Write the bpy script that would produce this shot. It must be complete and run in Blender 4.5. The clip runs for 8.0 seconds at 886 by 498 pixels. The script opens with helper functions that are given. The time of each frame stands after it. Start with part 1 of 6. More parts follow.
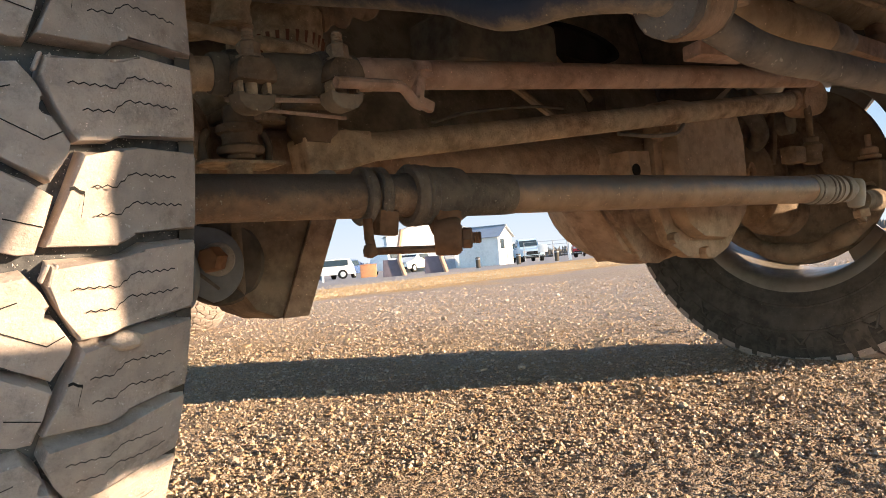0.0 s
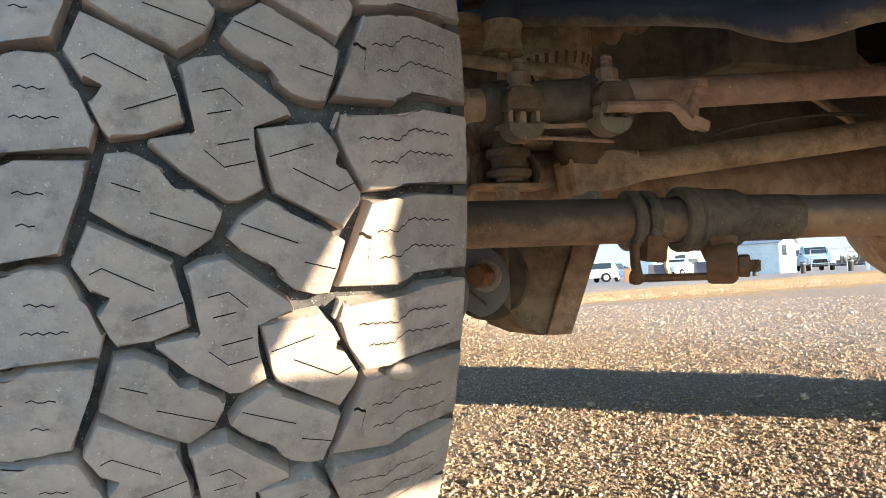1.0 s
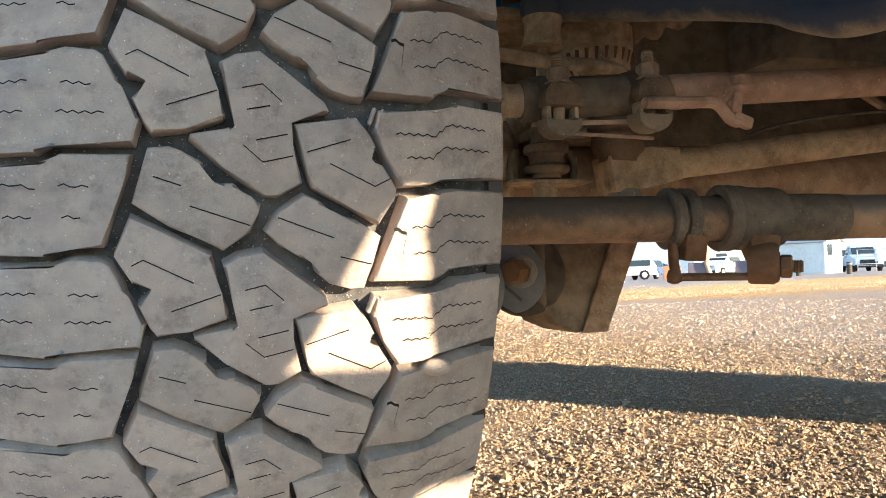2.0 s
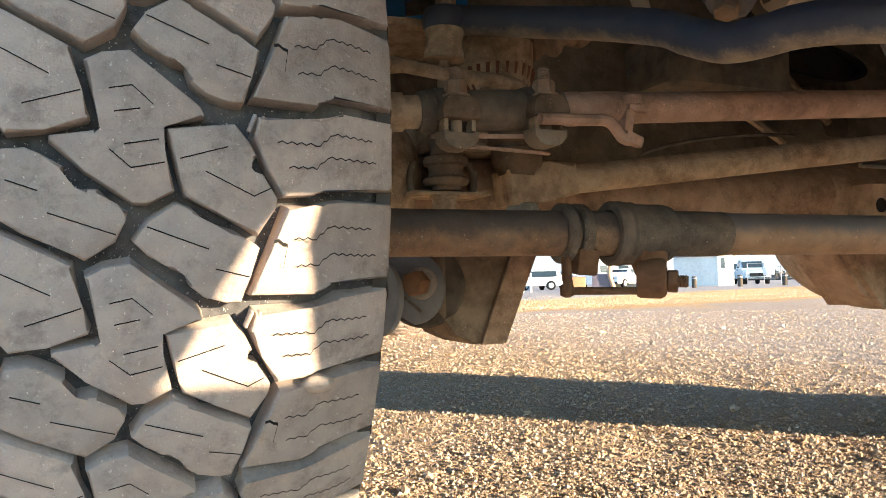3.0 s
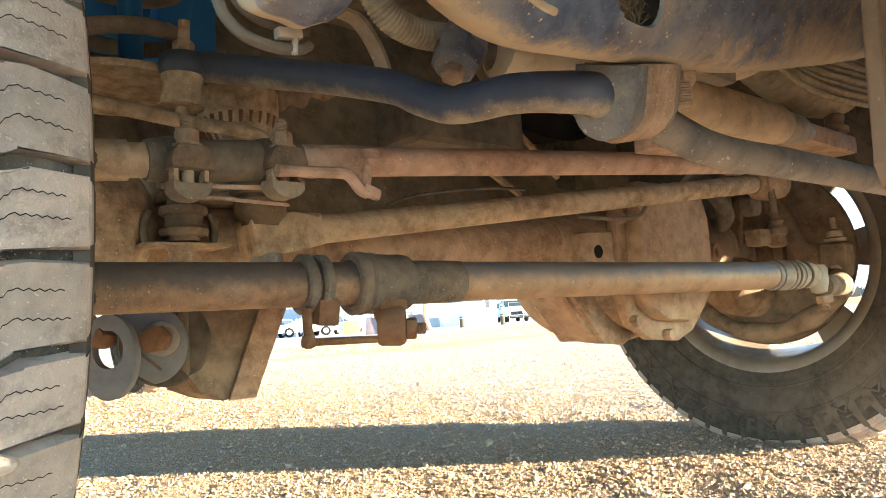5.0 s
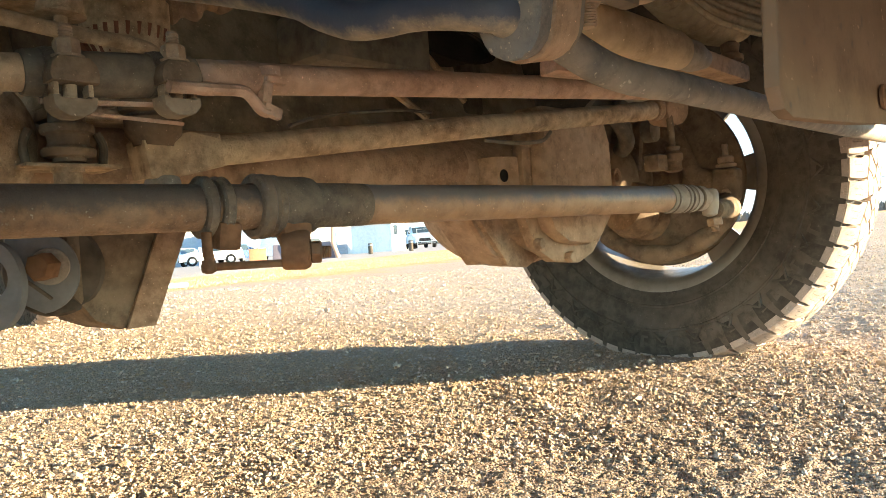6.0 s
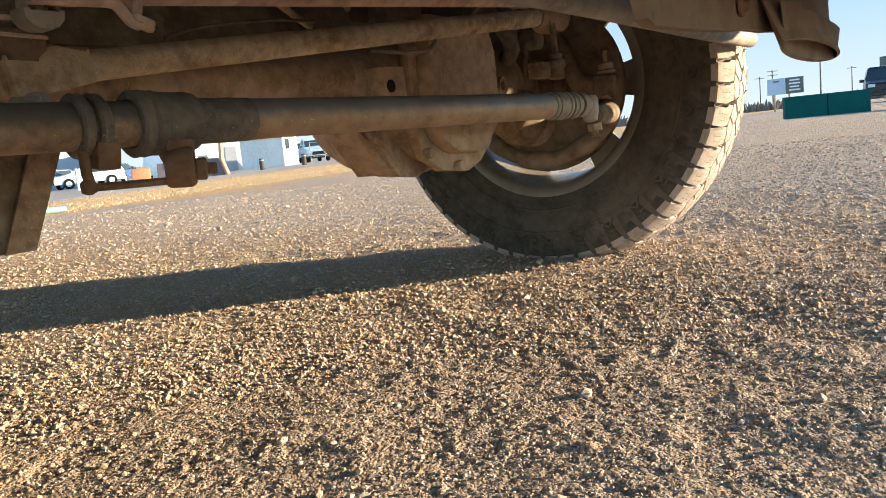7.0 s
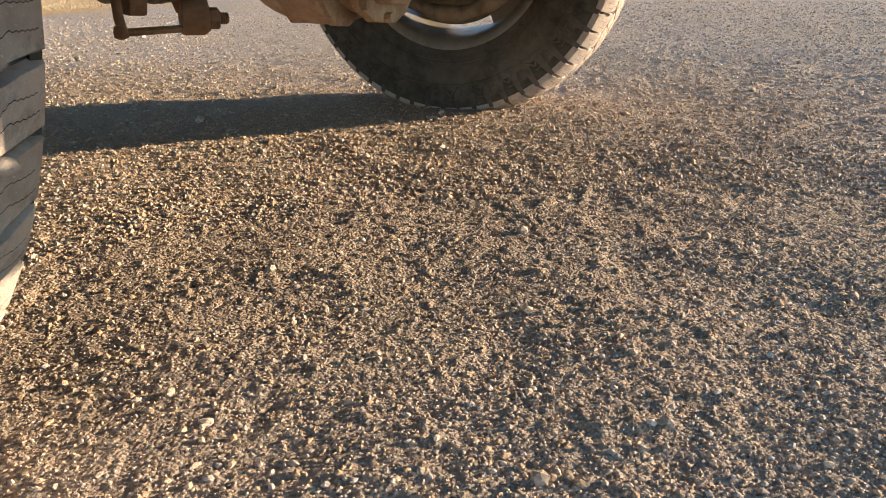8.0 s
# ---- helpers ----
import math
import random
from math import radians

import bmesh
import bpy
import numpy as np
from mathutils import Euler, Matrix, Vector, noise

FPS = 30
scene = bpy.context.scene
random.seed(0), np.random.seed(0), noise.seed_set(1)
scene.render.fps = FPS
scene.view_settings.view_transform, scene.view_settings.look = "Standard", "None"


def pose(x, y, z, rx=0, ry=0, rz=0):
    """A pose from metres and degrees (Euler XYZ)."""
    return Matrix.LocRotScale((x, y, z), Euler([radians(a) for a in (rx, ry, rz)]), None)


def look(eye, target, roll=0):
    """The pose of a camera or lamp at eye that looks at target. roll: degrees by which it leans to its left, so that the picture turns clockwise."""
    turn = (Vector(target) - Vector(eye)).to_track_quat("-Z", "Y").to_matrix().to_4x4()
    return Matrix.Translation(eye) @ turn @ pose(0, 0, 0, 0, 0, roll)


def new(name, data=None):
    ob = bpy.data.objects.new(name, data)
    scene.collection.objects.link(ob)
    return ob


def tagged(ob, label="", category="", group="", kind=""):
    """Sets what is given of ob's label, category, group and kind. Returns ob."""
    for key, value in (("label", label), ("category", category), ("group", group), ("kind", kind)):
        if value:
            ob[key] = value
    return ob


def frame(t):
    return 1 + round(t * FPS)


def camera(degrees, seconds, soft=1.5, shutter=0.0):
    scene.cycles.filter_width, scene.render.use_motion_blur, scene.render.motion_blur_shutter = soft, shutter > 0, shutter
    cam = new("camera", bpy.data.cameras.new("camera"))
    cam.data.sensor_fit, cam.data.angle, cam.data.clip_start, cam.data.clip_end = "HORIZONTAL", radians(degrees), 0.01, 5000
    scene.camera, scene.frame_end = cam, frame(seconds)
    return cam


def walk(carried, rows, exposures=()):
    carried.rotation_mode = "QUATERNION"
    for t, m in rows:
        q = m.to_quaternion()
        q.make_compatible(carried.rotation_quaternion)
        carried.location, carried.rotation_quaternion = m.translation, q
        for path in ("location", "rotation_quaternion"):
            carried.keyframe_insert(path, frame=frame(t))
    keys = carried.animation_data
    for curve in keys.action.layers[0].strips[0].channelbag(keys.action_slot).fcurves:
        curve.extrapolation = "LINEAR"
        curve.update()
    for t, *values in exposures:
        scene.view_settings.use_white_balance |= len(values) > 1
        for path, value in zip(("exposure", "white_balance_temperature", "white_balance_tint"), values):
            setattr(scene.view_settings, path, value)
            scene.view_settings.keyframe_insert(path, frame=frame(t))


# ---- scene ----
cam = camera(61.41, 8.0, soft=0.9)
walk(cam, [
    (0, look((-0.0077, -0.7824, 0.2751), (1.2605, 0.7638, 0.3065), -4.80)),
    (0.2, look((-0.0127, -0.7803, 0.2828), (1.0706, 0.9002, 0.3315), -4.44)),
    (0.5, look((-0.0059, -0.7841, 0.2911), (0.8530, 1.0210, 0.3554), -3.76)),
    (1, look((-0.0069, -0.7816, 0.2958), (0.6565, 1.1033, 0.3801), -2.94)),
    (1.2, look((-0.0070, -0.7802, 0.2962), (0.6216, 1.1165, 0.3816), -2.74)),
    (2.3, look((-0.0045, -0.7828, 0.2968), (0.5618, 1.1341, 0.3651), -1.90)),
    (2.5, look((-0.0002, -0.7823, 0.2954), (0.6328, 1.1136, 0.3636), -1.76)),
    (3, look((0.0087, -0.7795, 0.2990), (0.8024, 1.0541, 0.3894), -1.44)),
    (3.5, look((0.0106, -0.7857, 0.3040), (0.9282, 0.9796, 0.5080), -2.23)),
    (4, look((0.0156, -0.7912, 0.3055), (1.0479, 0.8943, 0.6111), -3.16)),
    (4.4, look((0.0288, -0.7979, 0.3028), (1.1758, 0.8138, 0.5975), -3.38)),
    (4.5, look((0.0300, -0.7978, 0.3046), (1.2085, 0.7939, 0.5829), -3.37)),
    (4.7, look((0.0334, -0.7988, 0.3046), (1.2674, 0.7563, 0.5469), -3.43)),
    (5.8, look((0.0313, -0.7910, 0.2982), (1.4685, 0.5999, 0.3029), -3.82)),
    (5.9, look((0.0329, -0.7940, 0.2997), (1.4875, 0.5786, 0.2845), -3.87)),
    (6, look((0.0373, -0.7958, 0.2996), (1.5099, 0.5571, 0.2707), -4.05)),
    (6.5, look((0.0423, -0.8130, 0.2970), (1.6006, 0.4332, 0.1606), -4.95)),
    (7, look((0.0251, -0.8154, 0.2989), (1.6409, 0.3276, 0.0117), -5.77)),
    (7.2, look((0.0057, -0.8141, 0.3007), (1.6430, 0.2774, -0.0569), -5.80)),
    (7.5, look((-0.0321, -0.8085, 0.3047), (1.6356, 0.1860, -0.1747), -5.25)),
    (8, look((-0.1461, -0.7510, 0.3391), (1.5648, 0.0026, -0.3716), -1.30)),
], [(0, 2.66, 6450, 13), (1, 2.95, 5900, 6), (2.5, 3.08, 6300, 9), (3.5, 3.40, 6150, 6), (4.0, 3.8, 6150, 3), (4.5, 4.15, 6300, 4), (5.8, 3.85, 6450, 1),
    (6.2, 3.35, 6400, 2), (6.5, 3.04, 6280, 4), (7, 2.68, 6150, 5), (7.5, 2.64, 6150, 6), (8, 2.42, 6200, 8)])

# ---------------------------------------------------------------- light
SUN_DIR = Vector((0.62, -0.78, 0.176)).normalized()      # towards the sun
world = bpy.data.worlds.new("sky_world")
scene.world = world
world.use_nodes = True
wn = world.node_tree.nodes
sky = wn.new("ShaderNodeTexSky")
sky.sky_type = "NISHITA"
sky.sun_disc = False
sky.sun_elevation = math.asin(SUN_DIR.z)
sky.sun_rotation = math.atan2(SUN_DIR.x, SUN_DIR.y)
sky.air_density, sky.dust_density, sky.ozone_density = 1.0, 0.0, 2.5
world.node_tree.links.new(sky.outputs[0], wn["Background"].inputs[0])
wn["Background"].inputs[1].default_value = 0.085
sun = new("sun", bpy.data.lights.new("sun", "SUN"))
sun.data.energy, sun.data.angle, sun.data.color = 3.0, radians(0.6), (1.0, 0.775, 0.51)
sun.matrix_world = look(SUN_DIR * 30, (0, 0, 0))


# ---------------------------------------------------------------- materials
def material(name, base, rough=0.8, metal=0.0, second=None, third=None, scale=40.0, bump=0.3, bump_scale=None,
             depth=0.002, dust=None, top_amount=0.5, island=0.0, obj_random=0.0, speck=None, speck_from=0.66, top_from=0.2, grime=0.0, mask="", mask_colour=(0.38, 0.30, 0.21)):
    """Two scales of mottling, an optional layer on faces that look up (dust; on M_TIE, M_TIEB and M_SWAY a painted dark
    top), and fine relief.
    """
    m = bpy.data.materials.new(name)
    m.use_nodes = True
    nt = m.node_tree
    N, L = nt.nodes, nt.links
    bsdf = N["Principled BSDF"]
    bsdf.inputs["Metallic"].default_value = metal
    bsdf.inputs["Specular IOR Level"].default_value = 0.12 if rough >= 0.75 else 0.35
    coord = N.new("ShaderNodeTexCoord")

    def noise_tex(s, detail=5.0, rough_=0.6):
        n = N.new("ShaderNodeTexNoise")
        n.inputs["Scale"].default_value = s
        n.inputs["Detail"].default_value = detail
        n.inputs["Roughness"].default_value = rough_
        L.new(coord.outputs["Object"], n.inputs["Vector"])
        return n

    def mix(a, b, fac):
        x = N.new("ShaderNodeMix")
        x.data_type = "RGBA"
        for sock, v in ((x.inputs[6], a), (x.inputs[7], b)):
            if isinstance(v, (tuple, list)):
                sock.default_value = (*v[:3], 1)
            else:
                L.new(v, sock)
        if isinstance(fac, float):
            x.inputs[0].default_value = fac
        else:
            L.new(fac, x.inputs[0])
        return x.outputs[2]

    def ramp(v, lo, hi):
        r = N.new("ShaderNodeMapRange")
        r.inputs[1].default_value, r.inputs[2].default_value = lo, hi
        L.new(v, r.inputs[0])
        return r.outputs[0]

    fine, coarse = noise_tex(scale), noise_tex(scale * 0.13, 4.0)
    col = mix(base, second or tuple(c * 0.6 for c in base), ramp(fine.outputs[0], 0.38, 0.66))
    col = mix(col, third or tuple(min(1, c * 1.35) for c in base), ramp(coarse.outputs[0], 0.45, 0.75))
    if speck:
        sp = noise_tex(scale * 4.0, 2.0)
        col = mix(col, speck, ramp(sp.outputs[0], speck_from, speck_from + 0.08))
    if grime:
        g = noise_tex(scale * 0.55, 9.0, 0.78)
        mul = N.new("ShaderNodeMath")
        mul.operation = "MULTIPLY"
        L.new(ramp(g.outputs[0], 0.5, 0.62), mul.inputs[0])
        mul.inputs[1].default_value = grime
        col = mix(col, tuple(c * 0.33 for c in base), mul.outputs[0])
        g2 = noise_tex(scale * 7.0, 3.0)
        col = mix(col, tuple(min(1, c * 1.9) for c in base), ramp(g2.outputs[0], 0.68, 0.74))
    if mask:
        at = N.new("ShaderNodeAttribute")
        at.attribute_name = mask
        nz = noise_tex(scale * 0.5, 8.0, 0.72)
        add = N.new("ShaderNodeMath")
        add.operation = "ADD"
        L.new(at.outputs["Fac"], add.inputs[0])
        L.new(ramp(nz.outputs[0], 0.3, 0.7), add.inputs[1])
        col = mix(col, mask_colour, ramp(add.outputs[0], 0.75, 1.35))
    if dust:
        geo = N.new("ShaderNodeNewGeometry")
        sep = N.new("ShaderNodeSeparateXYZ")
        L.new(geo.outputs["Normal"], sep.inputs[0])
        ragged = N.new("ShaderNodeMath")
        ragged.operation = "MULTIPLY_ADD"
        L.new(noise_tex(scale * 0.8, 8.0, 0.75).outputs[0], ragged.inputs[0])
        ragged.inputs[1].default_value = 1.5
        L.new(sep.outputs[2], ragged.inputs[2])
        up = ramp(ragged.outputs[0], top_from + 0.75, top_from + 1.3)
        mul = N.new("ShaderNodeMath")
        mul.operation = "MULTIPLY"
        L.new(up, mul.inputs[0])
        mul.inputs[1].default_value = top_amount
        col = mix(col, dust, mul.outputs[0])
    if island or obj_random:
        if island:
            g = N.new("ShaderNodeNewGeometry")
            val = g.outputs["Random Per Island"]
        else:
            g = N.new("ShaderNodeObjectInfo")
            val = g.outputs["Random"]
        hsv = N.new("ShaderNodeHueSaturation")
        amount = island or obj_random
        r = N.new("ShaderNodeMapRange")
        r.inputs[3].default_value, r.inputs[4].default_value = 1 - amount, 1 + amount
        L.new(val, r.inputs[0])
        L.new(r.outputs[0], hsv.inputs["Value"])
        if island:
            w = N.new("ShaderNodeTexWhiteNoise")
            w.noise_dimensions = "1D"
            L.new(val, w.inputs["W"])
            r2 = N.new("ShaderNodeMapRange")
            r2.inputs[3].default_value, r2.inputs[4].default_value = 0.6, 1.25
            L.new(w.outputs[0], r2.inputs[0])
            L.new(r2.outputs[0], hsv.inputs["Saturation"])
        L.new(col, hsv.inputs["Color"])
        col = hsv.outputs[0]
    L.new(col, bsdf.inputs["Base Color"])
    rr = N.new("ShaderNodeMapRange")
    rr.inputs[3].default_value, rr.inputs[4].default_value = max(0.05, rough - 0.15), min(1.0, rough + 0.12)
    L.new(fine.outputs[0], rr.inputs[0])
    L.new(rr.outputs[0], bsdf.inputs["Roughness"])
    if bump:
        b = N.new("ShaderNodeBump")
        b.inputs["Strength"].default_value, b.inputs["Distance"].default_value = bump, depth
        bn = noise_tex(bump_scale or scale * 2.5, 6.0, 0.65)
        L.new(bn.outputs[0], b.inputs["Height"])
        L.new(b.outputs[0], bsdf.inputs["Normal"])
    return m


def plain(name, base, rough=0.6, metal=0.0):
    return material(name, base, rough, metal, tuple(c * 0.85 for c in base), tuple(min(1, c * 1.1) for c in base), 6.0, 0.1)


M_TREAD = material("dusty_tread_rubber", (0.425, 0.35, 0.305), 0.9, 0, (0.335, 0.277, 0.248), (0.50, 0.405, 0.34), 90, 0.8, 420, 0.0014, obj_random=0.09, speck=(0.55, 0.48, 0.43), speck_from=0.66, grime=0.42)
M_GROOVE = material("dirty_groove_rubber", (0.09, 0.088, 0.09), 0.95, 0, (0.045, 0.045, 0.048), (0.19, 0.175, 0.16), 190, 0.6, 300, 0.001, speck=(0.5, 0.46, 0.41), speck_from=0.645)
M_SIPE = material("sipe_shade_rubber", (0.02, 0.019, 0.018), 0.95, 0, bump=0)
M_WALL = material("sidewall_rubber", (0.098, 0.085, 0.073), 0.88, 0, (0.058, 0.050, 0.044), (0.155, 0.132, 0.108), 30, 0.5, 120, 0.001, grime=0.5)
M_RIM = material("muddy_alloy_rim", (0.30, 0.26, 0.22), 0.5, 0.5, (0.2, 0.165, 0.13), (0.36, 0.33, 0.30), 22, 0.25, 90)
M_RUST = material("rusty_steel_tube", (0.42, 0.285, 0.195), 0.8, 0.0, (0.225, 0.145, 0.098), (0.52, 0.385, 0.28), 46, 1.0, 170, 0.0022, (0.26, 0.205, 0.15), 0.4, speck=(0.60, 0.46, 0.34), speck_from=0.69, grime=0.5)
M_DIRTY = material("dirt_coated_steel", (0.552, 0.408, 0.278), 0.85, 0.0, (0.252, 0.180, 0.120), (0.620, 0.510, 0.366), 60, 1.0, 170, 0.003, (0.324, 0.252, 0.180), 0.4, speck=(0.64, 0.53, 0.40), speck_from=0.68, grime=0.5)
M_DIFF = material("brown_cast_housing", (0.46, 0.33, 0.23), 0.85, 0.0, (0.31, 0.22, 0.152), (0.54, 0.41, 0.30), 40, 0.9, 130, 0.0022, speck=(0.62, 0.48, 0.36), speck_from=0.7, grime=0.5)
M_DRAG = material("red_brown_tube", (0.50, 0.325, 0.24), 0.65, 0.0, (0.32, 0.2, 0.145), (0.56, 0.41, 0.31), 52, 0.9, 150, 0.002, (0.28, 0.205, 0.15), 0.4, speck=(0.62, 0.46, 0.35), speck_from=0.69, grime=0.5)
# Shade painted in: upward faces dark, undersides brown as if lit from the ground.
M_TIE = material("worn_rusty_tube_shaded_top", (0.270, 0.160, 0.095), 0.6, 0.05, (0.140, 0.090, 0.060), (0.360, 0.240, 0.155), 64, 1.0, 150, 0.003, (0.085, 0.072, 0.066), 0.85, speck=(0.400, 0.330, 0.250), top_from=-0.25, grime=0.6)
M_TIEB = material("burnished_brown_tube", (0.37, 0.235, 0.15), 0.5, 0.1, (0.26, 0.16, 0.10), (0.44, 0.30, 0.20), 34, 0.5, 150, 0.0012, (0.14, 0.132, 0.138), 0.94, speck=(0.45, 0.38, 0.30), speck_from=0.7, top_from=-0.15, grime=0.5)
M_DARK = material("dark_greasy_steel", (0.170, 0.145, 0.115), 0.7, 0.05, (0.085, 0.072, 0.058), (0.290, 0.235, 0.175), 45, 0.5, 160, 0.001, (0.130, 0.105, 0.080), 0.3, grime=0.4)
M_BLUEBLACK = material("dusty_blue_black_steel", (0.121, 0.144, 0.201), 0.78, 0.0, (0.067, 0.083, 0.127), (0.322, 0.259, 0.190), 56, 0.5, 170, 0.0012, speck=(0.483, 0.391, 0.287), grime=0.45, mask="dust")
# Tan below is dust plus painted ground bounce; upper faces are blue-black.
M_SWAY = material("scuffed_blue_black_bar", (0.34, 0.275, 0.205), 0.5, 0.0, (0.15, 0.13, 0.11), (0.40, 0.33, 0.25), 50, 0.5, 160, 0.001, (0.044, 0.058, 0.095), 0.94, speck=(0.44, 0.38, 0.30), top_from=-1.0, grime=0.5)
M_HUB = material("dark_brown_cast_iron", (0.218, 0.160, 0.113), 0.85, 0.0, (0.115, 0.084, 0.060), (0.320, 0.243, 0.173), 40, 0.7, 160, 0.0015, speck=(0.42, 0.33, 0.25), speck_from=0.69, grime=0.5)
M_SLEEVE = material("mottled_grey_sleeve", (0.150, 0.122, 0.096), 0.6, 0.05, (0.080, 0.066, 0.055), (0.270, 0.205, 0.150), 70, 1.0, 180, 0.003, speck=(0.330, 0.290, 0.230), grime=0.5)
M_TANSTEEL = material("tan_dusted_steel", (0.538, 0.431, 0.308), 0.85, 0.0, (0.347, 0.269, 0.185), (0.582, 0.482, 0.358), 26, 0.35, 140, 0.001, grime=0.4)
M_NUT = material("pale_rusty_nut", (0.384, 0.275, 0.192), 0.7, 0.25, (0.256, 0.166, 0.109), (0.486, 0.384, 0.282), 80, 0.35, 300, 0.0006, grime=0.3)
M_BOLT = material("rusty_bolt_steel", (0.190, 0.100, 0.055), 0.75, 0.2, (0.110, 0.055, 0.030), (0.270, 0.160, 0.100), 90, 0.4, 300, 0.0006)
M_PLATE = material("blue_grey_plate", (0.21, 0.215, 0.225), 0.75, 0.1, (0.15, 0.152, 0.158), (0.29, 0.28, 0.27), 30, 0.2, 120, 0.0006)
M_GREY = material("grey_dusty_metal", (0.358, 0.326, 0.288), 0.7, 0.2, (0.256, 0.224, 0.192), (0.461, 0.422, 0.371), 40, 0.3, 150, 0.0008, grime=0.5)
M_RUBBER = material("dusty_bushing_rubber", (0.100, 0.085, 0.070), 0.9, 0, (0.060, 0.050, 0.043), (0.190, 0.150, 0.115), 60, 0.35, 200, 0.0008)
M_UNDER = material("muddy_underbody", (0.30, 0.26, 0.205), 0.9, 0.0, (0.17, 0.148, 0.118), (0.39, 0.34, 0.27), 26, 0.8, 70, 0.003, grime=0.5)
M_BLUE = material("blue_body_paint", (0.03, 0.21, 0.52), 0.45, 0.0, (0.022, 0.15, 0.40), (0.06, 0.25, 0.52), 10, 0.1)
M_PANEL = material("brown_dirty_panel", (0.200, 0.132, 0.090), 0.85, 0.0, (0.136, 0.088, 0.060), (0.262, 0.184, 0.128), 12, 0.35, 90, 0.001, speck=(0.166, 0.128, 0.102), grime=0.3)
M_SPRING = material("tan_grey_spring_steel", (0.297, 0.248, 0.193), 0.8, 0.1, (0.198, 0.160, 0.121), (0.396, 0.330, 0.259), 40, 0.3, 150, 0.0008, grime=0.4)
M_PANE = plain("dark_tinted_glass", (0.02, 0.022, 0.025), 0.08)
M_SHINE = material("bare_steel", (0.42, 0.38, 0.33), 0.38, 0.7, (0.3, 0.25, 0.2), (0.5, 0.46, 0.4), 40, 0.2, 150, 0.0005)
M_REDRIB = material("red_brown_rib_rubber", (0.20, 0.085, 0.055), 0.85, 0, (0.12, 0.05, 0.035), (0.26, 0.13, 0.09), 80, 0.3, 200)
M_BLACKHOLE = material("painted_shade_black", (0.018, 0.017, 0.016), 0.9, 0, (0.01, 0.01, 0.01), (0.04, 0.036, 0.03), 30, 0.3, 100)
M_STRAPBUSH = material("scuffed_blue_grey_rubber", (0.125, 0.128, 0.145), 0.7, 0.0, (0.065, 0.072, 0.095), (0.26, 0.22, 0.17), 60, 0.8, 170, 0.0014, speck=(0.46, 0.38, 0.29), speck_from=0.66, grime=0.5)
M_ARM = material("grey_scuffed_bar", (0.254, 0.230, 0.207), 0.7, 0.0, (0.139, 0.132, 0.132), (0.415, 0.346, 0.265), 30, 0.4, 160, 0.001, speck=(0.530, 0.484, 0.403), grime=0.4)
M_STRAW = material("dry_straw", (0.26, 0.19, 0.115), 0.9, 0, (0.17, 0.12, 0.07), (0.32, 0.25, 0.16), 60, 0)
M_PEBBLE = material("pebble_stone", (0.47, 0.345, 0.242), 0.95, 0, (0.37, 0.27, 0.188), (0.53, 0.395, 0.285), 160, 1.0, 500, 0.0012, island=0.28)
M_HOSE = material("ribbed_tan_hose", (0.412, 0.333, 0.230), 0.85, 0, (0.293, 0.234, 0.163), (0.446, 0.396, 0.293), 50, 0.3, 200, grime=0.4)


# ---------------------------------------------------------------- mesh helpers
WORLD_OF = {}


def finish(bm, smooth=True, angle=35):
    if smooth:
        lim = radians(angle)
        for f in bm.faces:
            f.smooth = True
        for e in bm.edges:
            if len(e.link_faces) == 2 and e.calc_face_angle(0) > lim:
                e.smooth = False


def part(name, bm, mat, parent=None, label="", at=None, smooth=True, angle=35):
    """Links a bmesh as one mesh object, under a thing or a part when a parent is given."""
    bmesh.ops.recalc_face_normals(bm, faces=bm.faces[:])
    finish(bm, smooth, angle)
    me = bpy.data.meshes.new(name)
    bm.to_mesh(me)
    bm.free()
    for m in mat if isinstance(mat, (list, tuple)) else (mat,):
        me.materials.append(m)
    return place(name, me, parent, label, at)


def place(name, me, parent=None, label="", at=None):
    ob = new(name, me)
    at = at or Matrix.Identity(4)
    ob.matrix_basis = at
    WORLD_OF[ob] = at
    if parent:
        ob.parent = parent
        ob.matrix_parent_inverse = WORLD_OF[parent].inverted()
    if label:
        tagged(ob, label)
    return ob


def thing(name, x, y, z, label, category, group="", rz=0):
    ob = new(name)
    ob.matrix_basis = pose(x, y, z, 0, 0, rz)
    WORLD_OF[ob] = ob.matrix_basis.copy()
    return tagged(ob, label, category, group)


def spline(pts, n=8):
    """A smooth way through the points."""
    p = [Vector(v) for v in pts]
    p = [2 * p[0] - p[1]] + p + [2 * p[-1] - p[-2]]
    out = []
    for i in range(1, len(p) - 2):
        for k in range(n):
            t = k / n
            a, b, c, d = p[i - 1:i + 3]
            out.append(0.5 * (2 * b + (c - a) * t + (2 * a - 5 * b + 4 * c - d) * t * t + (3 * b - a - 3 * c + d) * t ** 3))
    return out + [p[-2]]


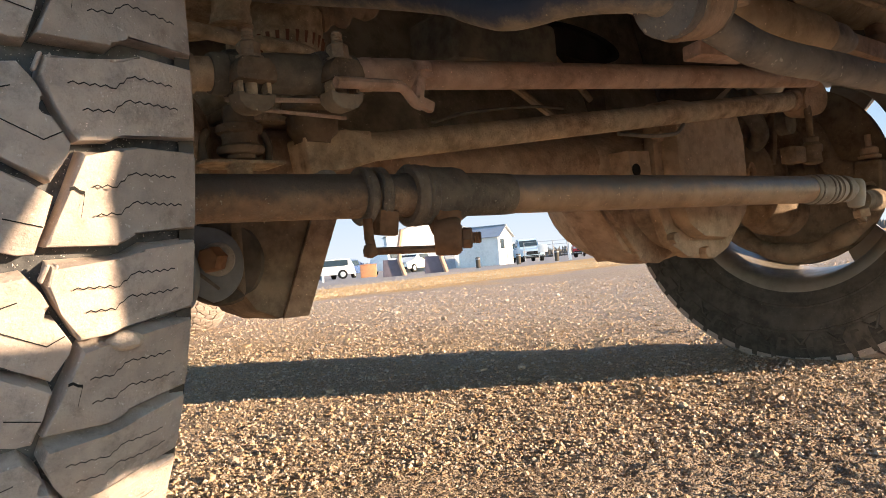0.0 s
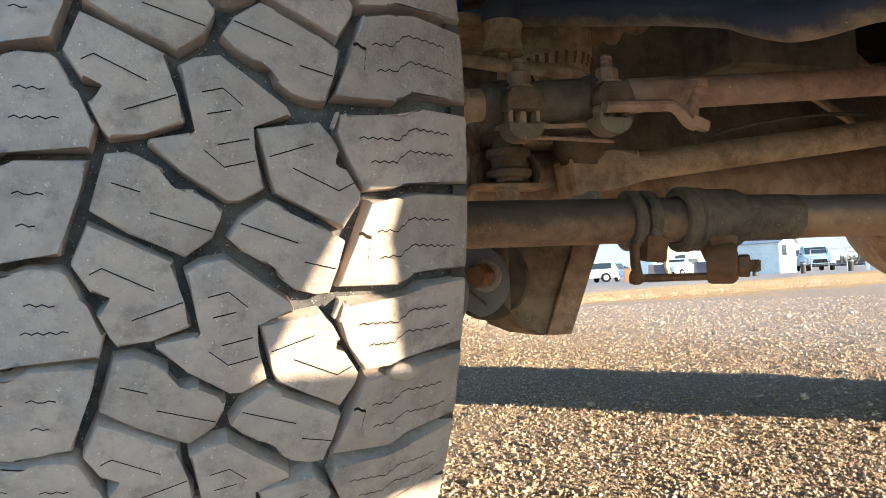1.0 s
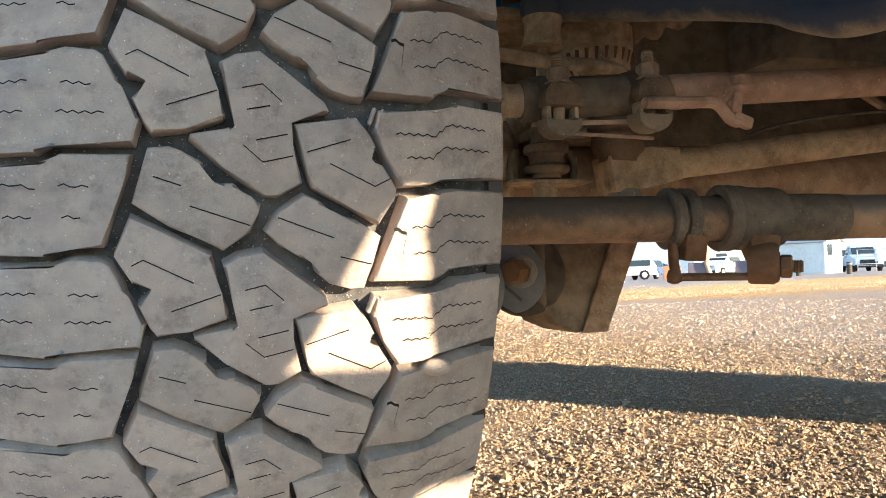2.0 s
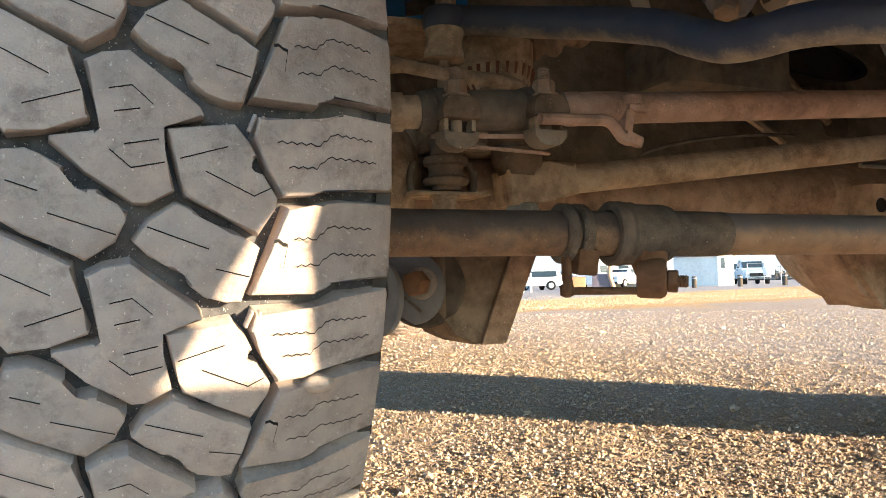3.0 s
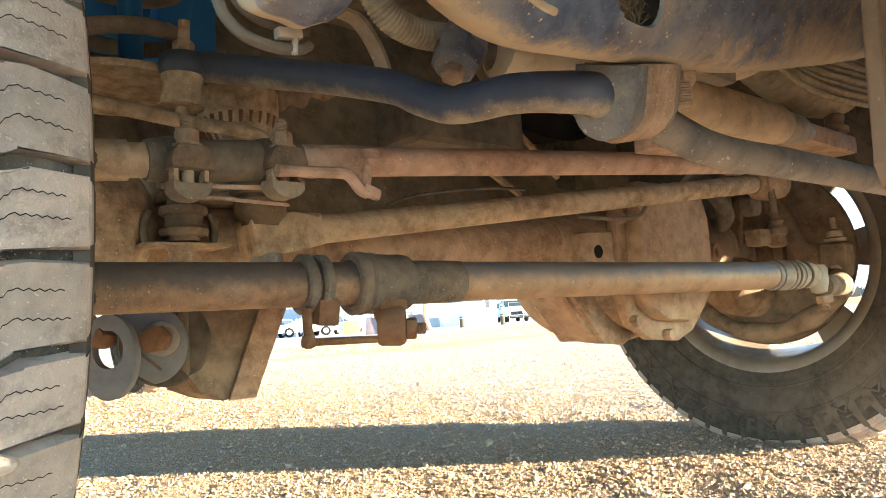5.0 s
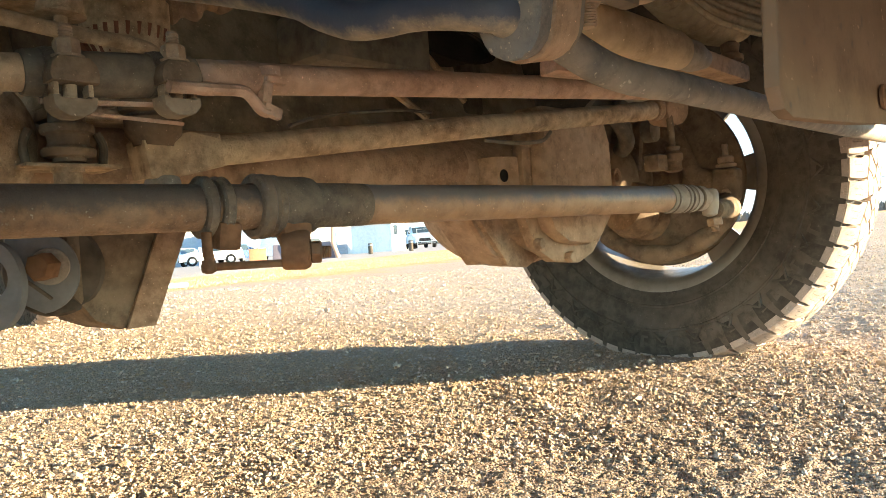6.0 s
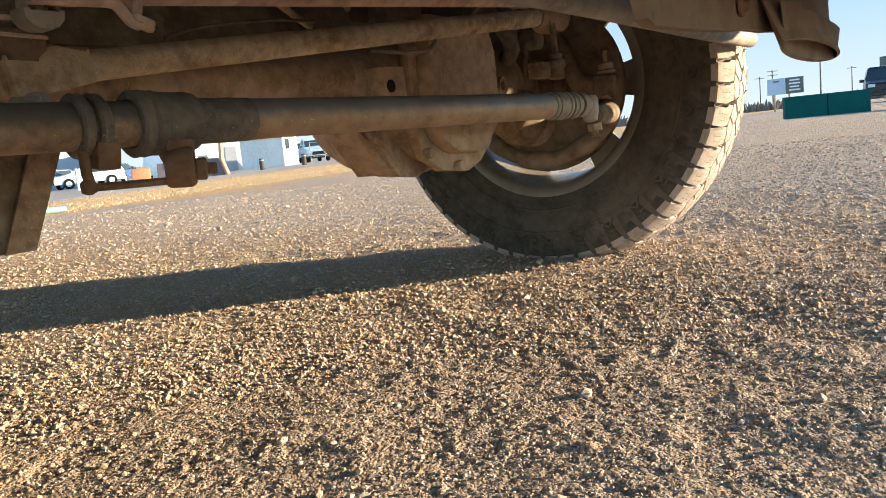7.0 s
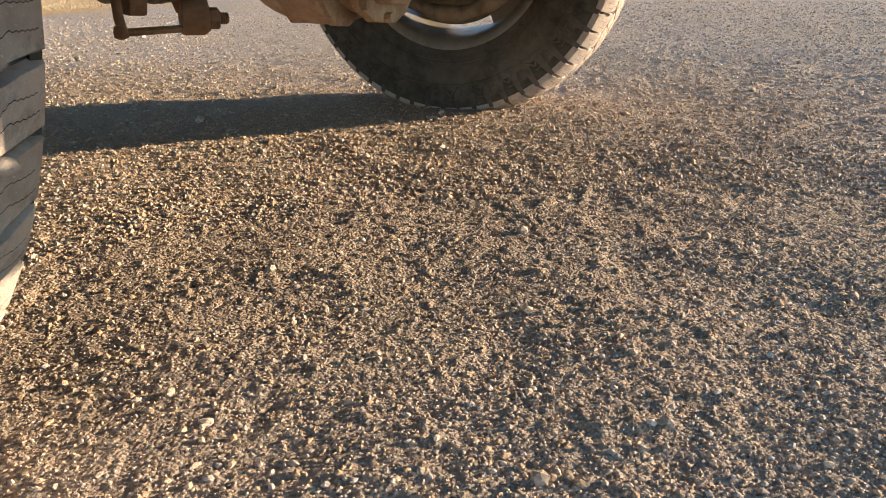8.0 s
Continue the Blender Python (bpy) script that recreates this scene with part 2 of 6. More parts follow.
def tube(bm, pts, r, seg=20, cap=True, wobble=0.0):
    """A round bar swept along points; r: one radius, or one a point."""
    pts = [Vector(p) for p in pts]
    rs = r if isinstance(r, (list, tuple)) else [r] * len(pts)
    rings, up = [], None
    for i, p in enumerate(pts):
        d = (pts[min(i + 1, len(pts) - 1)] - pts[max(i - 1, 0)]).normalized()
        if up is None:
            up = Vector((0, 0, 1)) if abs(d.z) < 0.9 else Vector((1, 0, 0))
        side = d.cross(up).normalized()
        up = side.cross(d).normalized()
        ring = []
        for k in range(seg):
            a = 2 * math.pi * k / seg
            w = 1 + wobble * noise.noise((p * 40 + Vector((math.cos(a), math.sin(a), 0)) * 0.8))
            ring.append(bm.verts.new(p + (side * math.cos(a) + up * math.sin(a)) * rs[i] * w))
        rings.append(ring)
    for a, b in zip(rings, rings[1:]):
        for k in range(seg):
            bm.faces.new((a[k], a[(k + 1) % seg], b[(k + 1) % seg], b[k]))
    if cap:
        bm.faces.new(rings[0][::-1])
        bm.faces.new(rings[-1])
    return bm


def bar(a, b, profile, seg=24, bm=None):
    """A turned bar from a to b: profile of (share of the length, radius)."""
    a, b = Vector(a), Vector(b)
    bm = bm or bmesh.new()
    return tube(bm, [a.lerp(b, s) for s, _ in profile], [r for _, r in profile], seg)


def box(bm, size, m, bevel=0.0, seg=2):
    ret = bmesh.ops.create_cube(bm, size=1.0, matrix=m @ Matrix.Diagonal((*size, 1)))
    if bevel:
        edges = list({e for v in ret["verts"] for e in v.link_edges})
        bmesh.ops.bevel(bm, geom=edges, offset=bevel, segments=seg, affect="EDGES", profile=0.6)
    return bm


def prism(bm, outline, thick, m, bevel=0.0):
    """A flat outline (x, y) given a thickness along z, then laid out by m."""
    low = [bm.verts.new(m @ Vector((x, y, -thick / 2))) for x, y in outline]
    high = [bm.verts.new(m @ Vector((x, y, thick / 2))) for x, y in outline]
    n = len(outline)
    faces = [bm.faces.new(low[::-1]), bm.faces.new(high)]
    for i in range(n):
        faces.append(bm.faces.new((low[i], low[(i + 1) % n], high[(i + 1) % n], high[i])))
    if bevel:
        edges = list({e for f in faces[:2] for e in f.edges})
        bmesh.ops.bevel(bm, geom=edges, offset=bevel, segments=2, affect="EDGES", profile=0.6)
    return bm


def along(p, d, spin=0.0):
    """A pose at p whose z axis points along d."""
    q = Vector(d).to_track_quat("Z", "Y").to_matrix().to_4x4()
    return Matrix.Translation(p) @ q @ Matrix.Rotation(spin, 4, "Z")


def lathe(bm, profile, m, seg=48, closed=False):
    """Turns (radius, height) pairs about z, laid out by m."""
    rings = []
    for r, h in profile:
        rings.append([bm.verts.new(m @ Vector((r * math.cos(2 * math.pi * k / seg), r * math.sin(2 * math.pi * k / seg), h))) for k in range(seg)])
    pairs = list(zip(rings, rings[1:])) + ([(rings[-1], rings[0])] if closed else [])
    for a, b in pairs:
        for k in range(seg):
            bm.faces.new((a[k], a[(k + 1) % seg], b[(k + 1) % seg], b[k]))
    if not closed:
        for ring in (rings[0], rings[-1]):
            if (ring[0].co - ring[seg // 2].co).length > 1e-5:
                bm.faces.new(ring)
    return bm


def hexnut(bm, p, d, r, h, spin=0.2):
    lathe(bm, [(r * 0.86, 0), (r, h * 0.12), (r, h * 0.88), (r * 0.86, h)], along(p, d, spin), 6)
    return bm


def threaded(bm, p, d, r, length, pitch=0.0022):
    n = max(2, int(length / pitch))
    prof = []
    for i in range(n):
        prof += [(r, i * pitch), (r * 0.86, (i + 0.5) * pitch)]
    lathe(bm, prof + [(r * 0.8, n * pitch)], along(p, d), 14)
    return bm


# ---------------------------------------------------------------- ground
def value_noise(x, y, seed):
    xi, yi = np.floor(x).astype(np.int64), np.floor(y).astype(np.int64)
    fx, fy = x - xi, y - yi
    fx, fy = fx * fx * (3 - 2 * fx), fy * fy * (3 - 2 * fy)

    def h(a, b):
        n = (a * 374761393 + b * 668265263 + seed * 974711) & 0xFFFFFFFF
        n = ((n ^ (n >> 13)) * 1274126177) & 0xFFFFFFFF
        return ((n ^ (n >> 16)) & 0xFFFF) / 65535.0

    top = h(xi, yi) * (1 - fx) + h(xi + 1, yi) * fx
    low = h(xi, yi + 1) * (1 - fx) + h(xi + 1, yi + 1) * fx
    return top * (1 - fy) + low * fy


def crumbs(x, y, f, seed, sharp):
    """Packed crumbs of soil: rounded tops with narrow gaps, on a turned and bent lattice."""
    u, v = x * 0.81 + y * 0.59, y * 0.81 - x * 0.59
    u = u + 0.35 / f * (value_noise(x * f * 0.5, y * f * 0.5, seed + 40) - 0.5)
    v = v + 0.35 / f * (value_noise(x * f * 0.5, y * f * 0.5, seed + 41) - 0.5)
    n = value_noise(u * f, v * f, seed)
    return np.abs(2 * n - 1) ** sharp


def ground_z(x, y):
    far = np.clip((np.hypot(x - 0.7, y + 0.2) - 2.1) / 1.8, 0, 1)
    near = 1 - far
    close = 1 - np.clip((np.hypot(x - 0.6, y + 0.5) - 0.8) / 0.5, 0, 1)
    z = 0.010 * (value_noise(x * 2.2, y * 2.2, 1) - 0.5) + 0.006 * (value_noise(x * 9, y * 9, 2) - 0.5) * near
    # trodden hollows, crumbly clods and grit
    z = z - 0.010 * np.clip(value_noise(x * 14 + y * 5, y * 15 - x * 4, 6) - 0.70, 0, 1) * near
    z = z + 0.0034 * crumbs(x, y, 36.0, 13, 1.3) * near * (1 - close)
    patchy = 0.35 + value_noise(x * 6, y * 6, 12)
    z = z + 0.007 * np.clip(value_noise(x * 33 + y * 9, y * 36 - x * 7, 3) - 0.66, 0, 1) * patchy * near
    z = z + 0.0016 * crumbs(x, y, 62.0, 5, 1.4) * patchy * near
    z = z + (0.0017 * crumbs(x, y, 118.0, 7, 1.2) + 0.0013 * (value_noise(x * 230 - y * 90, y * 225 + x * 85, 9) - 0.5)) * close
    return z - 0.011 * np.clip(y - 6.0, 0, 55)


def graded(bands, reach, growth=1.16):
    """Grid lines: bands of (from, to, step) end to end, then ever wider steps out to the horizon."""
    inner = np.concatenate([np.arange(lo, hi - step * 0.5, step) for lo, hi, step in bands])
    out, s, v = [], bands[-1][2], bands[-1][1]
    while v < reach:
        out.append(v)
        s *= growth
        v += s
    left, s, v = [], bands[0][2], bands[0][0] - bands[0][2]
    while v > -reach:
        left.append(v)
        s *= growth
        v -= s
    return np.array(left[::-1] + list(inner) + out)


def grid_mesh(name, xs, ys, zf):
    X, Y = np.meshgrid(xs, ys)
    co = np.stack([X, Y, zf(X, Y)], -1).reshape(-1, 3)
    nx, ny = len(xs), len(ys)
    i = (np.arange(ny - 1)[:, None] * nx + np.arange(nx - 1)[None]).reshape(-1)
    quads = np.stack([i, i + 1, i + 1 + nx, i + nx], -1)
    return raw_mesh(name, co, quads)


def raw_mesh(name, co, faces, smooth=True):
    me = bpy.data.meshes.new(name)
    n, k = faces.shape
    me.vertices.add(len(co))
    me.vertices.foreach_set("co", np.asarray(co, np.float32).ravel())
    me.loops.add(n * k)
    me.loops.foreach_set("vertex_index", faces.astype(np.int32).ravel())
    me.polygons.add(n)
    me.polygons.foreach_set("loop_start", np.arange(0, n * k, k, dtype=np.int32))
    me.polygons.foreach_set("use_smooth", np.full(n, smooth))
    me.update(calc_edges=True)
    return me


def ground_material():
    m = bpy.data.materials.new("gravel_and_dry_grass")
    m.use_nodes = True
    N, L = m.node_tree.nodes, m.node_tree.links
    bsdf = N["Principled BSDF"]
    geo = N.new("ShaderNodeNewGeometry")

    def tex(scale, detail=6.0, kind="ShaderNodeTexNoise"):
        n = N.new(kind)
        n.inputs["Scale"].default_value = scale
        if kind == "ShaderNodeTexNoise":
            n.inputs["Detail"].default_value = detail
            n.inputs["Roughness"].default_value = 0.65
        L.new(geo.outputs["Position"], n.inputs["Vector"])
        return n

    def rng(v, lo, hi, a=0.0, b=1.0):
        r = N.new("ShaderNodeMapRange")
        for k, w in zip((1, 2, 3, 4), (lo, hi, a, b)):
            r.inputs[k].default_value = w
        L.new(v, r.inputs[0])
        return r.outputs[0]

    def mix(a, b, f):
        x = N.new("ShaderNodeMix")
        x.data_type = "RGBA"
        for sock, v in ((x.inputs[6], a), (x.inputs[7], b)):
            if isinstance(v, tuple):
                sock.default_value = (*v, 1)
            else:
                L.new(v, sock)
        L.new(f, x.inputs[0])
        return x.outputs[2]

    def math_(op, a, b):
        x = N.new("ShaderNodeMath")
        x.operation = op
        for sock, v in ((x.inputs[0], a), (x.inputs[1], b)):
            if isinstance(v, float):
                sock.default_value = v
            else:
                L.new(v, sock)
        return x.outputs[0]

    vor = tex(260.0, kind="ShaderNodeTexVoronoi")
    fine, mid, big = tex(210.0), tex(14.0), tex(0.9, 3.0)
    grav = mix((0.30, 0.218, 0.15), (0.60, 0.45, 0.315), rng(fine.outputs[0], 0.35, 0.66))
    grav = mix(grav, (0.20, 0.15, 0.108), rng(tex(70.0, 8.0).outputs[0], 0.54, 0.62, 0.0, 0.5))
    grav = mix(grav, (0.62, 0.49, 0.34), rng(tex(95.0, 3.0).outputs[0], 0.6, 0.68, 0.0, 0.6))
    grav = mix(grav, (0.24, 0.18, 0.13), rng(tex(26.0, 9.0).outputs[0], 0.52, 0.6, 0.0, 0.45))
    grav = mix(grav, (0.60, 0.48, 0.36), rng(tex(34.0, 6.0).outputs[0], 0.6, 0.66, 0.0, 0.5))
    grav = mix(grav, vor.outputs["Color"], rng(mid.outputs[0], 0.2, 0.9, 0.0, 0.06))
    grav = mix(grav, (0.41, 0.325, 0.27), rng(big.outputs[0], 0.42, 0.62, 0.0, 0.5))
    grass = mix((0.48, 0.28, 0.12), (0.62, 0.40, 0.19), rng(tex(9.0).outputs[0], 0.35, 0.65))
    sep = N.new("ShaderNodeSeparateXYZ")
    L.new(geo.outputs["Position"], sep.inputs[0])
    edge = math_("ADD", sep.outputs[1], rng(tex(0.7, 4.0).outputs[0], 0.3, 0.7, -0.7, 0.7))
    # a strip of dry grass along the yard, then a dusty grey lot behind it
    begin = math_("ADD", edge, math_("MULTIPLY", sep.outputs[0], -0.12))
    in_grass = rng(begin, 4.4, 5.0)
    end = math_("SUBTRACT", edge, math_("MULTIPLY", sep.outputs[0], 0.5))
    lot = rng(end, 7.0, 8.0)
    col = mix(grav, grass, in_grass)
    col = mix(col, (0.36, 0.31, 0.27), lot)
    L.new(col, bsdf.inputs["Base Color"])
    bsdf.inputs["Roughness"].default_value = 0.95
    bsdf.inputs["Specular IOR Level"].default_value = 0.05
    b1 = N.new("ShaderNodeBump")
    b1.inputs["Strength"].default_value, b1.inputs["Distance"].default_value = 1.0, 0.0045
    rough_bits = tex(45.0, 7.0)
    hsum = math_("ADD", math_("MULTIPLY", vor.outputs["Distance"], -1.2), fine.outputs[0])
    hsum = math_("ADD", hsum, math_("MULTIPLY", rough_bits.outputs[0], 1.6))
    L.new(hsum, b1.inputs["Height"])
    b2 = N.new("ShaderNodeBump")
    b2.inputs["Strength"].default_value, b2.inputs["Distance"].default_value = 0.75, 0.016
    L.new(tex(17.0, 9.0).outputs[0], b2.inputs["Height"])
    L.new(b1.outputs[0], b2.inputs["Normal"])
    L.new(b2.outputs[0], bsdf.inputs["Normal"])
    return m


M_GROUND = ground_material()
ground_me = grid_mesh("ground", graded([(-0.2, 0.0, 0.0072), (0.0, 1.3, 0.0032), (1.3, 3.0, 0.0075)], 1800), graded([(-1.1, -0.95, 0.0072), (-0.95, 0.25, 0.0032), (0.25, 2.3, 0.0075)], 1800), ground_z)
ground_me.materials.append(M_GROUND)
tagged(place("ground", ground_me), "tan gravel yard with a strip of dry grass", "ground", kind="structure")

ICO_V = []
ico = bmesh.new()
bmesh.ops.create_icosphere(ico, subdivisions=1, radius=1.0)
ico.verts.ensure_lookup_table()
ICO_V = np.array([v.co[:] for v in ico.verts])
ICO_F = np.array([[v.index for v in f.verts] for f in ico.faces])
ico.free()
OCT_V = np.array([(1, 0, 0), (0, 1, 0), (-1, 0, 0), (0, -1, 0), (0, 0, 1), (0, 0, -1)], float)
OCT_F = np.array([(0, 1, 4), (1, 2, 4), (2, 3, 4), (3, 0, 4), (1, 0, 5), (2, 1, 5), (3, 2, 5), (0, 3, 5)])


def pebbles(name, label, count, r0, r1, small, large, power, seed, V, F):
    """Loose stones, thick near the front of the truck and thinning out over the yard, coarser with distance."""
    rs = np.random.RandomState(seed)
    r, a0 = r0 * (r1 / r0) ** rs.rand(count), np.radians(rs.uniform(-22, 108, count))
    p = np.stack([-0.05 + r * np.sin(a0), -0.92 + r * np.cos(a0)], -1)
    size = (small + (large - small) * rs.rand(count) ** power) * (0.65 + 0.4 * r ** 0.8)
    z = ground_z(p[:, 0], p[:, 1]) + size * rs.uniform(-0.05, 0.5, count)
    shape = 1 + 0.28 * rs.uniform(-1, 1, (count, len(V)))
    flat = np.stack([rs.uniform(0.75, 1.4, count), rs.uniform(0.7, 1.1, count), rs.uniform(0.5, 0.85, count)], -1)
    co = V[None] * shape[..., None] * (size[:, None] * flat)[:, None]
    a = rs.uniform(0, 6.283, count)
    c, s = np.cos(a)[:, None], np.sin(a)[:, None]
    co = np.stack([co[..., 0] * c - co[..., 1] * s, co[..., 0] * s + co[..., 1] * c, co[..., 2]], -1)
    co[..., :2] += p[:, None]
    co[..., 2] += z[:, None]
    faces = (F[None] + (np.arange(count) * len(V))[:, None, None]).reshape(-1, 3)
    me = raw_mesh(name, co.reshape(-1, 3), faces, False)
    me.materials.append(M_PEBBLE)
    return tagged(place(name, me), label, "gravel", kind="stuff")


pebbles("gravel", "loose small tan and grey pebbles on the yard", 84000, 0.3, 5.0, 0.0009, 0.0024, 1.8, 3, OCT_V, OCT_F)
pebbles("gravel", "coarser stones scattered over the gravel yard", 15000, 0.32, 6.0, 0.0016, 0.0046, 3.4, 5, ICO_V, ICO_F)
pebbles("gravel", "fine tan grit across the middle of the yard", 68000, 1.1, 7.0, 0.0017, 0.0046, 1.8, 21, OCT_V, OCT_F)
pebbles("gravel", "a few larger stones on the gravel yard", 110, 0.4, 5.0, 0.006, 0.010, 2.0, 8, ICO_V, ICO_F)


# ---------------------------------------------------------------- the truck
truck = thing("pickup_truck", 0.865, 2.0, 0.0, "blue pickup truck with a rusty undercarriage caked in tan dust", "truck")

R_MAP, TURNS = 0.418, 29


def crown(u):
    a = abs(u)
    return 0.427 - 0.008 * (a / 0.125) ** 2 - 0.012 * (max(0.0, a - 0.085) / 0.04) ** 2


def on_tread(u, v, lift=0.0):
    """A place on the tread from millimetres across and along it; the front of the wheel is along and across zero."""
    a, r = v / 1000 / R_MAP, crown(u / 1000) + lift
    return Vector((u / 1000, -r * math.cos(a), r * math.sin(a)))


TREAD = {
    "shoulder_low": [(-126, -44), (-94, -44), (-86, -39), (-58, -39), (-60, -48), (-66, -65), (-70, -79), (-87, -79), (-94, -83), (-126, -84)],
    "shoulder_high": [(-126, -89), (-92, -88), (-83, -84), (-71, -85), (-68, -87), (-63, -97), (-62, -101), (-54, -114), (-57, -125), (-90, -125), (-96, -129), (-126, -130)],
    "wing": [(-51, -36), (-42, -35), (-37, -37), (-28, -42), (-28, -47), (-24, -52), (-19, -51), (-15, -51), (-8, -58), (-3, -60), (-4, -64), (-8, -73), (-20, -81), (-27, -77), (-43, -70), (-58, -60)],
    "hook": [(-59, -66), (-47, -72), (-25, -83), (-22, -101), (-18, -111), (-19, -113), (-35, -118), (-49, -120), (-52, -116), (-57, -105), (-49, -98), (-51, -96), (-59, -95), (-66, -83)],
    "spine": [(-20, -88), (-13, -84), (-2, -82), (4, -87), (12, -93), (27, -104), (29, -108), (28, -109), (10, -113), (12, -124), (16, -141), (5, -147), (-1, -147), (-20, -134), (-33, -122), (-33, -120), (-16, -117), (-12, -118)],
    "tongue": [(13, -24), (42, -20), (49, -28), (52, -34), (47, -40), (51, -41), (55, -42), (62, -53), (61, -58), (53, -70), (37, -61), (21, -53), (19, -47)],
    "fin": [(-1, -73), (5, -64), (17, -56), (24, -59), (30, -65), (43, -69), (54, -76), (50, -89), (46, -101), (39, -101), (29, -98), (23, -93), (21, -86), (15, -85), (12, -83), (5, -79)],
    "outer_low": [(53, -16), (82, -16), (87, -15), (95, -11), (126, -11), (126, -48), (85, -48), (80, -51), (65, -52), (57, -38), (51, -25)],
    "outer_high": [(67, -57), (80, -57), (85, -55), (95, -54), (126, -55), (126, -95), (90, -93), (86, -95), (82, -99), (50, -98), (56, -86)],
}
SIPES = {
    "shoulder_low": [[(-117, -53), (-104, -52), (-96, -54)], [(-87, -52), (-80, -52.5), (-75, -53)], [(-110, -66), (-98, -66)], [(-86, -65.4), (-78.7, -66)]],
    "shoulder_high": [[(-117, -100), (-98, -99)], [(-85, -99.2), (-80, -99.6), (-73, -100)], [(-115, -112), (-100, -112)], [(-87, -111.6), (-78, -112), (-68, -112)]],
    "wing": [[(-49, -48.2), (-37.4, -52.1)], [(-33.9, -61), (-7.8, -69.8)]],
    "hook": [[(-59, -87.1), (-54, -84.5), (-32.9, -95.3)], [(-42.8, -108), (-21.2, -100.9)]],
    "spine": [[(-10.5, -99.3), (-1.3, -97.2), (7.2, -104.7)], [(-8.5, -108.8), (2, -106.8)], [(-4.6, -122.2), (9.5, -119.4)], [(-10.4, -124.6), (-1.8, -132), (11.8, -129.1)]],
    "tongue": [[(18.2, -36.6), (38.9, -30.4)], [(29, -41.6), (50.8, -52), (58.6, -48.2)]],
    "fin": [[(4.6, -66.3), (30.8, -76)], [(33.9, -85), (49.5, -89)]],
    "outer_low": [[(61.5, -26.8), (82.5, -27.2), (89.5, -21.6), (112, -23.1)], [(67.2, -38.1), (80.9, -38.2), (86.3, -32.8), (114.7, -33.9)]],
    "outer_high": [[(70.3, -71.6), (81.3, -71.5), (88.1, -65.7), (112, -67.6)], [(71.8, -84.6), (83.1, -83.8), (88.5, -78.9), (115.9, -81.5)]],
}
CUTS = {"outer_high": [[(60.5, -72.3), (67.1, -74.0), (65.3, -85)]]}     # wider dark strips, the painted shade of cuts round a small stepped lug


def tread_block(name):
    """One rubber block with rounded edges, dark strips that paint the shade of thin cuts, and a side lug where it turns
    the shoulder.
    """
    out = TREAD[name]
    bm = bmesh.new()
    top = [bm.verts.new(on_tread(u, v)) for u, v in out]
    cu, cv = sum(p[0] for p in out) / len(out), sum(p[1] for p in out) / len(out)
    low = [bm.verts.new(on_tread(u + (u - cu) * 0.03, v + (v - cv) * 0.05, -0.0135)) for u, v in out]
    n = len(out)
    face = bm.faces.new(top)
    for i in range(n):
        bm.faces.new((top[i], low[i], low[(i + 1) % n], top[(i + 1) % n]))
    bmesh.ops.bevel(bm, geom=list(face.edges), offset=0.0014, segments=2, affect="EDGES", profile=0.5)
    edge = [p for p in out if abs(p[0]) >= 125]
    if edge:
        s = 1 if edge[0][0] > 0 else -1
        v0, v1 = min(p[1] for p in edge) + 2, max(p[1] for p in edge) - 2
        rows = []
        for du, r, sh in ((0.1205, 0.4075, 0), (0.1272, 0.4035, 0), (0.1315, 0.393, 1), (0.1365, 0.380, 2), (0.1395, 0.368, 4), (0.1405, 0.355, 7), (0.1375, 0.347, 8)):
            row = []
            for v in (v0 + sh, v1 - sh):
                a = v / 1000 / R_MAP
                row.append(bm.verts.new((s * du, -r * math.cos(a), r * math.sin(a))))
            rows.append(row)
        inner = []
        for r in (0.4, 0.345):
            row = []
            for v in (v0, v1):
                a = v / 1000 / R_MAP
                row.append(bm.verts.new((s * 0.118, -r * math.cos(a), r * math.sin(a))))
            inner.append(row)
        for i, (a, b) in enumerate(zip(rows, rows[1:])):
            bm.faces.new((a[0], a[1], b[1], b[0])).material_index = 2 if i > 1 else 0
        for k in (0, 1):
            bm.faces.new([r[k] for r in rows] + [inner[1][k], inner[0][k]]).material_index = 2
    bmesh.ops.recalc_face_normals(bm, faces=bm.faces[:])
    # dark ribbons just above the face, painted for the shade inside the cuts
    for line, half in [(q, 0.30) for q in SIPES[name]] + [(q, 0.8) for q in CUTS.get(name, ())]:
        fine = []
        for (a, b), (c, d) in zip(line, line[1:]):
            steps = max(2, int(math.hypot(c - a, d - b) / 2.2))
            for k in range(steps):
                t = k / steps
                fine.append((a + (c - a) * t, b + (d - b) * t + (0.55 if name.startswith(("outer", "shoulder")) and half < 1 else 0.04) * (1 if k % 2 else -1)))
        fine.append(line[-1])
        pair = []
        for u, v in fine:
            pair.append((bm.verts.new(on_tread(u - (half if half > 1 else 0), v - half, 0.0003)), bm.verts.new(on_tread(u + (half if half > 1 else 0), v + half, 0.0003))))
        for p, q in zip(pair, pair[1:]):
            f = bm.faces.new((p[0], q[0], q[1], p[1]))
            f.normal_update()
            if f.normal.dot(f.calc_center_median() - Vector((f.calc_center_median().x, 0, 0))) < 0:
                f.normal_flip()
            f.material_index = 1
    finish(bm, True, 30)
    me = bpy.data.meshes.new("tread_block")
    bm.to_mesh(me)
    bm.free()
    me.materials.append(M_TREAD)
    me.materials.append(M_SIPE)
    me.materials.append(M_WALL)
    return me


BLOCKS = [tread_block(k) for k in TREAD]
AX = pose(0, 0, 0, 0, 90, 0)       # lathe axis along x


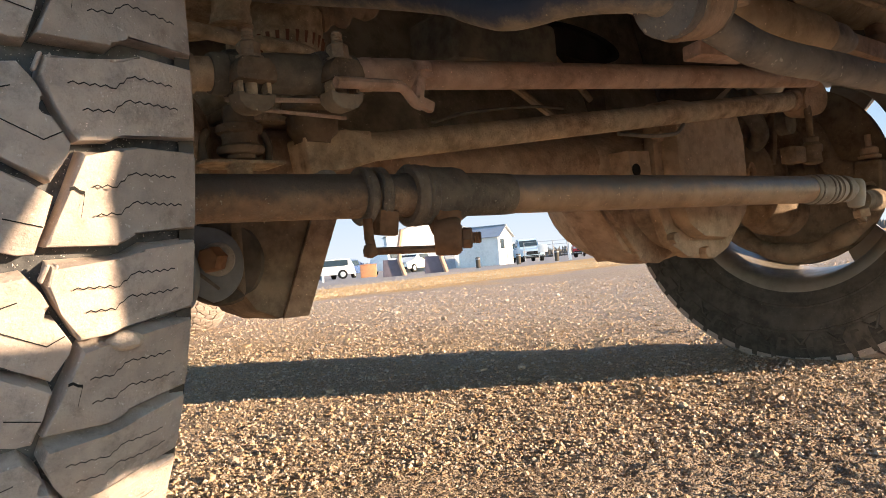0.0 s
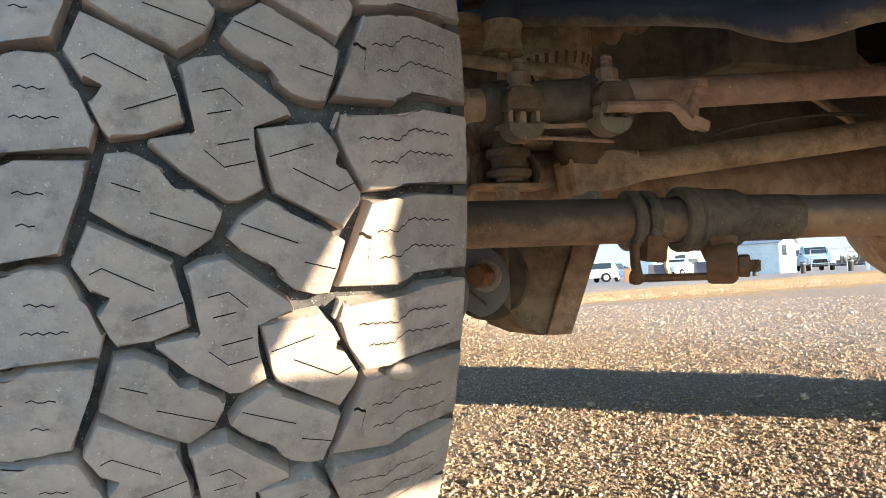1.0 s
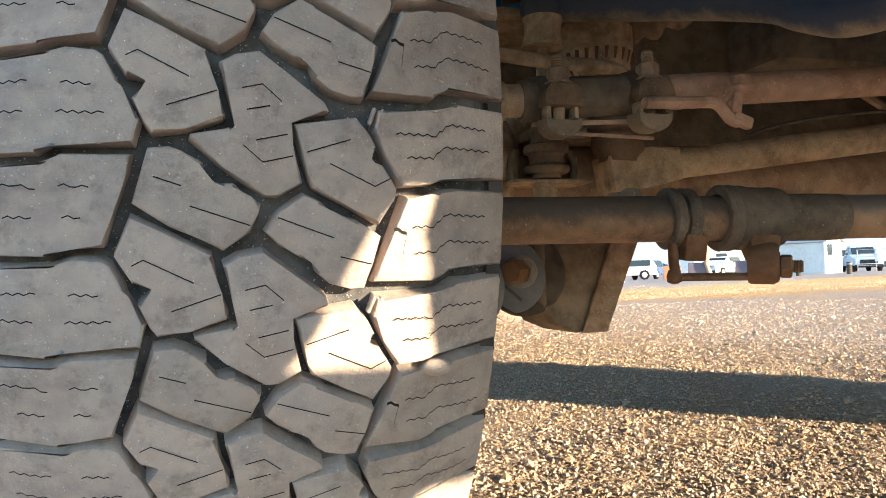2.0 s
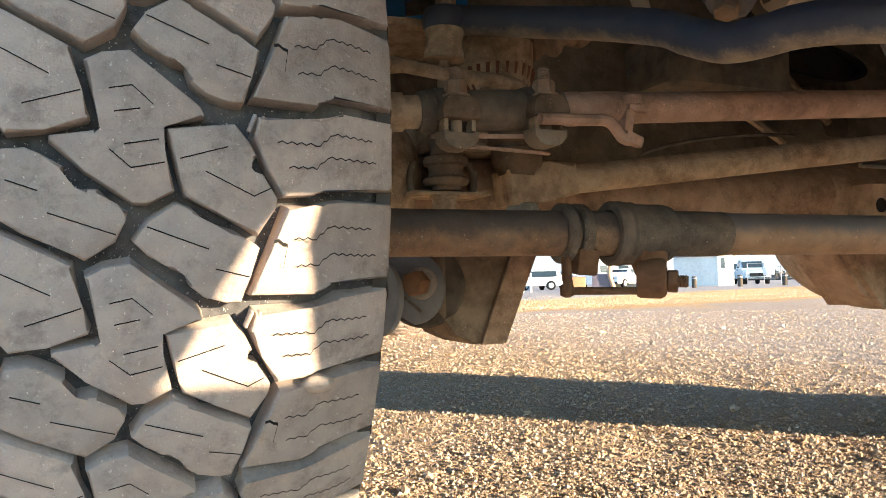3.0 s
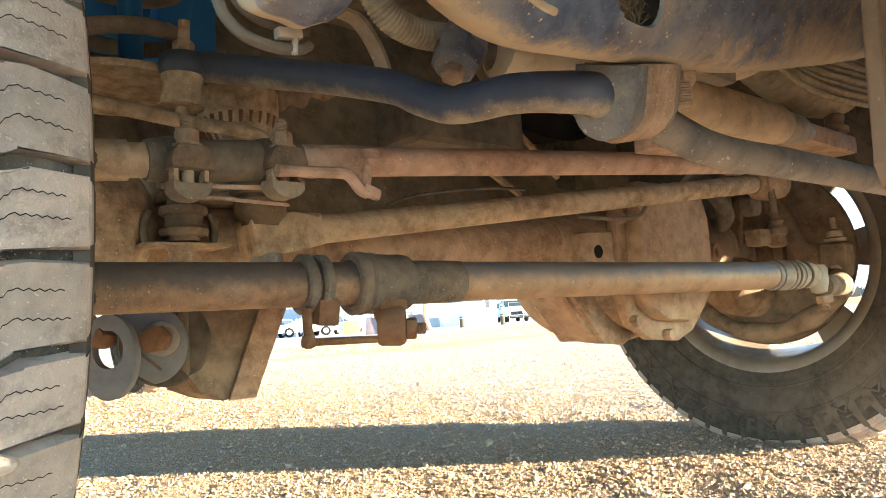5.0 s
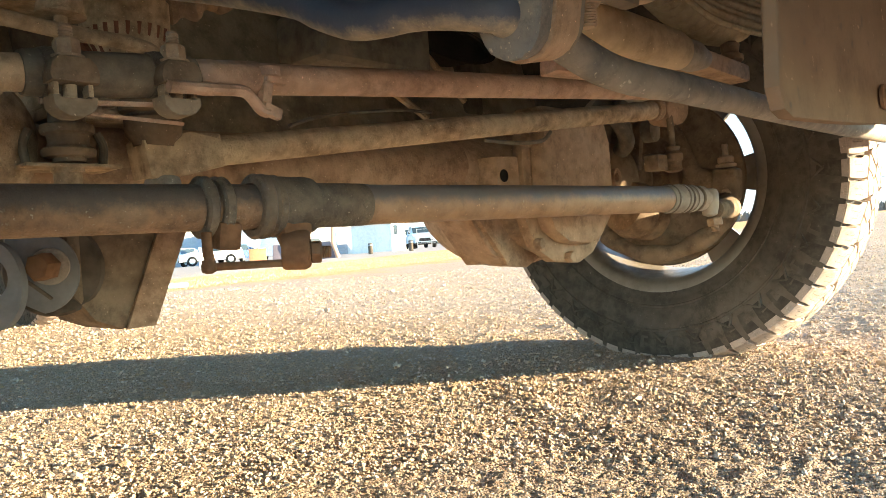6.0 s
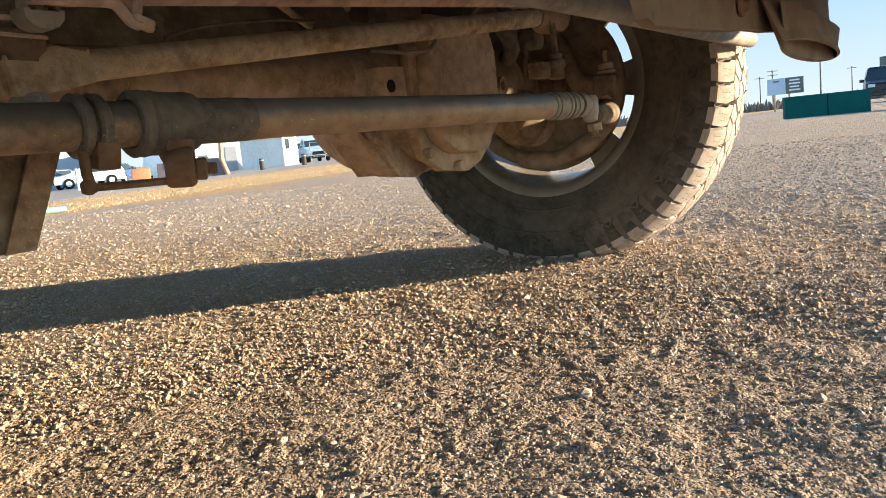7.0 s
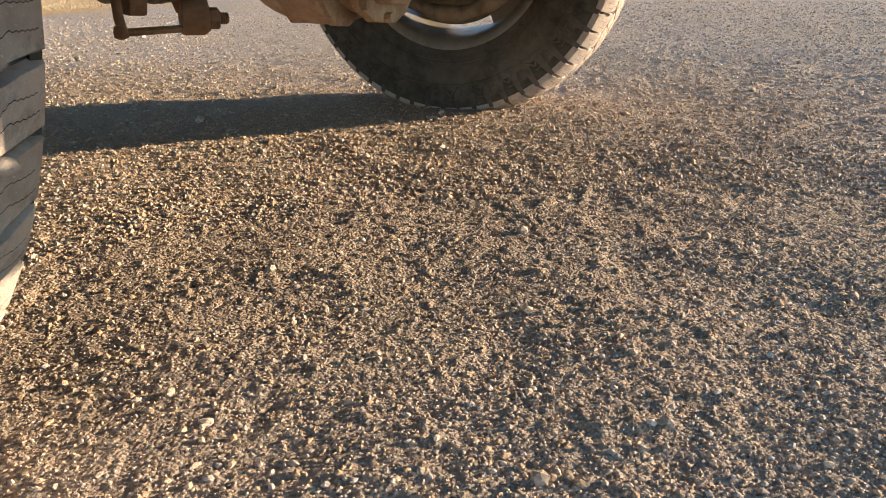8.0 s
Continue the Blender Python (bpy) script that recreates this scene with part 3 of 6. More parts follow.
def tyre_mesh():
    bm = bmesh.new()
    prof = [(0.243, -0.108), (0.252, -0.116), (0.262, -0.118), (0.27, -0.124), (0.295, -0.136), (0.325, -0.1405), (0.352, -0.1385), (0.375, -0.1345),
            (0.397, -0.1255), (0.406, -0.106), (0.411, -0.08), (0.4145, -0.04), (0.4155, 0), (0.4145, 0.04), (0.411, 0.08), (0.406, 0.106), (0.397, 0.1255),
            (0.375, 0.1345), (0.352, 0.1385), (0.325, 0.1405), (0.295, 0.136), (0.27, 0.124), (0.262, 0.118), (0.252, 0.116), (0.243, 0.108)]
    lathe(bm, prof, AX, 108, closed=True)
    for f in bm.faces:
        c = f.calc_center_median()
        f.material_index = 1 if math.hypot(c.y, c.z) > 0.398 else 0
    # moulded ribs round the side wall
    for s in (-1, 1):
        for r, h in ((0.283, 0.1315), (0.336, 0.1408)):
            lathe(bm, [(r - 0.003, s * (h - 0.001)), (r - 0.0015, s * (h + 0.0016)), (r + 0.0015, s * (h + 0.0016)), (r + 0.003, s * (h - 0.001))], AX, 90, closed=True)
        for k in range(29):
            for da, r, tilt, ln in ((0.0, 0.352, 0.75, 0.030), (0.055, 0.352, -0.75, 0.030), (0.03, 0.334, 1.57, 0.016)):
                m = Matrix.Rotation(2 * math.pi * k / 29 + da, 4, "X") @ Matrix.Translation((s * 0.1385, 0, r)) @ Matrix.Rotation(s * 0.12, 4, "Y") @ Matrix.Rotation(tilt, 4, "X")
                box(bm, (0.0075, 0.0045, ln), m, 0.0012, 1)
            # long and short biter lugs down the shoulder
            for a0, a1, low in ((0.004, 0.098, 0.3555), (0.114, 0.208, 0.3705)):
                rows = []
                for i in range(4):
                    r = low + (0.4035 - low) * i / 3
                    h = 0.1385 - 0.0040 * max(0.0, r - 0.352) / 0.023 - 0.0052 * max(0.0, r - 0.375) / 0.022
                    lean = 0.018 * (i / 3) * (1 if low < 0.36 else -1)
                    rows.append([Vector((s * x, math.sin(a) * r, math.cos(a) * r)) for x, a in ((h - 0.004, a0 + lean), (h + 0.0038, a0 + lean + 0.006), (h + 0.0038, a1 + lean - 0.006), (h - 0.004, a1 + lean))])
                turn = Matrix.Rotation(2 * math.pi * k / 29, 4, "X")
                rows = [[bm.verts.new(turn @ v) for v in row] for row in rows]
                for p, q in zip(rows, rows[1:]):
                    for j in range(4):
                        bm.faces.new((p[j], p[(j + 1) % 4], q[(j + 1) % 4], q[j]))
                bm.faces.new(rows[0][::-1])
                bm.faces.new(rows[-1])
    bmesh.ops.recalc_face_normals(bm, faces=bm.faces[:])
    finish(bm, True, 40)
    me = bpy.data.meshes.new("tyre")
    bm.to_mesh(me)
    bm.free()
    me.materials.append(M_WALL)
    me.materials.append(M_GROOVE)
    return me


def rim_mesh():
    """Barrel open to the inner side (+x), spoked face on the outer side (-x) with windows right through it."""
    bm = bmesh.new()
    lathe(bm, [(0.252, 0.117), (0.2535, 0.112), (0.246, 0.106), (0.236, 0.10), (0.228, 0.06), (0.222, 0.0), (0.219, -0.05), (0.226, -0.09), (0.244, -0.108),
               (0.2525, -0.112), (0.25, -0.117), (0.238, -0.106), (0.215, -0.088), (0.208, -0.05), (0.212, 0.0), (0.219, 0.06), (0.226, 0.10), (0.238, 0.113)], AX, 72, closed=True)
    lathe(bm, [(0.05, -0.02), (0.105, -0.02), (0.112, -0.035), (0.112, -0.07), (0.05, -0.078)], AX, 48, closed=True)
    for k in range(6):
        m = Matrix.Rotation(2 * math.pi * k / 6 + 0.45, 4, "X")
        ring = []
        for r, w, x0, x1 in ((0.10, 0.046, -0.028, -0.07), (0.15, 0.036, -0.03, -0.066), (0.215, 0.05, -0.036, -0.082)):
            ring.append([bm.verts.new(m @ Vector((x, y, r))) for x, y in ((x0, -w), (x0, w), (x1, w * 0.8), (x1, -w * 0.8))])
        for a, b in zip(ring, ring[1:]):
            for q in range(4):
                bm.faces.new((a[q], a[(q + 1) % 4], b[(q + 1) % 4], b[q]))
        bm.faces.new(ring[0][::-1])
        bm.faces.new(ring[-1])
    bmesh.ops.recalc_face_normals(bm, faces=bm.faces[:])
    finish(bm, True, 35)
    me = bpy.data.meshes.new("rim")
    bm.to_mesh(me)
    bm.free()
    me.materials.append(M_RIM)
    return me


TYRE_ME, RIM_ME = tyre_mesh(), rim_mesh()


def wheel(x, y, z, turn, label, spin=0.0):
    base = pose(x, y, z, 0, 0, turn) @ Matrix.Rotation(spin, 4, "X")
    t = place("tyre", TYRE_ME, truck, label, base)
    place("rim", RIM_ME, truck, "muddy grey alloy rim with six spokes", base)
    step = 2 * math.pi / TURNS
    for k in range(TURNS):
        m = base @ Matrix.Rotation(-k * step, 4, "X")
        for me in BLOCKS:
            place("tread_block", me, t, "", m)
    return t


near_tyre = wheel(0.0, -0.010, 0.394, 2.0, "dusty grey all-terrain tyre with blocky worn tread")
wheel(1.731, 0.0, 0.394, 182.0, "all-terrain tyre with a dark muddy side wall and sunlit tread", 0.11)
wheel(0.20, 3.45, 0.394, 0.0, "rear all-terrain tyre in full sun", 0.3)
wheel(1.53, 3.45, 0.394, 180.0, "rear all-terrain tyre in full sun", 0.2)

# a pebble caught in the tread, and the stepped lugs beside the outer blocks
NEAR = pose(0.0, -0.010, 0.394, 0, 0, 2.0)
bm = bmesh.new()
bmesh.ops.create_icosphere(bm, subdivisions=3, radius=1.0, matrix=NEAR @ Matrix.Translation(on_tread(87, -146.5, -0.002)) @ Matrix.Diagonal((0.009, 0.007, 0.0048, 1)))
for v in bm.verts:
    v.co += v.normal * 0.0008 * noise.noise(v.co * 160)
part("caught_pebble", bm, M_PEBBLE, near_tyre, "smooth tan pebble caught in the tread")
STEP_ME = []
for u, v, du, dv, turn in ((50.0, -19.0, 1.8, 9.0, 22), (53.6, -20.0, 1.7, 10.0, 22), (57.4, -21.5, 1.6, 9.0, 22)):
    bm = bmesh.new()
    box(bm, (du / 1000, 0.0045, dv / 1000), Matrix.Identity(4), 0.0006, 1)
    bmesh.ops.recalc_face_normals(bm, faces=bm.faces[:])
    finish(bm)
    me = bpy.data.meshes.new("tread_step")
    bm.to_mesh(me)
    bm.free()
    me.materials.append(M_TREAD)
    STEP_ME.append((me, u, v, turn))
for k in range(-1, 4):
    for me, u, v, turn in STEP_ME:
        a = v / 1000 / R_MAP
        m = NEAR @ Matrix.Rotation(-k * 2 * math.pi / TURNS, 4, "X") @ Matrix.Translation(on_tread(u, v, -0.0024)) @ Matrix.Rotation(-a, 4, "X") @ Matrix.Rotation(radians(turn), 4, "Y")
        place("tread_step", me, near_tyre, "", m)


# ---- steering: tie rod, drag link, track bar
def ring_clamp(p, d, r, width, mat, parent, name="clamp", lip=0.004, label=""):
    """A pinched band round a tube."""
    bm = bmesh.new()
    w = width / 2
    lathe(bm, [(r - 0.006, -w), (r, -w), (r + lip * 0.6, -w * 0.6), (r + lip * 0.4, 0), (r + lip * 0.6, w * 0.6), (r, w), (r - 0.006, w)], along(p, d), 36, closed=True)
    return part(name, bm, mat, parent, label)


TA, TB = Vector((0.17, -0.184, 0.3425)), Vector((1.135, -0.266, 0.3360))
TD = (TB - TA).normalized()


def tie_at(x):
    return TA + TD * ((x - TA.x) / TD.x)


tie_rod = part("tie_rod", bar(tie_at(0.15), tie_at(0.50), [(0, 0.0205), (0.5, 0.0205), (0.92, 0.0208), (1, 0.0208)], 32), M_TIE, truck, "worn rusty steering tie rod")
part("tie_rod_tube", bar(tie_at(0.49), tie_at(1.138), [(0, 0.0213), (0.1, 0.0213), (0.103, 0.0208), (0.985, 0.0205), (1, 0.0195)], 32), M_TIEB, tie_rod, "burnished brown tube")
part("sleeve", bar(tie_at(0.488), tie_at(0.552), [(0, 0.0219), (0.6, 0.0220), (0.95, 0.0217), (1, 0.0209)], 32), M_SLEEVE, tie_rod, "mottled grey sleeve")
for x, r, w in ((0.3775, 0.0252, 0.0105), (0.3925, 0.0250, 0.011), (0.4305, 0.0280, 0.013), (0.443, 0.0272, 0.011)):
    ring_clamp(tie_at(x), TD, r, w, M_SLEEVE, tie_rod, "clamp_ring")
ring_clamp(tie_at(0.466), TD, 0.0268, 0.038, M_SLEEVE, tie_rod, "clamp", 0.002, "black adjuster clamp with a pinch bolt")
bm = bmesh.new()
p = tie_at(0.463) + Vector((0, -0.012, -0.03))
prism(bm, [(-0.017, 0.028), (0.018, 0.028), (0.016, 0.004), (0.012, -0.010), (-0.008, -0.010), (-0.014, 0.004)], 0.022, Matrix.Translation(p + Vector((-0.005, 0.002, 0))) @ pose(0, 0, 0, 90, 0, -6), 0.005)
lathe(bm, [(0.004, -0.014), (0.0175, -0.013), (0.0188, -0.010), (0.0188, 0.008), (0.0165, 0.012), (0.004, 0.013)], along(p + Vector((-0.005, -0.004, -0.012)), (0.75, -0.65, -0.05)), 28)
part("clamp_ear", bm, M_BOLT, tie_rod, "rusty clamp ear")
bm = bmesh.new()
lathe(bm, [(0.006, 0), (0.0125, 0), (0.0125, 0.003), (0.006, 0.003)], along(p + Vector((0.0000, -0.0135, -0.0150)), (0.75, -0.65, -0.05)), 20)
hexnut(bm, p + Vector((0.0020, -0.0155, -0.0150)), (0.75, -0.65, -0.05), 0.0108, 0.010)
threaded(bm, p + Vector((0.0095, -0.022, -0.0155)), (0.75, -0.65, -0.05), 0.006, 0.010)
part("pinch_nut", bm, M_BOLT, tie_rod)
p1 = tie_at(0.384) + Vector((0, -0.012, -0.026))
bm = bmesh.new()
box(bm, (0.022, 0.018, 0.024), Matrix.Translation(p1 + Vector((0.007, 0, 0))) @ pose(0, 0, 0, 8, 4, 0), 0.003)
part("clamp_ear", bm, M_BOLT, tie_rod, "rusty clamp ear")
bm = bmesh.new()
a, b = Vector((0.372, -0.215, 0.289)), Vector((0.452, -0.222, 0.287))
tube(bm, [a + Vector((0, 0.0, 0.03)), a + Vector((0, 0, 0.012)), a + Vector((0.002, 0, 0.002))], 0.0045, 12)
tube(bm, [a, b], 0.0036, 14)
lathe(bm, [(0.002, -0.006), (0.0062, -0.004), (0.0066, 0.001), (0.005, 0.006), (0.002, 0.007)], along(a, (0, 0, 1)), 14)
part("pinch_bolt", bm, M_BOLT, tie_rod, "rusty bent pinch bolt")
part("rod_end", bar(tie_at(1.132), tie_at(1.262), [(0, 0.0215), (0.06, 0.0226), (0.1, 0.0205), (0.22, 0.0208), (0.26, 0.0232), (0.38, 0.0232), (0.4, 0.0205), (0.52, 0.0195), (0.54, 0.0225), (0.6, 0.0225),
     (0.62, 0.018), (0.75, 0.0185), (0.78, 0.021), (0.84, 0.021), (0.88, 0.015), (1, 0.013)], 32), M_GREY, tie_rod, "pale dusty threaded rod end")
bm = bmesh.new()
lathe(bm, [(0.004, -0.034), (0.012, -0.031), (0.0155, -0.015), (0.0155, 0.006), (0.012, 0.012), (0.004, 0.014)], along((1.272, -0.278, 0.338), (0, 0, 1)), 24)
part("ball_joint", bm, M_GREY, tie_rod, "dusty ball joint")
bm = bmesh.new()
hexnut(bm, Vector((1.285, -0.279, 0.302)), (0.05, -0.1, -1), 0.0135, 0.014)
threaded(bm, Vector((1.285, -0.279, 0.289)), (0.05, -0.1, -1), 0.007, 0.012)
part("castle_nut", bm, M_NUT, tie_rod)
bm = bmesh.new()
lathe(bm, [(0.02, 0), (0.03, 0.006), (0.03, 0.03), (0.02, 0.04)], along((0.16, -0.183, 0.325), (0, 0, 1)), 24)
part("ball_joint", bm, M_DIRTY, tie_rod)

DA, DB = Vector((0.17, -0.191, 0.4395)), Vector((1.14, -0.274, 0.5045))
DD = (DB - DA).normalized()


def drag_at(x):
    return DA + DD * ((x - DA.x) / DD.x)


drag_link = part("drag_link", bar(drag_at(0.418), drag_at(1.16), [(0, 0.0158), (0.02, 0.0158), (0.025, 0.0145), (1, 0.0145)], 28), M_DRAG, truck, "red-brown steering drag link")
bm = bmesh.new()
threads = [(i / 40, 0.0142 + (0.0012 if i % 2 else 0)) for i in range(41)]
bar(drag_at(0.16), drag_at(0.226), [(0, 0.0165), (1, 0.0165)], 28, bm)
bar(drag_at(0.224), drag_at(0.242), [(s, r) for s, r in threads[::2]], 24, bm)
part("threaded_end", bm, M_DIRTY, drag_link)
part("adjuster_sleeve", bar(drag_at(0.24), drag_at(0.374), [(0, 0.0165), (0.03, 0.0178), (0.97, 0.0178), (1, 0.0165)], 28), M_DARK, drag_link, "dark adjuster sleeve")
part("collar", bar(drag_at(0.372), drag_at(0.42), [(0, 0.0152), (0.2, 0.0152), (0.22, 0.0158), (0.4, 0.0158), (0.42, 0.0153), (1, 0.0158)], 28), M_DRAG, drag_link)
FRONT = pose(0, 0, 0, 90, 0, 0)
for x in (0.268, 0.350):
    c = drag_at(x) + Vector((0, -0.016, 0))
    bm = bmesh.new()
    prism(bm, [(-0.0175, -0.011), (0.0175, -0.011), (0.0185, -0.005), (0.0165, 0.003), (0.011, 0.0085), (-0.011, 0.0085), (-0.0165, 0.003), (-0.0185, -0.005)], 0.028, Matrix.Translation(c + Vector((0, 0, -0.001))) @ FRONT, 0.003)
    part("upper_saddle", bm, M_HUB, drag_link, "dusty saddle washer")
    bm = bmesh.new()
    prism(bm, [(-0.0165, 0.007), (-0.0105, 0.0072), (-0.0095, 0.003), (0.0095, 0.003), (0.0105, 0.0072), (0.0165, 0.007), (0.0155, -0.001), (0.011, -0.006), (0.005, -0.0085), (-0.005, -0.0085), (-0.011, -0.006), (-0.0155, -0.001)], 0.022, Matrix.Translation(c + Vector((0, 0, -0.0285))) @ FRONT, 0.002)
    part("lower_saddle", bm, M_SPRING, drag_link, "pale worn saddle washer")
    ring_clamp(drag_at(x), DD, 0.019, 0.03, M_SLEEVE, drag_link, "clamp", 0.002)
    bm = bmesh.new()
    for s in (-1, 1):
        box(bm, (0.004, 0.012, 0.018), Matrix.Translation(c + Vector((s * 0.0125, -0.002, -0.0155))), 0.001)
    tube(bm, [c + Vector((0, 0, -0.03)), c + Vector((0, 0, 0.012))], 0.005, 14)
    part("clamp_bolt", bm, M_DIRTY, drag_link)
    bm = bmesh.new()
    lathe(bm, [(0.006, 0), (0.0125, 0.0), (0.0125, 0.002), (0.006, 0.002)], along(c + Vector((0, 0, 0.0072)), (0, 0.05, 1)), 20)
    hexnut(bm, c + Vector((0, 0, 0.009)), (0, 0.05, 1), 0.0098, 0.0135, 0.5)
    part("nut", bm, M_NUT, drag_link, "pale rusty nut")
    bm = bmesh.new()
    threaded(bm, c + Vector((0, 0, 0.0225)), (0, 0.05, 1), 0.0053, 0.0125)
    part("stud", bm, M_NUT, drag_link)
    if x > 0.3:
        bm = bmesh.new()
        q = [c + Vector(v) for v in ((-0.014, -0.015, -0.0155), (0.03, -0.014, -0.0135), (0.054, -0.012, -0.012), (0.063, -0.012, -0.016), (0.072, -0.012, -0.026), (0.080, -0.012, -0.029))]
        tube(bm, spline(q, 4), 0.0052, 10)
        box(bm, (0.020, 0.009, 0.011), Matrix.Translation(c + Vector((0.084, -0.012, -0.0275))) @ pose(0, 0, 0, 0, 18, 0), 0.003)
        part("stop_tab", bm, M_DRAG, drag_link, "pale bent stop tab")
        bm = bmesh.new()
        box(bm, (0.010, 0.01, 0.034), Matrix.Translation(c + Vector((0.0855, -0.003, -0.008))) @ pose(0, 0, 0, 0, 12, 0), 0.002)
        box(bm, (0.022, 0.012, 0.008), Matrix.Translation(c + Vector((0.094, -0.005, 0.003))) @ pose(0, 0, 0, 0, 4, 0), 0.003)
        lathe(bm, [(0.004, 0.006), (0.010, 0.004), (0.0105, -0.004), (0.004, -0.006)], along(c + Vector((0.090, -0.004, 0.010)), (0, 0, 1)), 16)
        part("band_clip", bm, M_DRAG, drag_link)
bm = bmesh.new()
box(bm, (0.115, 0.004, 0.004), Matrix.Translation((0.31, -0.2, 0.4265)) @ pose(0, 0, 0, 0, -2, -5), 0.001)
box(bm, (0.10, 0.004, 0.003), Matrix.Translation((0.315, -0.2, 0.4155)) @ pose(0, 0, 0, 0, 3, -5), 0.001)
part("clamp_strip", bm, M_DRAG, drag_link)

BA, BB = Vector((0.385, -0.076, 0.400)), Vector((1.36, -0.158, 0.5115))
BD = (BB - BA).normalized()


def track_at(x):
    return BA + BD * ((x - BA.x) / BD.x)


track_bar = part("track_bar", bar(track_at(0.40), track_at(1.33), [(0, 0.0205), (0.04, 0.0185), (0.08, 0.0162), (0.9, 0.0162), (0.93, 0.017), (1, 0.017)], 28), M_DIRTY, truck, "long dirt-coated track bar")
bm = bmesh.new()
prism(bm, [(-0.030, -0.021), (-0.024, -0.0235), (0.02, -0.0215), (0.055, -0.0175), (0.055, 0.0175), (0.02, 0.0205), (-0.024, 0.0215), (-0.0315, 0.016)], 0.042, Matrix.Translation(track_at(0.412)) @ Matrix.Rotation(-math.atan2(BD.z, BD.x), 4, "Y") @ pose(0, 0, 0, 90, 0, 0), 0.006)
part("eye", bm, M_DIRTY, track_bar)
bm = bmesh.new()
lathe(bm, [(0.012, -0.02), (0.02, -0.018), (0.0165, -0.002), (0.0145, 0.0)], along((0.403, -0.085, 0.3815), (0, 0, 1)), 24)
part("lower_bushing", bm, M_GREY, track_bar)
bm = bmesh.new()
lathe(bm, [(0.010, 0), (0.0195, 0.0), (0.0205, 0.004), (0.0265, 0.011), (0.0275, 0.015), (0.0275, 0.027), (0.0245, 0.030), (0.0245, 0.032), (0.0315, 0.034), (0.0325, 0.040), (0.030, 0.047), (0.012, 0.049)], along((0.397, -0.085, 0.4105), (0.03, 0, 1)), 32)
part("upper_bushing", bm, M_HUB, track_bar, "brown ball joint boot over the bar end")
bm = bmesh.new()
lathe(bm, [(0.014, -0.03), (0.03, -0.026), (0.034, 0), (0.03, 0.026), (0.014, 0.03)], along((1.385, -0.16, 0.514), (0.25, 1, 0.1)), 28)
part("frame_eye", bm, M_RUST, track_bar)
bm = bmesh.new()
tube(bm, spline([(0.5631, -0.085, 0.4424), (0.6036, -0.085, 0.4548), (0.6643, -0.085, 0.4652), (0.7417, -0.085, 0.4746), (0.8057, -0.085, 0.4764)], 6), 0.0022, 8)
tube(bm, spline([(0.86, -0.135, 0.433), (0.93, -0.14, 0.432), (0.985, -0.145, 0.437), (1.01, -0.145, 0.452)], 6), 0.003, 8)
part("cable", bm, M_DARK, track_bar, "thin dusty cable tied to the bar")

# ---- axle and differential
axle = part("axle_tube", bar((0.17, 0.0, 0.394), (0.915, 0.0, 0.404), [(0, 0.046), (0.9, 0.046), (0.92, 0.05), (0.93, 0.052), (1, 0.056)], 36), M_RUST, truck, "rusty brown axle tube")
part("axle_tube", bar((1.27, 0.0, 0.398), (1.53, 0.0, 0.394), [(0, 0.058), (0.3, 0.05), (1, 0.046)], 32), M_DIRTY, truck)
bm = bmesh.new()
bmesh.ops.create_uvsphere(bm, u_segments=40, v_segments=24, radius=1.0, matrix=pose(1.115, 0.03, 0.375) @ Matrix.Diagonal((0.165, 0.16, 0.135, 1)))
bar((0.905, 0, 0.403), (1.04, 0.0, 0.385), [(0, 0.054), (0.4, 0.066), (1, 0.105)], 32, bm)
diff = part("differential_housing", bm, M_DIFF, truck, "dirt-caked differential housing")
cover = [(-0.118, 0.095), (-0.105, 0.118), (-0.05, 0.128), (0.06, 0.128), (0.115, 0.112), (0.132, 0.07), (0.134, -0.04), (0.118, -0.085), (0.075, -0.122), (0.03, -0.137), (-0.05, -0.13), (-0.098, -0.105), (-0.12, -0.06)]
bm = bmesh.new()
m = Matrix.Translation((1.115, -0.088, 0.378)) @ pose(0, 0, 0, 90, 0, 0)
prism(bm, cover, 0.02, m, 0.005)
m2 = Matrix.Translation((1.112, -0.112, 0.384)) @ pose(0, 0, 0, 90, 0, 0)
prism(bm, [(x * 0.82, y * 0.84 + 0.003) for x, y in cover], 0.035, m2, 0.012)
lid = part("diff_cover", bm, M_DIFF, diff, "brown cast cover with a ribbed flange")
for i, (x, z) in enumerate(((1.0176, 0.280), (1.1045, 0.2533), (1.1788, 0.2853), (1.24, 0.42), (1.0, 0.44))):
    bm = bmesh.new()
    hexnut(bm, (x, -0.097, z), (0, -1, 0), 0.0095, 0.014, 0.3 + i)
    part("cover_bolt", bm, M_DIFF if i % 3 else M_NUT, lid)
bm = bmesh.new()
prism(bm, [(-0.17, 0.0), (0.0, 0.004), (0.105, -0.06), (0.105, -0.115), (0.02, -0.147), (-0.03, -0.142), (-0.075, -0.118)], 0.012, Matrix.Translation((1.035, -0.045, 0.388)) @ pose(0, 0, 0, 90, 0, 0), 0.003)
box(bm, (0.012, 0.09, 0.15), Matrix.Translation((0.945, -0.015, 0.31)) @ pose(0, 0, 0, 0, -42, 0), 0.003)
part("web_plate", bm, M_RUST, diff, "rusty triangular web plate")
bm = bmesh.new()
prism(bm, [(-0.024, 0.026), (0.03, 0.028), (0.032, -0.020), (0.016, -0.028), (-0.014, -0.027), (-0.025, -0.016)], 0.044, Matrix.Translation((0.958, -0.074, 0.392)) @ pose(0, 0, 0, 90, 0, 0), 0.005)
lug = part("mount_lug", bm, M_DIFF, diff)
# flat black disc on the lug; the shade inside a bore is painted on
bm = bmesh.new()
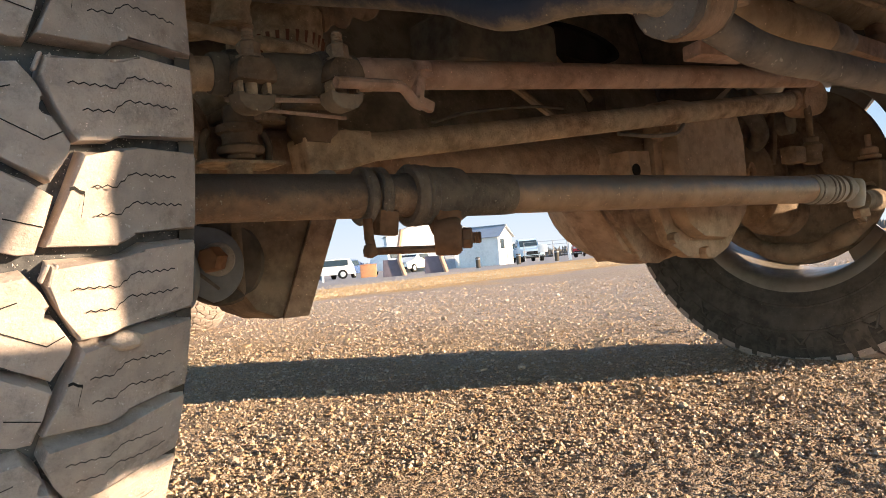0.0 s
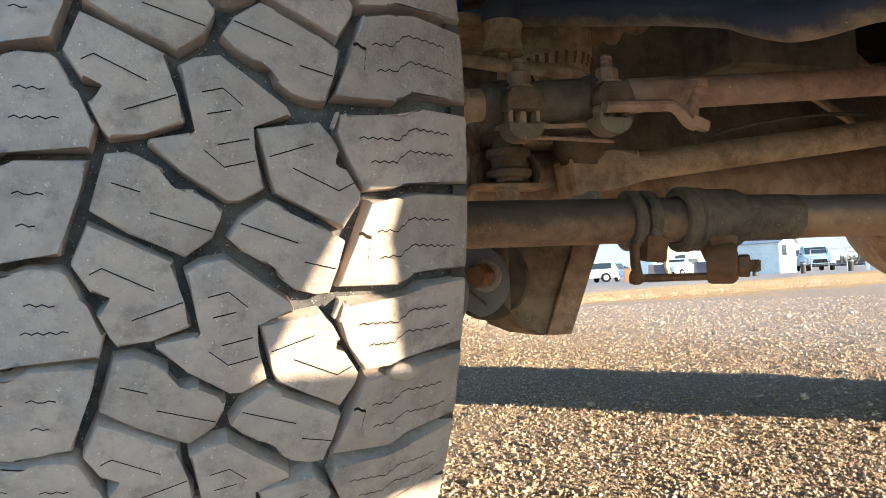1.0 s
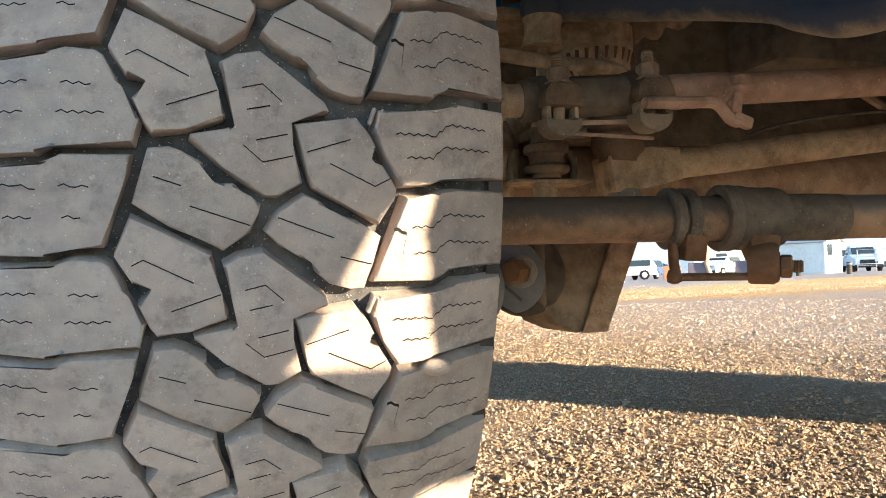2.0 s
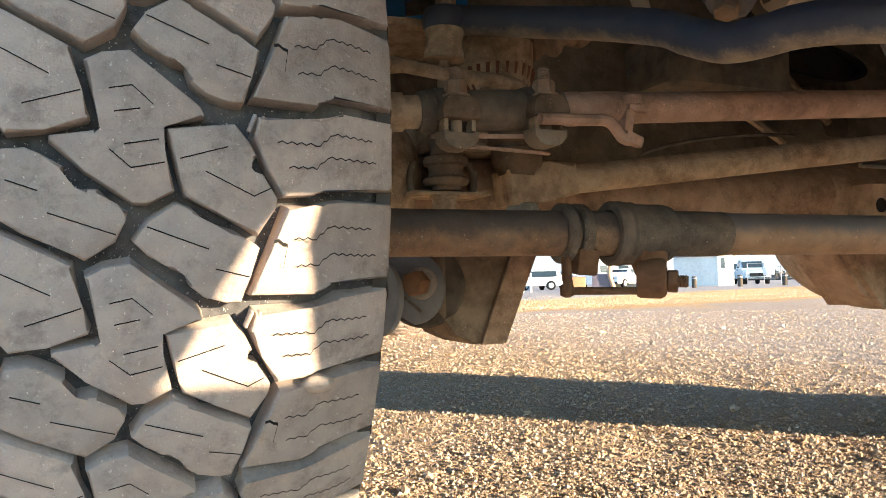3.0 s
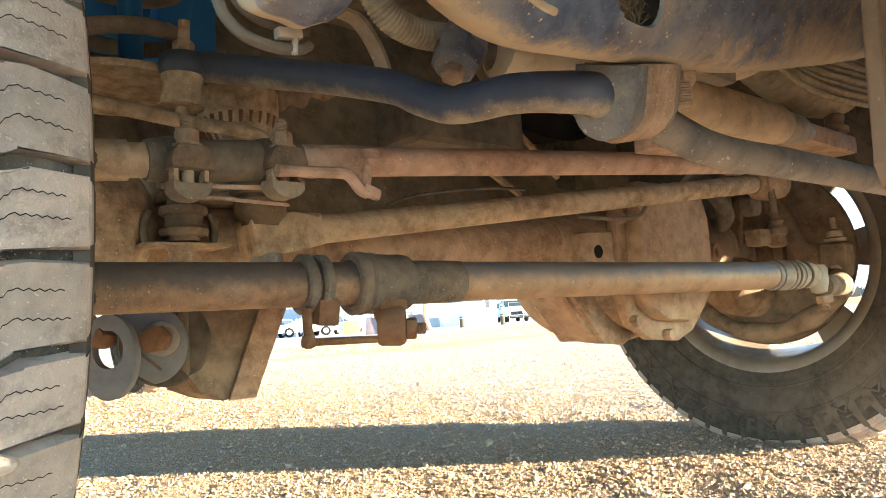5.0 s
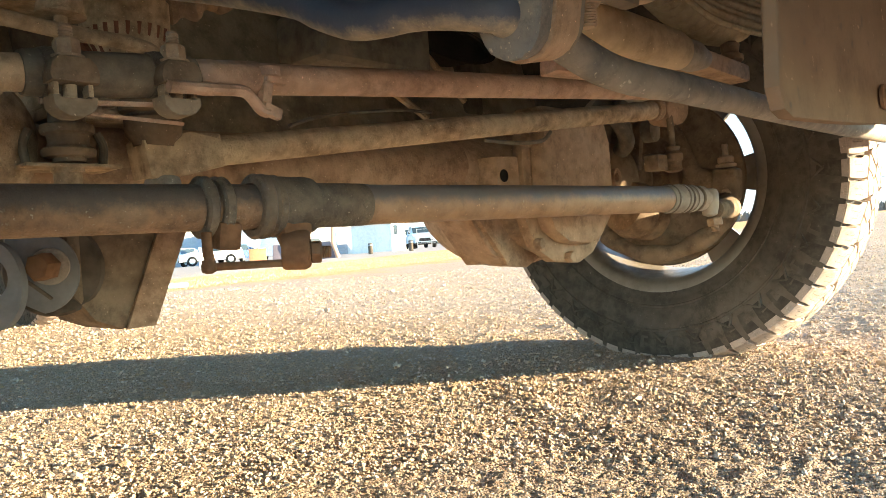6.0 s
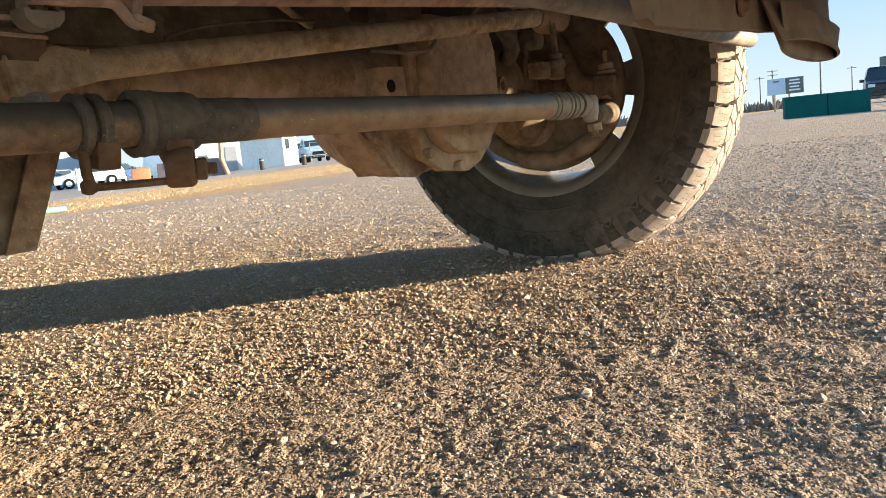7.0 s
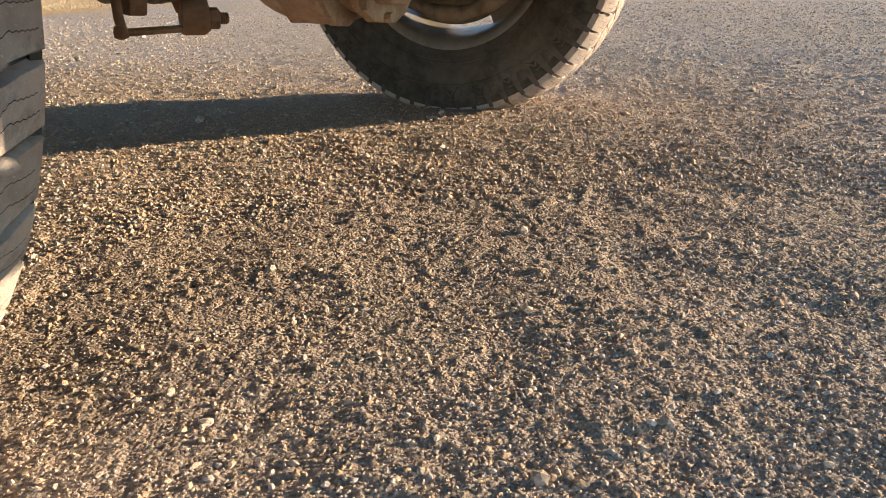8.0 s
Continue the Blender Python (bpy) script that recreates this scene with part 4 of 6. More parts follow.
lathe(bm, [(0.0098, -0.002), (0.0098, 0.001), (0.0092, 0.0014), (0.0005, 0.0012)], along((0.948, -0.0965, 0.3885), (0, -1, 0)), 20)
part("lug_hole", bm, M_SIPE, lug, "black disc painted for the shade of a bore")
for x in (1.232, 1.279):
    bm = bmesh.new()
    lathe(bm, [(0.009, 0.0), (0.017, 0.002), (0.017, -0.014), (0.009, -0.014)], along((x, -0.104, 0.389), (0.1, -1, 0)), 20, closed=True)
    lathe(bm, [(0.009, -0.012), (0.0005, -0.0125)], along((x, -0.104, 0.389), (0.1, -1, 0)), 20)
    part("mount_bore", bm, M_RUST if x > 1.27 else M_DARK, diff)

# ---- radius-arm bracket hanging below the axle, with its bush and bolt
bm = bmesh.new()
prism(bm, [(-0.055, 0.095), (0.105, 0.095), (0.105, 0.065), (0.035, -0.105), (0.0, -0.108), (-0.03, -0.095), (-0.055, -0.06)], 0.11, Matrix.Translation((0.42, 0.125, 0.328)) @ pose(0, 0, 0, 90, 0, 0), 0.006)
# Dark iron: the shade between bush and flange is put into this colour.
arm = part("radius_arm_bracket", bm, M_HUB, truck, "folded rusty radius arm bracket")
bm = bmesh.new()
prism(bm, [(0.0, -0.108), (0.035, -0.108), (0.112, 0.07), (0.072, 0.07)], 0.006, Matrix.Translation((0.423, 0.066, 0.328)) @ pose(0, 0, 0, 90, 0, 0), 0.002)
part("flange_plate", bm, M_RUST, arm, "sun-touched rusty flange")
bm = bmesh.new()
lathe(bm, [(0.02, 0.004), (0.050, 0.004), (0.053, 0.010), (0.048, 0.02), (0.052, 0.036), (0.02, 0.04)], along((0.352, 0.082, 0.2955), (0.53, 0.85, 0)), 36)
part("bush", bm, M_RUBBER, arm, "dark rubber bush")
bm = bmesh.new()
rim = [(0.041 * math.cos(radians(a)), 0.045 * math.sin(radians(a))) for a in range(-86, 92, 11)] + [(-0.012, 0.048), (-0.03, 0.045), (-0.033, 0.02), (-0.030, -0.008), (-0.016, -0.034)]
plate_at = Matrix.Translation((0.3375, 0.078, 0.293)) @ pose(0, 0, 0, 0, 0, -32) @ pose(0, 0, 0, 90, 0, 0)
prism(bm, rim, 0.006, plate_at, 0.002)
washer = part("washer_plate", bm, M_PLATE, arm, "blue-grey metal plate")
bm = bmesh.new()
box(bm, (0.058, 0.004, 0.003), plate_at @ Matrix.Translation((-0.010, -0.010, 0.0035)) @ pose(0, 0, 0, 0, 0, -42), 0.001)
part("pressed_rib", bm, M_DARK, washer)
bm = bmesh.new()
lathe(bm, [(0.008, 0), (0.0195, 0.0), (0.0205, 0.002), (0.0195, 0.004), (0.008, 0.004)], plate_at @ Matrix.Translation((0.012, 0.006, 0.003)), 28)
part("washer", bm, M_GREY, washer)
bm = bmesh.new()
hexnut(bm, plate_at @ Vector((0.012, 0.006, 0.006)), plate_at.to_3x3() @ Vector((-0.35, 0, 1)), 0.0155, 0.024)
part("bolt_head", bm, M_BOLT, arm, "rusty hex bolt head")
bm = bmesh.new()
eye_at = Matrix.Translation((0.2906, 0.07, 0.291)) @ pose(0, 0, 0, 0, 0, -40) @ pose(0, 0, 0, 90, 0, 0)
ring = []
for r0, r1 in ((0.017, 0.021), (0.030, 0.047)):
    for h in (-0.008, 0.008):
        ring.append([bm.verts.new(eye_at @ Vector((r0 * math.cos(k * math.pi / 16), r1 * math.sin(k * math.pi / 16) - (0.008 if r0 > 0.02 else 0), h))) for k in range(32)])
for a, b in ((0, 1), (1, 3), (3, 2), (2, 0)):
    for k in range(32):
        bm.faces.new((ring[a][k], ring[a][(k + 1) % 32], ring[b][(k + 1) % 32], ring[b][k]))
eye = part("shock_eye", bm, M_PLATE, arm, "blue-grey steel eye bolted beside the bracket")
bm = bmesh.new()
hexnut(bm, eye_at @ Vector((-0.006, 0.012, -0.012)), eye_at.to_3x3() @ Vector((-0.3, 0.1, 1)), 0.012, 0.022)
part("eye_bolt", bm, M_BOLT, eye)
bm = bmesh.new()
tube(bm, spline([(0.30, 0.25, 0.31), (0.36, 0.6, 0.33), (0.42, 1.2, 0.44)], 6), 0.035, 16)
part("radius_arm", bm, M_DARK, arm)

# ---- upright with its bushes beside the wheel
bm = bmesh.new()
box(bm, (0.086, 0.05, 0.0035), Matrix.Translation((0.317, -0.07, 0.3895)), 0.001)
box(bm, (0.003, 0.02, 0.028), Matrix.Translation((0.356, -0.06, 0.403)), 0.001)
shelf = part("bush_plate", bm, M_DIRTY, truck, "thin folded steel plate")
bm = bmesh.new()
lathe(bm, [(0.010, 0.002), (0.0145, 0.002), (0.0145, 0.006), (0.0215, 0.007), (0.0235, 0.010), (0.0235, 0.0135), (0.0215, 0.0155), (0.0185, 0.0165), (0.0175, 0.021), (0.0185, 0.027), (0.0225, 0.0285), (0.0235, 0.032), (0.0225, 0.036), (0.016, 0.038), (0.015, 0.055)], along((0.316, -0.082, 0.391), (0, 0, 1)), 28)
part("bush", bm, M_HUB, shelf, "dust-caked rubber bush")
bm = bmesh.new()
lathe(bm, [(0.006, 0), (0.0145, 0), (0.0145, 0.003), (0.0125, 0.004), (0.012, 0.018), (0.006, 0.02)], along((0.3135, -0.082, 0.3875), (0, 0, -1)), 22)
part("nut", bm, M_DIRTY, shelf)
for s in (-1, 1):
    bm = bmesh.new()
    tube(bm, spline([(0.317 + s * 0.034, -0.07, 0.392), (0.317 + s * 0.036, -0.07, 0.41), (0.317 + s * 0.03, -0.07, 0.424)], 4), 0.004, 10)
    part("side_loop", bm, M_DARK, shelf)
bm = bmesh.new()
box(bm, (0.16, 0.06, 0.14), Matrix.Translation((0.20, -0.02, 0.42)), 0.02, 3)
bmesh.ops.create_uvsphere(bm, u_segments=24, v_segments=16, radius=1.0, matrix=pose(0.24, -0.02, 0.415) @ Matrix.Diagonal((0.07, 0.06, 0.075, 1)))
part("knuckle", bm, M_DIRTY, truck, "muddy steering knuckle behind the wheel")
bm = bmesh.new()
lathe(bm, [(0.05, 0.0), (0.075, 0.004), (0.075, 0.05), (0.05, 0.056)], along((0.39, 0.04, 0.44), (0, 0, 1)), 30)
box(bm, (0.12, 0.12, 0.012), Matrix.Translation((0.37, 0.0, 0.445)), 0.003)
part("spring_seat", bm, M_DIRTY, truck, "muddy spring perch on the axle")

# ---- sway bar link above the drag link
bm = bmesh.new()
LA, LB = Vector((0.3175, -0.06, 0.3779)), Vector((0.3318, -0.06, 0.6278))
LD = (LB - LA).normalized()


def link_at(z):
    return LA + LD * ((z - LA.z) / LD.z)


tube(bm, [LA, LB], 0.0062, 14)
lathe(bm, [(0.01, 0), (0.0205, 0.001), (0.0215, 0.006), (0.0195, 0.011), (0.0195, 0.022), (0.0215, 0.027), (0.0215, 0.030), (0.01, 0.031)], along(link_at(0.5375), LD), 28)
lathe(bm, [(0.01, 0), (0.0225, 0.0005), (0.0225, 0.003), (0.01, 0.0035)], along(link_at(0.5345), LD), 28)
link = part("sway_bar_link", bm, M_DIRTY, truck, "dusty sway bar link with rubber bushes")
bm = bmesh.new()
hexnut(bm, link_at(0.5905), LD, 0.0112, 0.0155)
part("nut", bm, M_DIRTY, link)
bm = bmesh.new()
threaded(bm, link_at(0.606), LD, 0.0062, 0.023)
part("stud", bm, M_DIRTY, link)

# ---- sway bar with its strap
SW = [(0.3348, -0.0515, 0.5837), (0.367, -0.0891, 0.5738), (0.3979, -0.1322, 0.5616), (0.4282, -0.1932, 0.5434), (0.4448, -0.2635, 0.5182), (0.4446, -0.3038, 0.4971), (0.4493, -0.3351, 0.4829)] + \
     [(0.4521, -0.3669, 0.478), (0.4594, -0.3921, 0.4781), (0.4641, -0.4177, 0.4737), (0.4698, -0.4405, 0.4686), (0.4753, -0.457, 0.4644), (0.4843, -0.463, 0.4617), (0.5072, -0.4579, 0.453)]
way = spline(SW, 6)
sway = part("sway_bar", tube(bmesh.new(), way, 0.0160, 28, wobble=0.02), M_SWAY, truck, "bent blue-black sway bar, underside tan with dust and painted bounce light")
bm = bmesh.new()
lathe(bm, [(0.007, -0.011), (0.021, -0.011), (0.0235, -0.007), (0.0235, 0.007), (0.021, 0.011), (0.007, 0.011)], along((0.3285, -0.06, 0.579), (0.03, 0, 1)), 28)
part("bar_eye", bm, M_SWAY, sway)
bm = bmesh.new()
SR = [(0.545, -0.430, 0.470), (0.575, -0.438, 0.468), (0.60, -0.445, 0.457), (0.64, -0.45, 0.4445), (0.70, -0.45, 0.4405), (0.80, -0.45, 0.442), (0.95, -0.45, 0.442), (1.10, -0.45, 0.441), (1.40, -0.45, 0.440), (1.72, -0.45, 0.442)]
tube(bm, spline(SR, 6), 0.0162, 24, wobble=0.03)
part("sway_bar_arm", bm, M_ARM, sway, "scuffed grey cross bar of the sway bar")
bd = Vector((0.976, 0.0878, 0.199))
strap_at = Vector((0.4892, -0.4665, 0.454)) - bd.normalized() * 0.006
bz = bd.normalized()
by = (Vector((0, -0.3, 1)) - bz * bz.dot(Vector((0, -0.3, 1)))).normalized()
bx = by.cross(bz)
STRAP = Matrix(((bx.x, by.x, bz.x, strap_at.x), (bx.y, by.y, bz.y, strap_at.y), (bx.z, by.z, bz.z, strap_at.z), (0, 0, 0, 1)))


def saddle(r, top):
    """A round-bottomed outline with straight sides that go up to the member."""
    return [(r, top)] + [(-r, top)] + [(-r * math.cos(a * math.pi / 18), -r * math.sin(a * math.pi / 18)) for a in range(19)]


bm = prism(bmesh.new(), saddle(0.0262, 0.030), 0.018, STRAP @ Matrix.Translation((0, 0, 0.009)), 0.0022)
part("strap_bush", bm, M_STRAPBUSH, sway, "scuffed blue-grey rubber strap bush")
bm = prism(bmesh.new(), saddle(0.0292, 0.031), 0.042, STRAP @ Matrix.Translation((0, 0, 0.038)), 0.0018)
part("strap", bm, M_RUST, sway, "rusty dusted steel strap")
bm = prism(bmesh.new(), saddle(0.0285, 0.030), 0.010, STRAP @ Matrix.Translation((0, 0, 0.062)), 0.002)
part("strap_bush", bm, M_DARK, sway)
bolt_at = Vector((0.5756, -0.4789, 0.4822))
bm = bmesh.new()
hexnut(bm, bolt_at + Vector((0, 0, -0.002)), (0.05, 0, 1), 0.0125, 0.011)
threaded(bm, bolt_at, (0.03, 0.02, -1), 0.0078, 0.022)
box(bm, (0.06, 0.036, 0.005), Matrix.Translation(bolt_at + Vector((0.004, 0, 0.012))) @ pose(0, 0, 0, 0, -8, -15), 0.002)
part("strap_bolt", bm, M_NUT, sway, "rusty pale bolt with coarse thread")
bm = bmesh.new()
box(bm, (0.07, 0.03, 0.016), Matrix.Translation((0.7123, -0.38, 0.4658)) @ pose(0, 0, 0, 0, 2, -20), 0.003)
part("strap_foot", bm, M_DRAG, sway)

# ---- front cross member: rolled steel with an oval hole
EDGE = [(0.1896, 0.4964), (0.1893, 0.4845), (0.1892, 0.4699), (0.19, 0.4585), (0.1928, 0.4525), (0.1988, 0.4505), (0.2076, 0.4498), (0.2172, 0.4481), (0.2233, 0.4507), (0.2345, 0.4562)] + \
       [(0.2382, 0.4603), (0.2392, 0.4646), (0.2431, 0.4701), (0.2517, 0.4754), (0.2731, 0.4834), (0.2937, 0.4886), (0.3063, 0.488), (0.3167, 0.4825), (0.3295, 0.4767), (0.343, 0.4725)] + \
       [(0.3596, 0.4693), (0.385, 0.4697), (0.424, 0.4733), (0.4738, 0.4788), (0.5448, 0.4856), (0.6291, 0.4971), (0.7318, 0.5178), (0.8588, 0.5463), (1.2307, 0.639)]


HOLE = (0.4548, 0.5068)


def hole_share(x, z):
    a, b = abs(x - HOLE[0] + 0.35 * (z - HOLE[1])) / 0.0275, abs(z - HOLE[1]) / 0.0150
    return (a ** 2.6 + b ** 2.6) ** (1 / 2.6)


def cross_member():
    bm = bmesh.new()
    dusty = bm.verts.layers.float.new("dust")
    lip = [(p.x, p.y) for p in spline([(x, z, 0) for x, z in EDGE], 14)]
    nv = 70
    sheets = []
    for back in (0.0, 0.004):
        rows = []
        for x, low in lip:
            row = []
            for j in range(nv + 1):
                s = j / nv
                if s < 0.16:
                    b = 1 - s / 0.16
                    y, z = -0.49 + 0.035 * b, low + 0.035 * b * b
                    d = 1.0
                else:
                    b = (s - 0.16) / 0.84
                    r = min(b / 0.3, 1) * math.pi / 2
                    y = -0.49 - 0.028 * math.sin(r) - 0.10 * max(0.0, b - 0.15)
                    z = low + 0.02 * (1 - math.cos(r)) + 0.15 * max(0.0, b - 0.15)
                    # Lip dust, with bounce light painted in at right and shade at left.
                    d = (0.2 if x < 0.26 else 1) - b / (0.34 if x < 0.28 else 0.16 + 1.1 * max(0.0, x - 0.5))
                z += 0.0016 * noise.noise(Vector((x * 16, y * 16, 0)))
                q = hole_share(x, z)
                v = bm.verts.new((x, y + back * 0.85, z + back * 0.5))
                v[dusty] = max(0.0, min(1.0, d))
                row.append((v, q))
            rows.append(row)
        sheets.append(rows)
    flip = False
    for rows in sheets:
        for a, b in zip(rows, rows[1:]):
            for j in range(nv):
                quad = (a[j], b[j], b[j + 1], a[j + 1])
                if j > nv * 0.16 and all(q < 1 for _, q in quad):
                    continue
                bm.faces.new([v for v, _ in (quad[::-1] if flip else quad)])
        flip = True
    for rows in sheets:
        for row in rows:
            for j, (v, q) in enumerate(row):
                if j > nv * 0.16 and q < 1 and v.link_faces:
                    z = HOLE[1] + (v.co.z - HOLE[1]) / q
                    k = v.co.x - HOLE[0] + 0.35 * (v.co.z - HOLE[1])
                    v.co.x, v.co.z = HOLE[0] + k / q - 0.35 * (z - HOLE[1]), z
    bmesh.ops.delete(bm, geom=[v for v in bm.verts if not v.link_faces], context="VERTS")
    rim = [e for e in bm.edges if e.is_boundary]
    bmesh.ops.bridge_loops(bm, edges=[e for e in rim if hole_share(*(e.verts[0].co.x, e.verts[0].co.z)) < 1.4 and -0.56 < e.verts[0].co.y < -0.495])
    return bm


member = part("front_cross_member", cross_member(), M_BLUEBLACK, truck, "rolled blue-black cross member, lower lip tan with dust and painted bounce light", angle=60)
bm = bmesh.new()
rs = random.Random(5)
for _ in range(240):
    c = Vector((HOLE[0] + 0.004 + rs.uniform(-0.03, 0.03), -0.508 + rs.uniform(0, 0.018), HOLE[1] + 0.001 + rs.uniform(-0.016, 0.016)))
    d = Vector((rs.uniform(-1, 1), rs.uniform(-0.3, 0.3), rs.uniform(-1, 1))).normalized() * rs.uniform(0.006, 0.016)
    tube(bm, [c - d, c + Vector((rs.uniform(-0.003, 0.003), 0, rs.uniform(-0.003, 0.003))), c + d], 0.0004, 4)
part("straw_nest", bm, M_STRAW, member, "dry straw packed into the hole")
bm = bmesh.new()
box(bm, (0.3, 0.02, 0.12), Matrix.Translation((0.55, -0.455, 0.565)), 0.006)
part("inner_channel", bm, M_DARK, member)
for pts in ([(0.322, -0.535, 0.507), (0.328, -0.528, 0.494), (0.335, -0.527, 0.4865), (0.344, -0.526, 0.482), (0.354, -0.526, 0.4785), (0.365, -0.526, 0.477)], [(0.495, -0.552, 0.541), (0.527, -0.549, 0.538), (0.562, -0.548, 0.537), (0.597, -0.548, 0.539)]):
    part("pressed_rib", tube(bmesh.new(), spline(pts, 4), 0.0026, 8), M_TANSTEEL, member, "tan edge of a pressed rib")

# ---- cables looped under the end of the frame rail
bm = bmesh.new()
box(bm, (0.03, 0.08, 0.10), Matrix.Translation((0.275, -0.40, 0.60)), 0.008, 3)
horn = part("frame_horn", bm, M_BLUEBLACK, truck, "dusty dark end of the frame rail")
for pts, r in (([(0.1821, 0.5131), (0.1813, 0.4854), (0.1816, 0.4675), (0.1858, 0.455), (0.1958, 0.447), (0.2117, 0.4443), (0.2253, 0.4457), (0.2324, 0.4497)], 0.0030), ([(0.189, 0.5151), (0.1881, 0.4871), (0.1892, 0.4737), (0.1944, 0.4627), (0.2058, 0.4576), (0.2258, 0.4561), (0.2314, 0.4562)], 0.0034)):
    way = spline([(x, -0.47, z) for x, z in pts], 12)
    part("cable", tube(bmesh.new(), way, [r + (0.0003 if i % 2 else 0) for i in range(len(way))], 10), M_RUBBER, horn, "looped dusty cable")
bm = bmesh.new()
clip = Vector((0.2219, -0.472, 0.4479))
tube(bm, [clip + Vector((0, 0, -0.006)), clip + Vector((0.001, 0, 0.006))], 0.0018, 8)
box(bm, (0.014, 0.006, 0.0055), Matrix.Translation(clip + Vector((-0.003, 0, 0.004))) @ pose(0, 0, 0, 0, -8, 0), 0.001)
part("cable_clip", bm, M_GREY, horn)
bm = bmesh.new()
way = spline([(0.4903, -0.12, 0.6513), (0.5081, -0.12, 0.648), (0.5247, -0.12, 0.6317), (0.5379, -0.12, 0.6097), (0.5461, -0.12, 0.5867)], 4)
for a, b in zip(way, way[1:]):
    box(bm, (0.022, 0.005, (b - a).length + 0.003), along((a + b) / 2, b - a) @ pose(0, 0, 0, 0, 0, 0), 0.0)
part("bracket_strap", bm, M_TANSTEEL, horn)

# ---- steering gear, hoses and lines above the bars
bm = bmesh.new()
pts = spline([(0.4156, -0.27, 0.6308), (0.4232, -0.27, 0.602), (0.4369, -0.27, 0.5843), (0.4576, -0.27, 0.5755), (0.4839, -0.27, 0.5736), (0.5186, -0.27, 0.5782)], 12)
tube(bm, pts, [0.0132 + (0.0012 if i % 2 else 0) for i in range(len(pts))], 20)
hose = part("ribbed_hose", bm, M_HOSE, truck, "tan ribbed hose")
bm = bmesh.new()
fit_dir = Vector((0.4795, 0.1499, 0.8646))
fit_at = Vector((0.4885, -0.3, 0.5312))
lathe(bm, [(0.010, 0.0), (0.0185, 0.001), (0.0205, 0.004)], along(fit_at, fit_dir), 28)
lathe(bm, [(0.0205, 0.003), (0.0235, 0.006), (0.0245, 0.028), (0.0215, 0.031)], along(fit_at, fit_dir, 0.35), 6)
lathe(bm, [(0.021, 0.0305), (0.0262, 0.0315), (0.0262, 0.0355), (0.018, 0.038), (0.015, 0.075)], along(fit_at, fit_dir), 28)
fitting = part("hose_fitting", bm, M_BLUEBLACK, hose, "blue-black hexagonal fitting")
bm = bmesh.new()
hexnut(bm, fit_at + fit_dir * 0.001, -fit_dir, 0.0112, 0.012)
part("nut", bm, M_NUT, fitting)
bm = bmesh.new()
lathe(bm, [(0.022, 0), (0.0275, 0.003), (0.0275, 0.009), (0.024, 0.012)], along((0.5536, -0.27, 0.5664), (0.85, -0.4, 0.1)), 30)
part("collar", bm, M_DARK, hose)
bm = bmesh.new()
box(bm, (0.03, 0.02, 0.02), Matrix.Translation((0.5269, -0.28, 0.5998)), 0.004)
part("hose_bracket", bm, M_DRAG, hose)
damper = part("steering_damper", bar((0.55, -0.30, 0.56), (1.03, -0.35, 0.532), [(0, 0.026), (0.02, 0.03), (0.55, 0.03), (0.9, 0.028), (0.97, 0.027), (1, 0.024)], 28), M_TANSTEEL, truck, "tan dusty steering damper cylinder")
bm = bmesh.new()
bar((1.02, -0.349, 0.533), (1.10, -0.355, 0.53), [(0, 0.016), (0.3, 0.022), (0.6, 0.022), (1, 0.014)], 22, bm)
part("damper_eye", bm, M_GREY, damper)
bm = bmesh.new()
box(bm, (0.19, 0.05, 0.027), Matrix.Translation((1.175, -0.335, 0.531)) @ pose(0, 0, 0, 0, 1, 0), 0.005)
lathe(bm, [(0.012, 0), (0.02, 0.004), (0.02, 0.012), (0.013, 0.016), (0.015, 0.03), (0.01, 0.034)], along((1.24, -0.34, 0.545), (0.1, 0, 1)), 18)
part("damper_bracket", bm, M_RUST, damper, "rusty damper bracket")
lines = None
for k in range(7):
    z = 0.585 + 0.011 * k
    way = spline([(1.0 + 0.01 * k, -0.36, z + 0.035), (1.08, -0.37, z + 0.004), (1.2, -0.38, z - 0.002), (1.36, -0.38, z + 0.012), (1.5, -0.36, z + 0.05)], 5)
    ob = part("brake_line", tube(bmesh.new(), way, 0.0062 if k % 2 else 0.0045, 9), M_HOSE, lines or truck, "tan dusty line in a bundle")
    lines = lines or ob
bm = bmesh.new()
pts = spline([(1.02, -0.33, 0.64), (1.15, -0.33, 0.612), (1.3, -0.32, 0.628), (1.42, -0.3, 0.68)], 14)
tube(bm, pts, [0.036 + (0.004 if i % 2 else 0) for i in range(len(pts))], 22)
part("corrugated_duct", bm, M_HOSE, lines, "corrugated tan duct")
bm = bmesh.new()
tube(bm, spline([(0.62, -0.33, 0.60), (0.75, -0.36, 0.575), (0.88, -0.37, 0.585), (1.02, -0.36, 0.64)], 6), 0.02, 16)
tube(bm, spline([(0.72, -0.4, 0.555), (0.82, -0.4, 0.575), (0.95, -0.4, 0.60)], 6), 0.009, 12)
part("steering_hose", bm, M_TANSTEEL, lines)

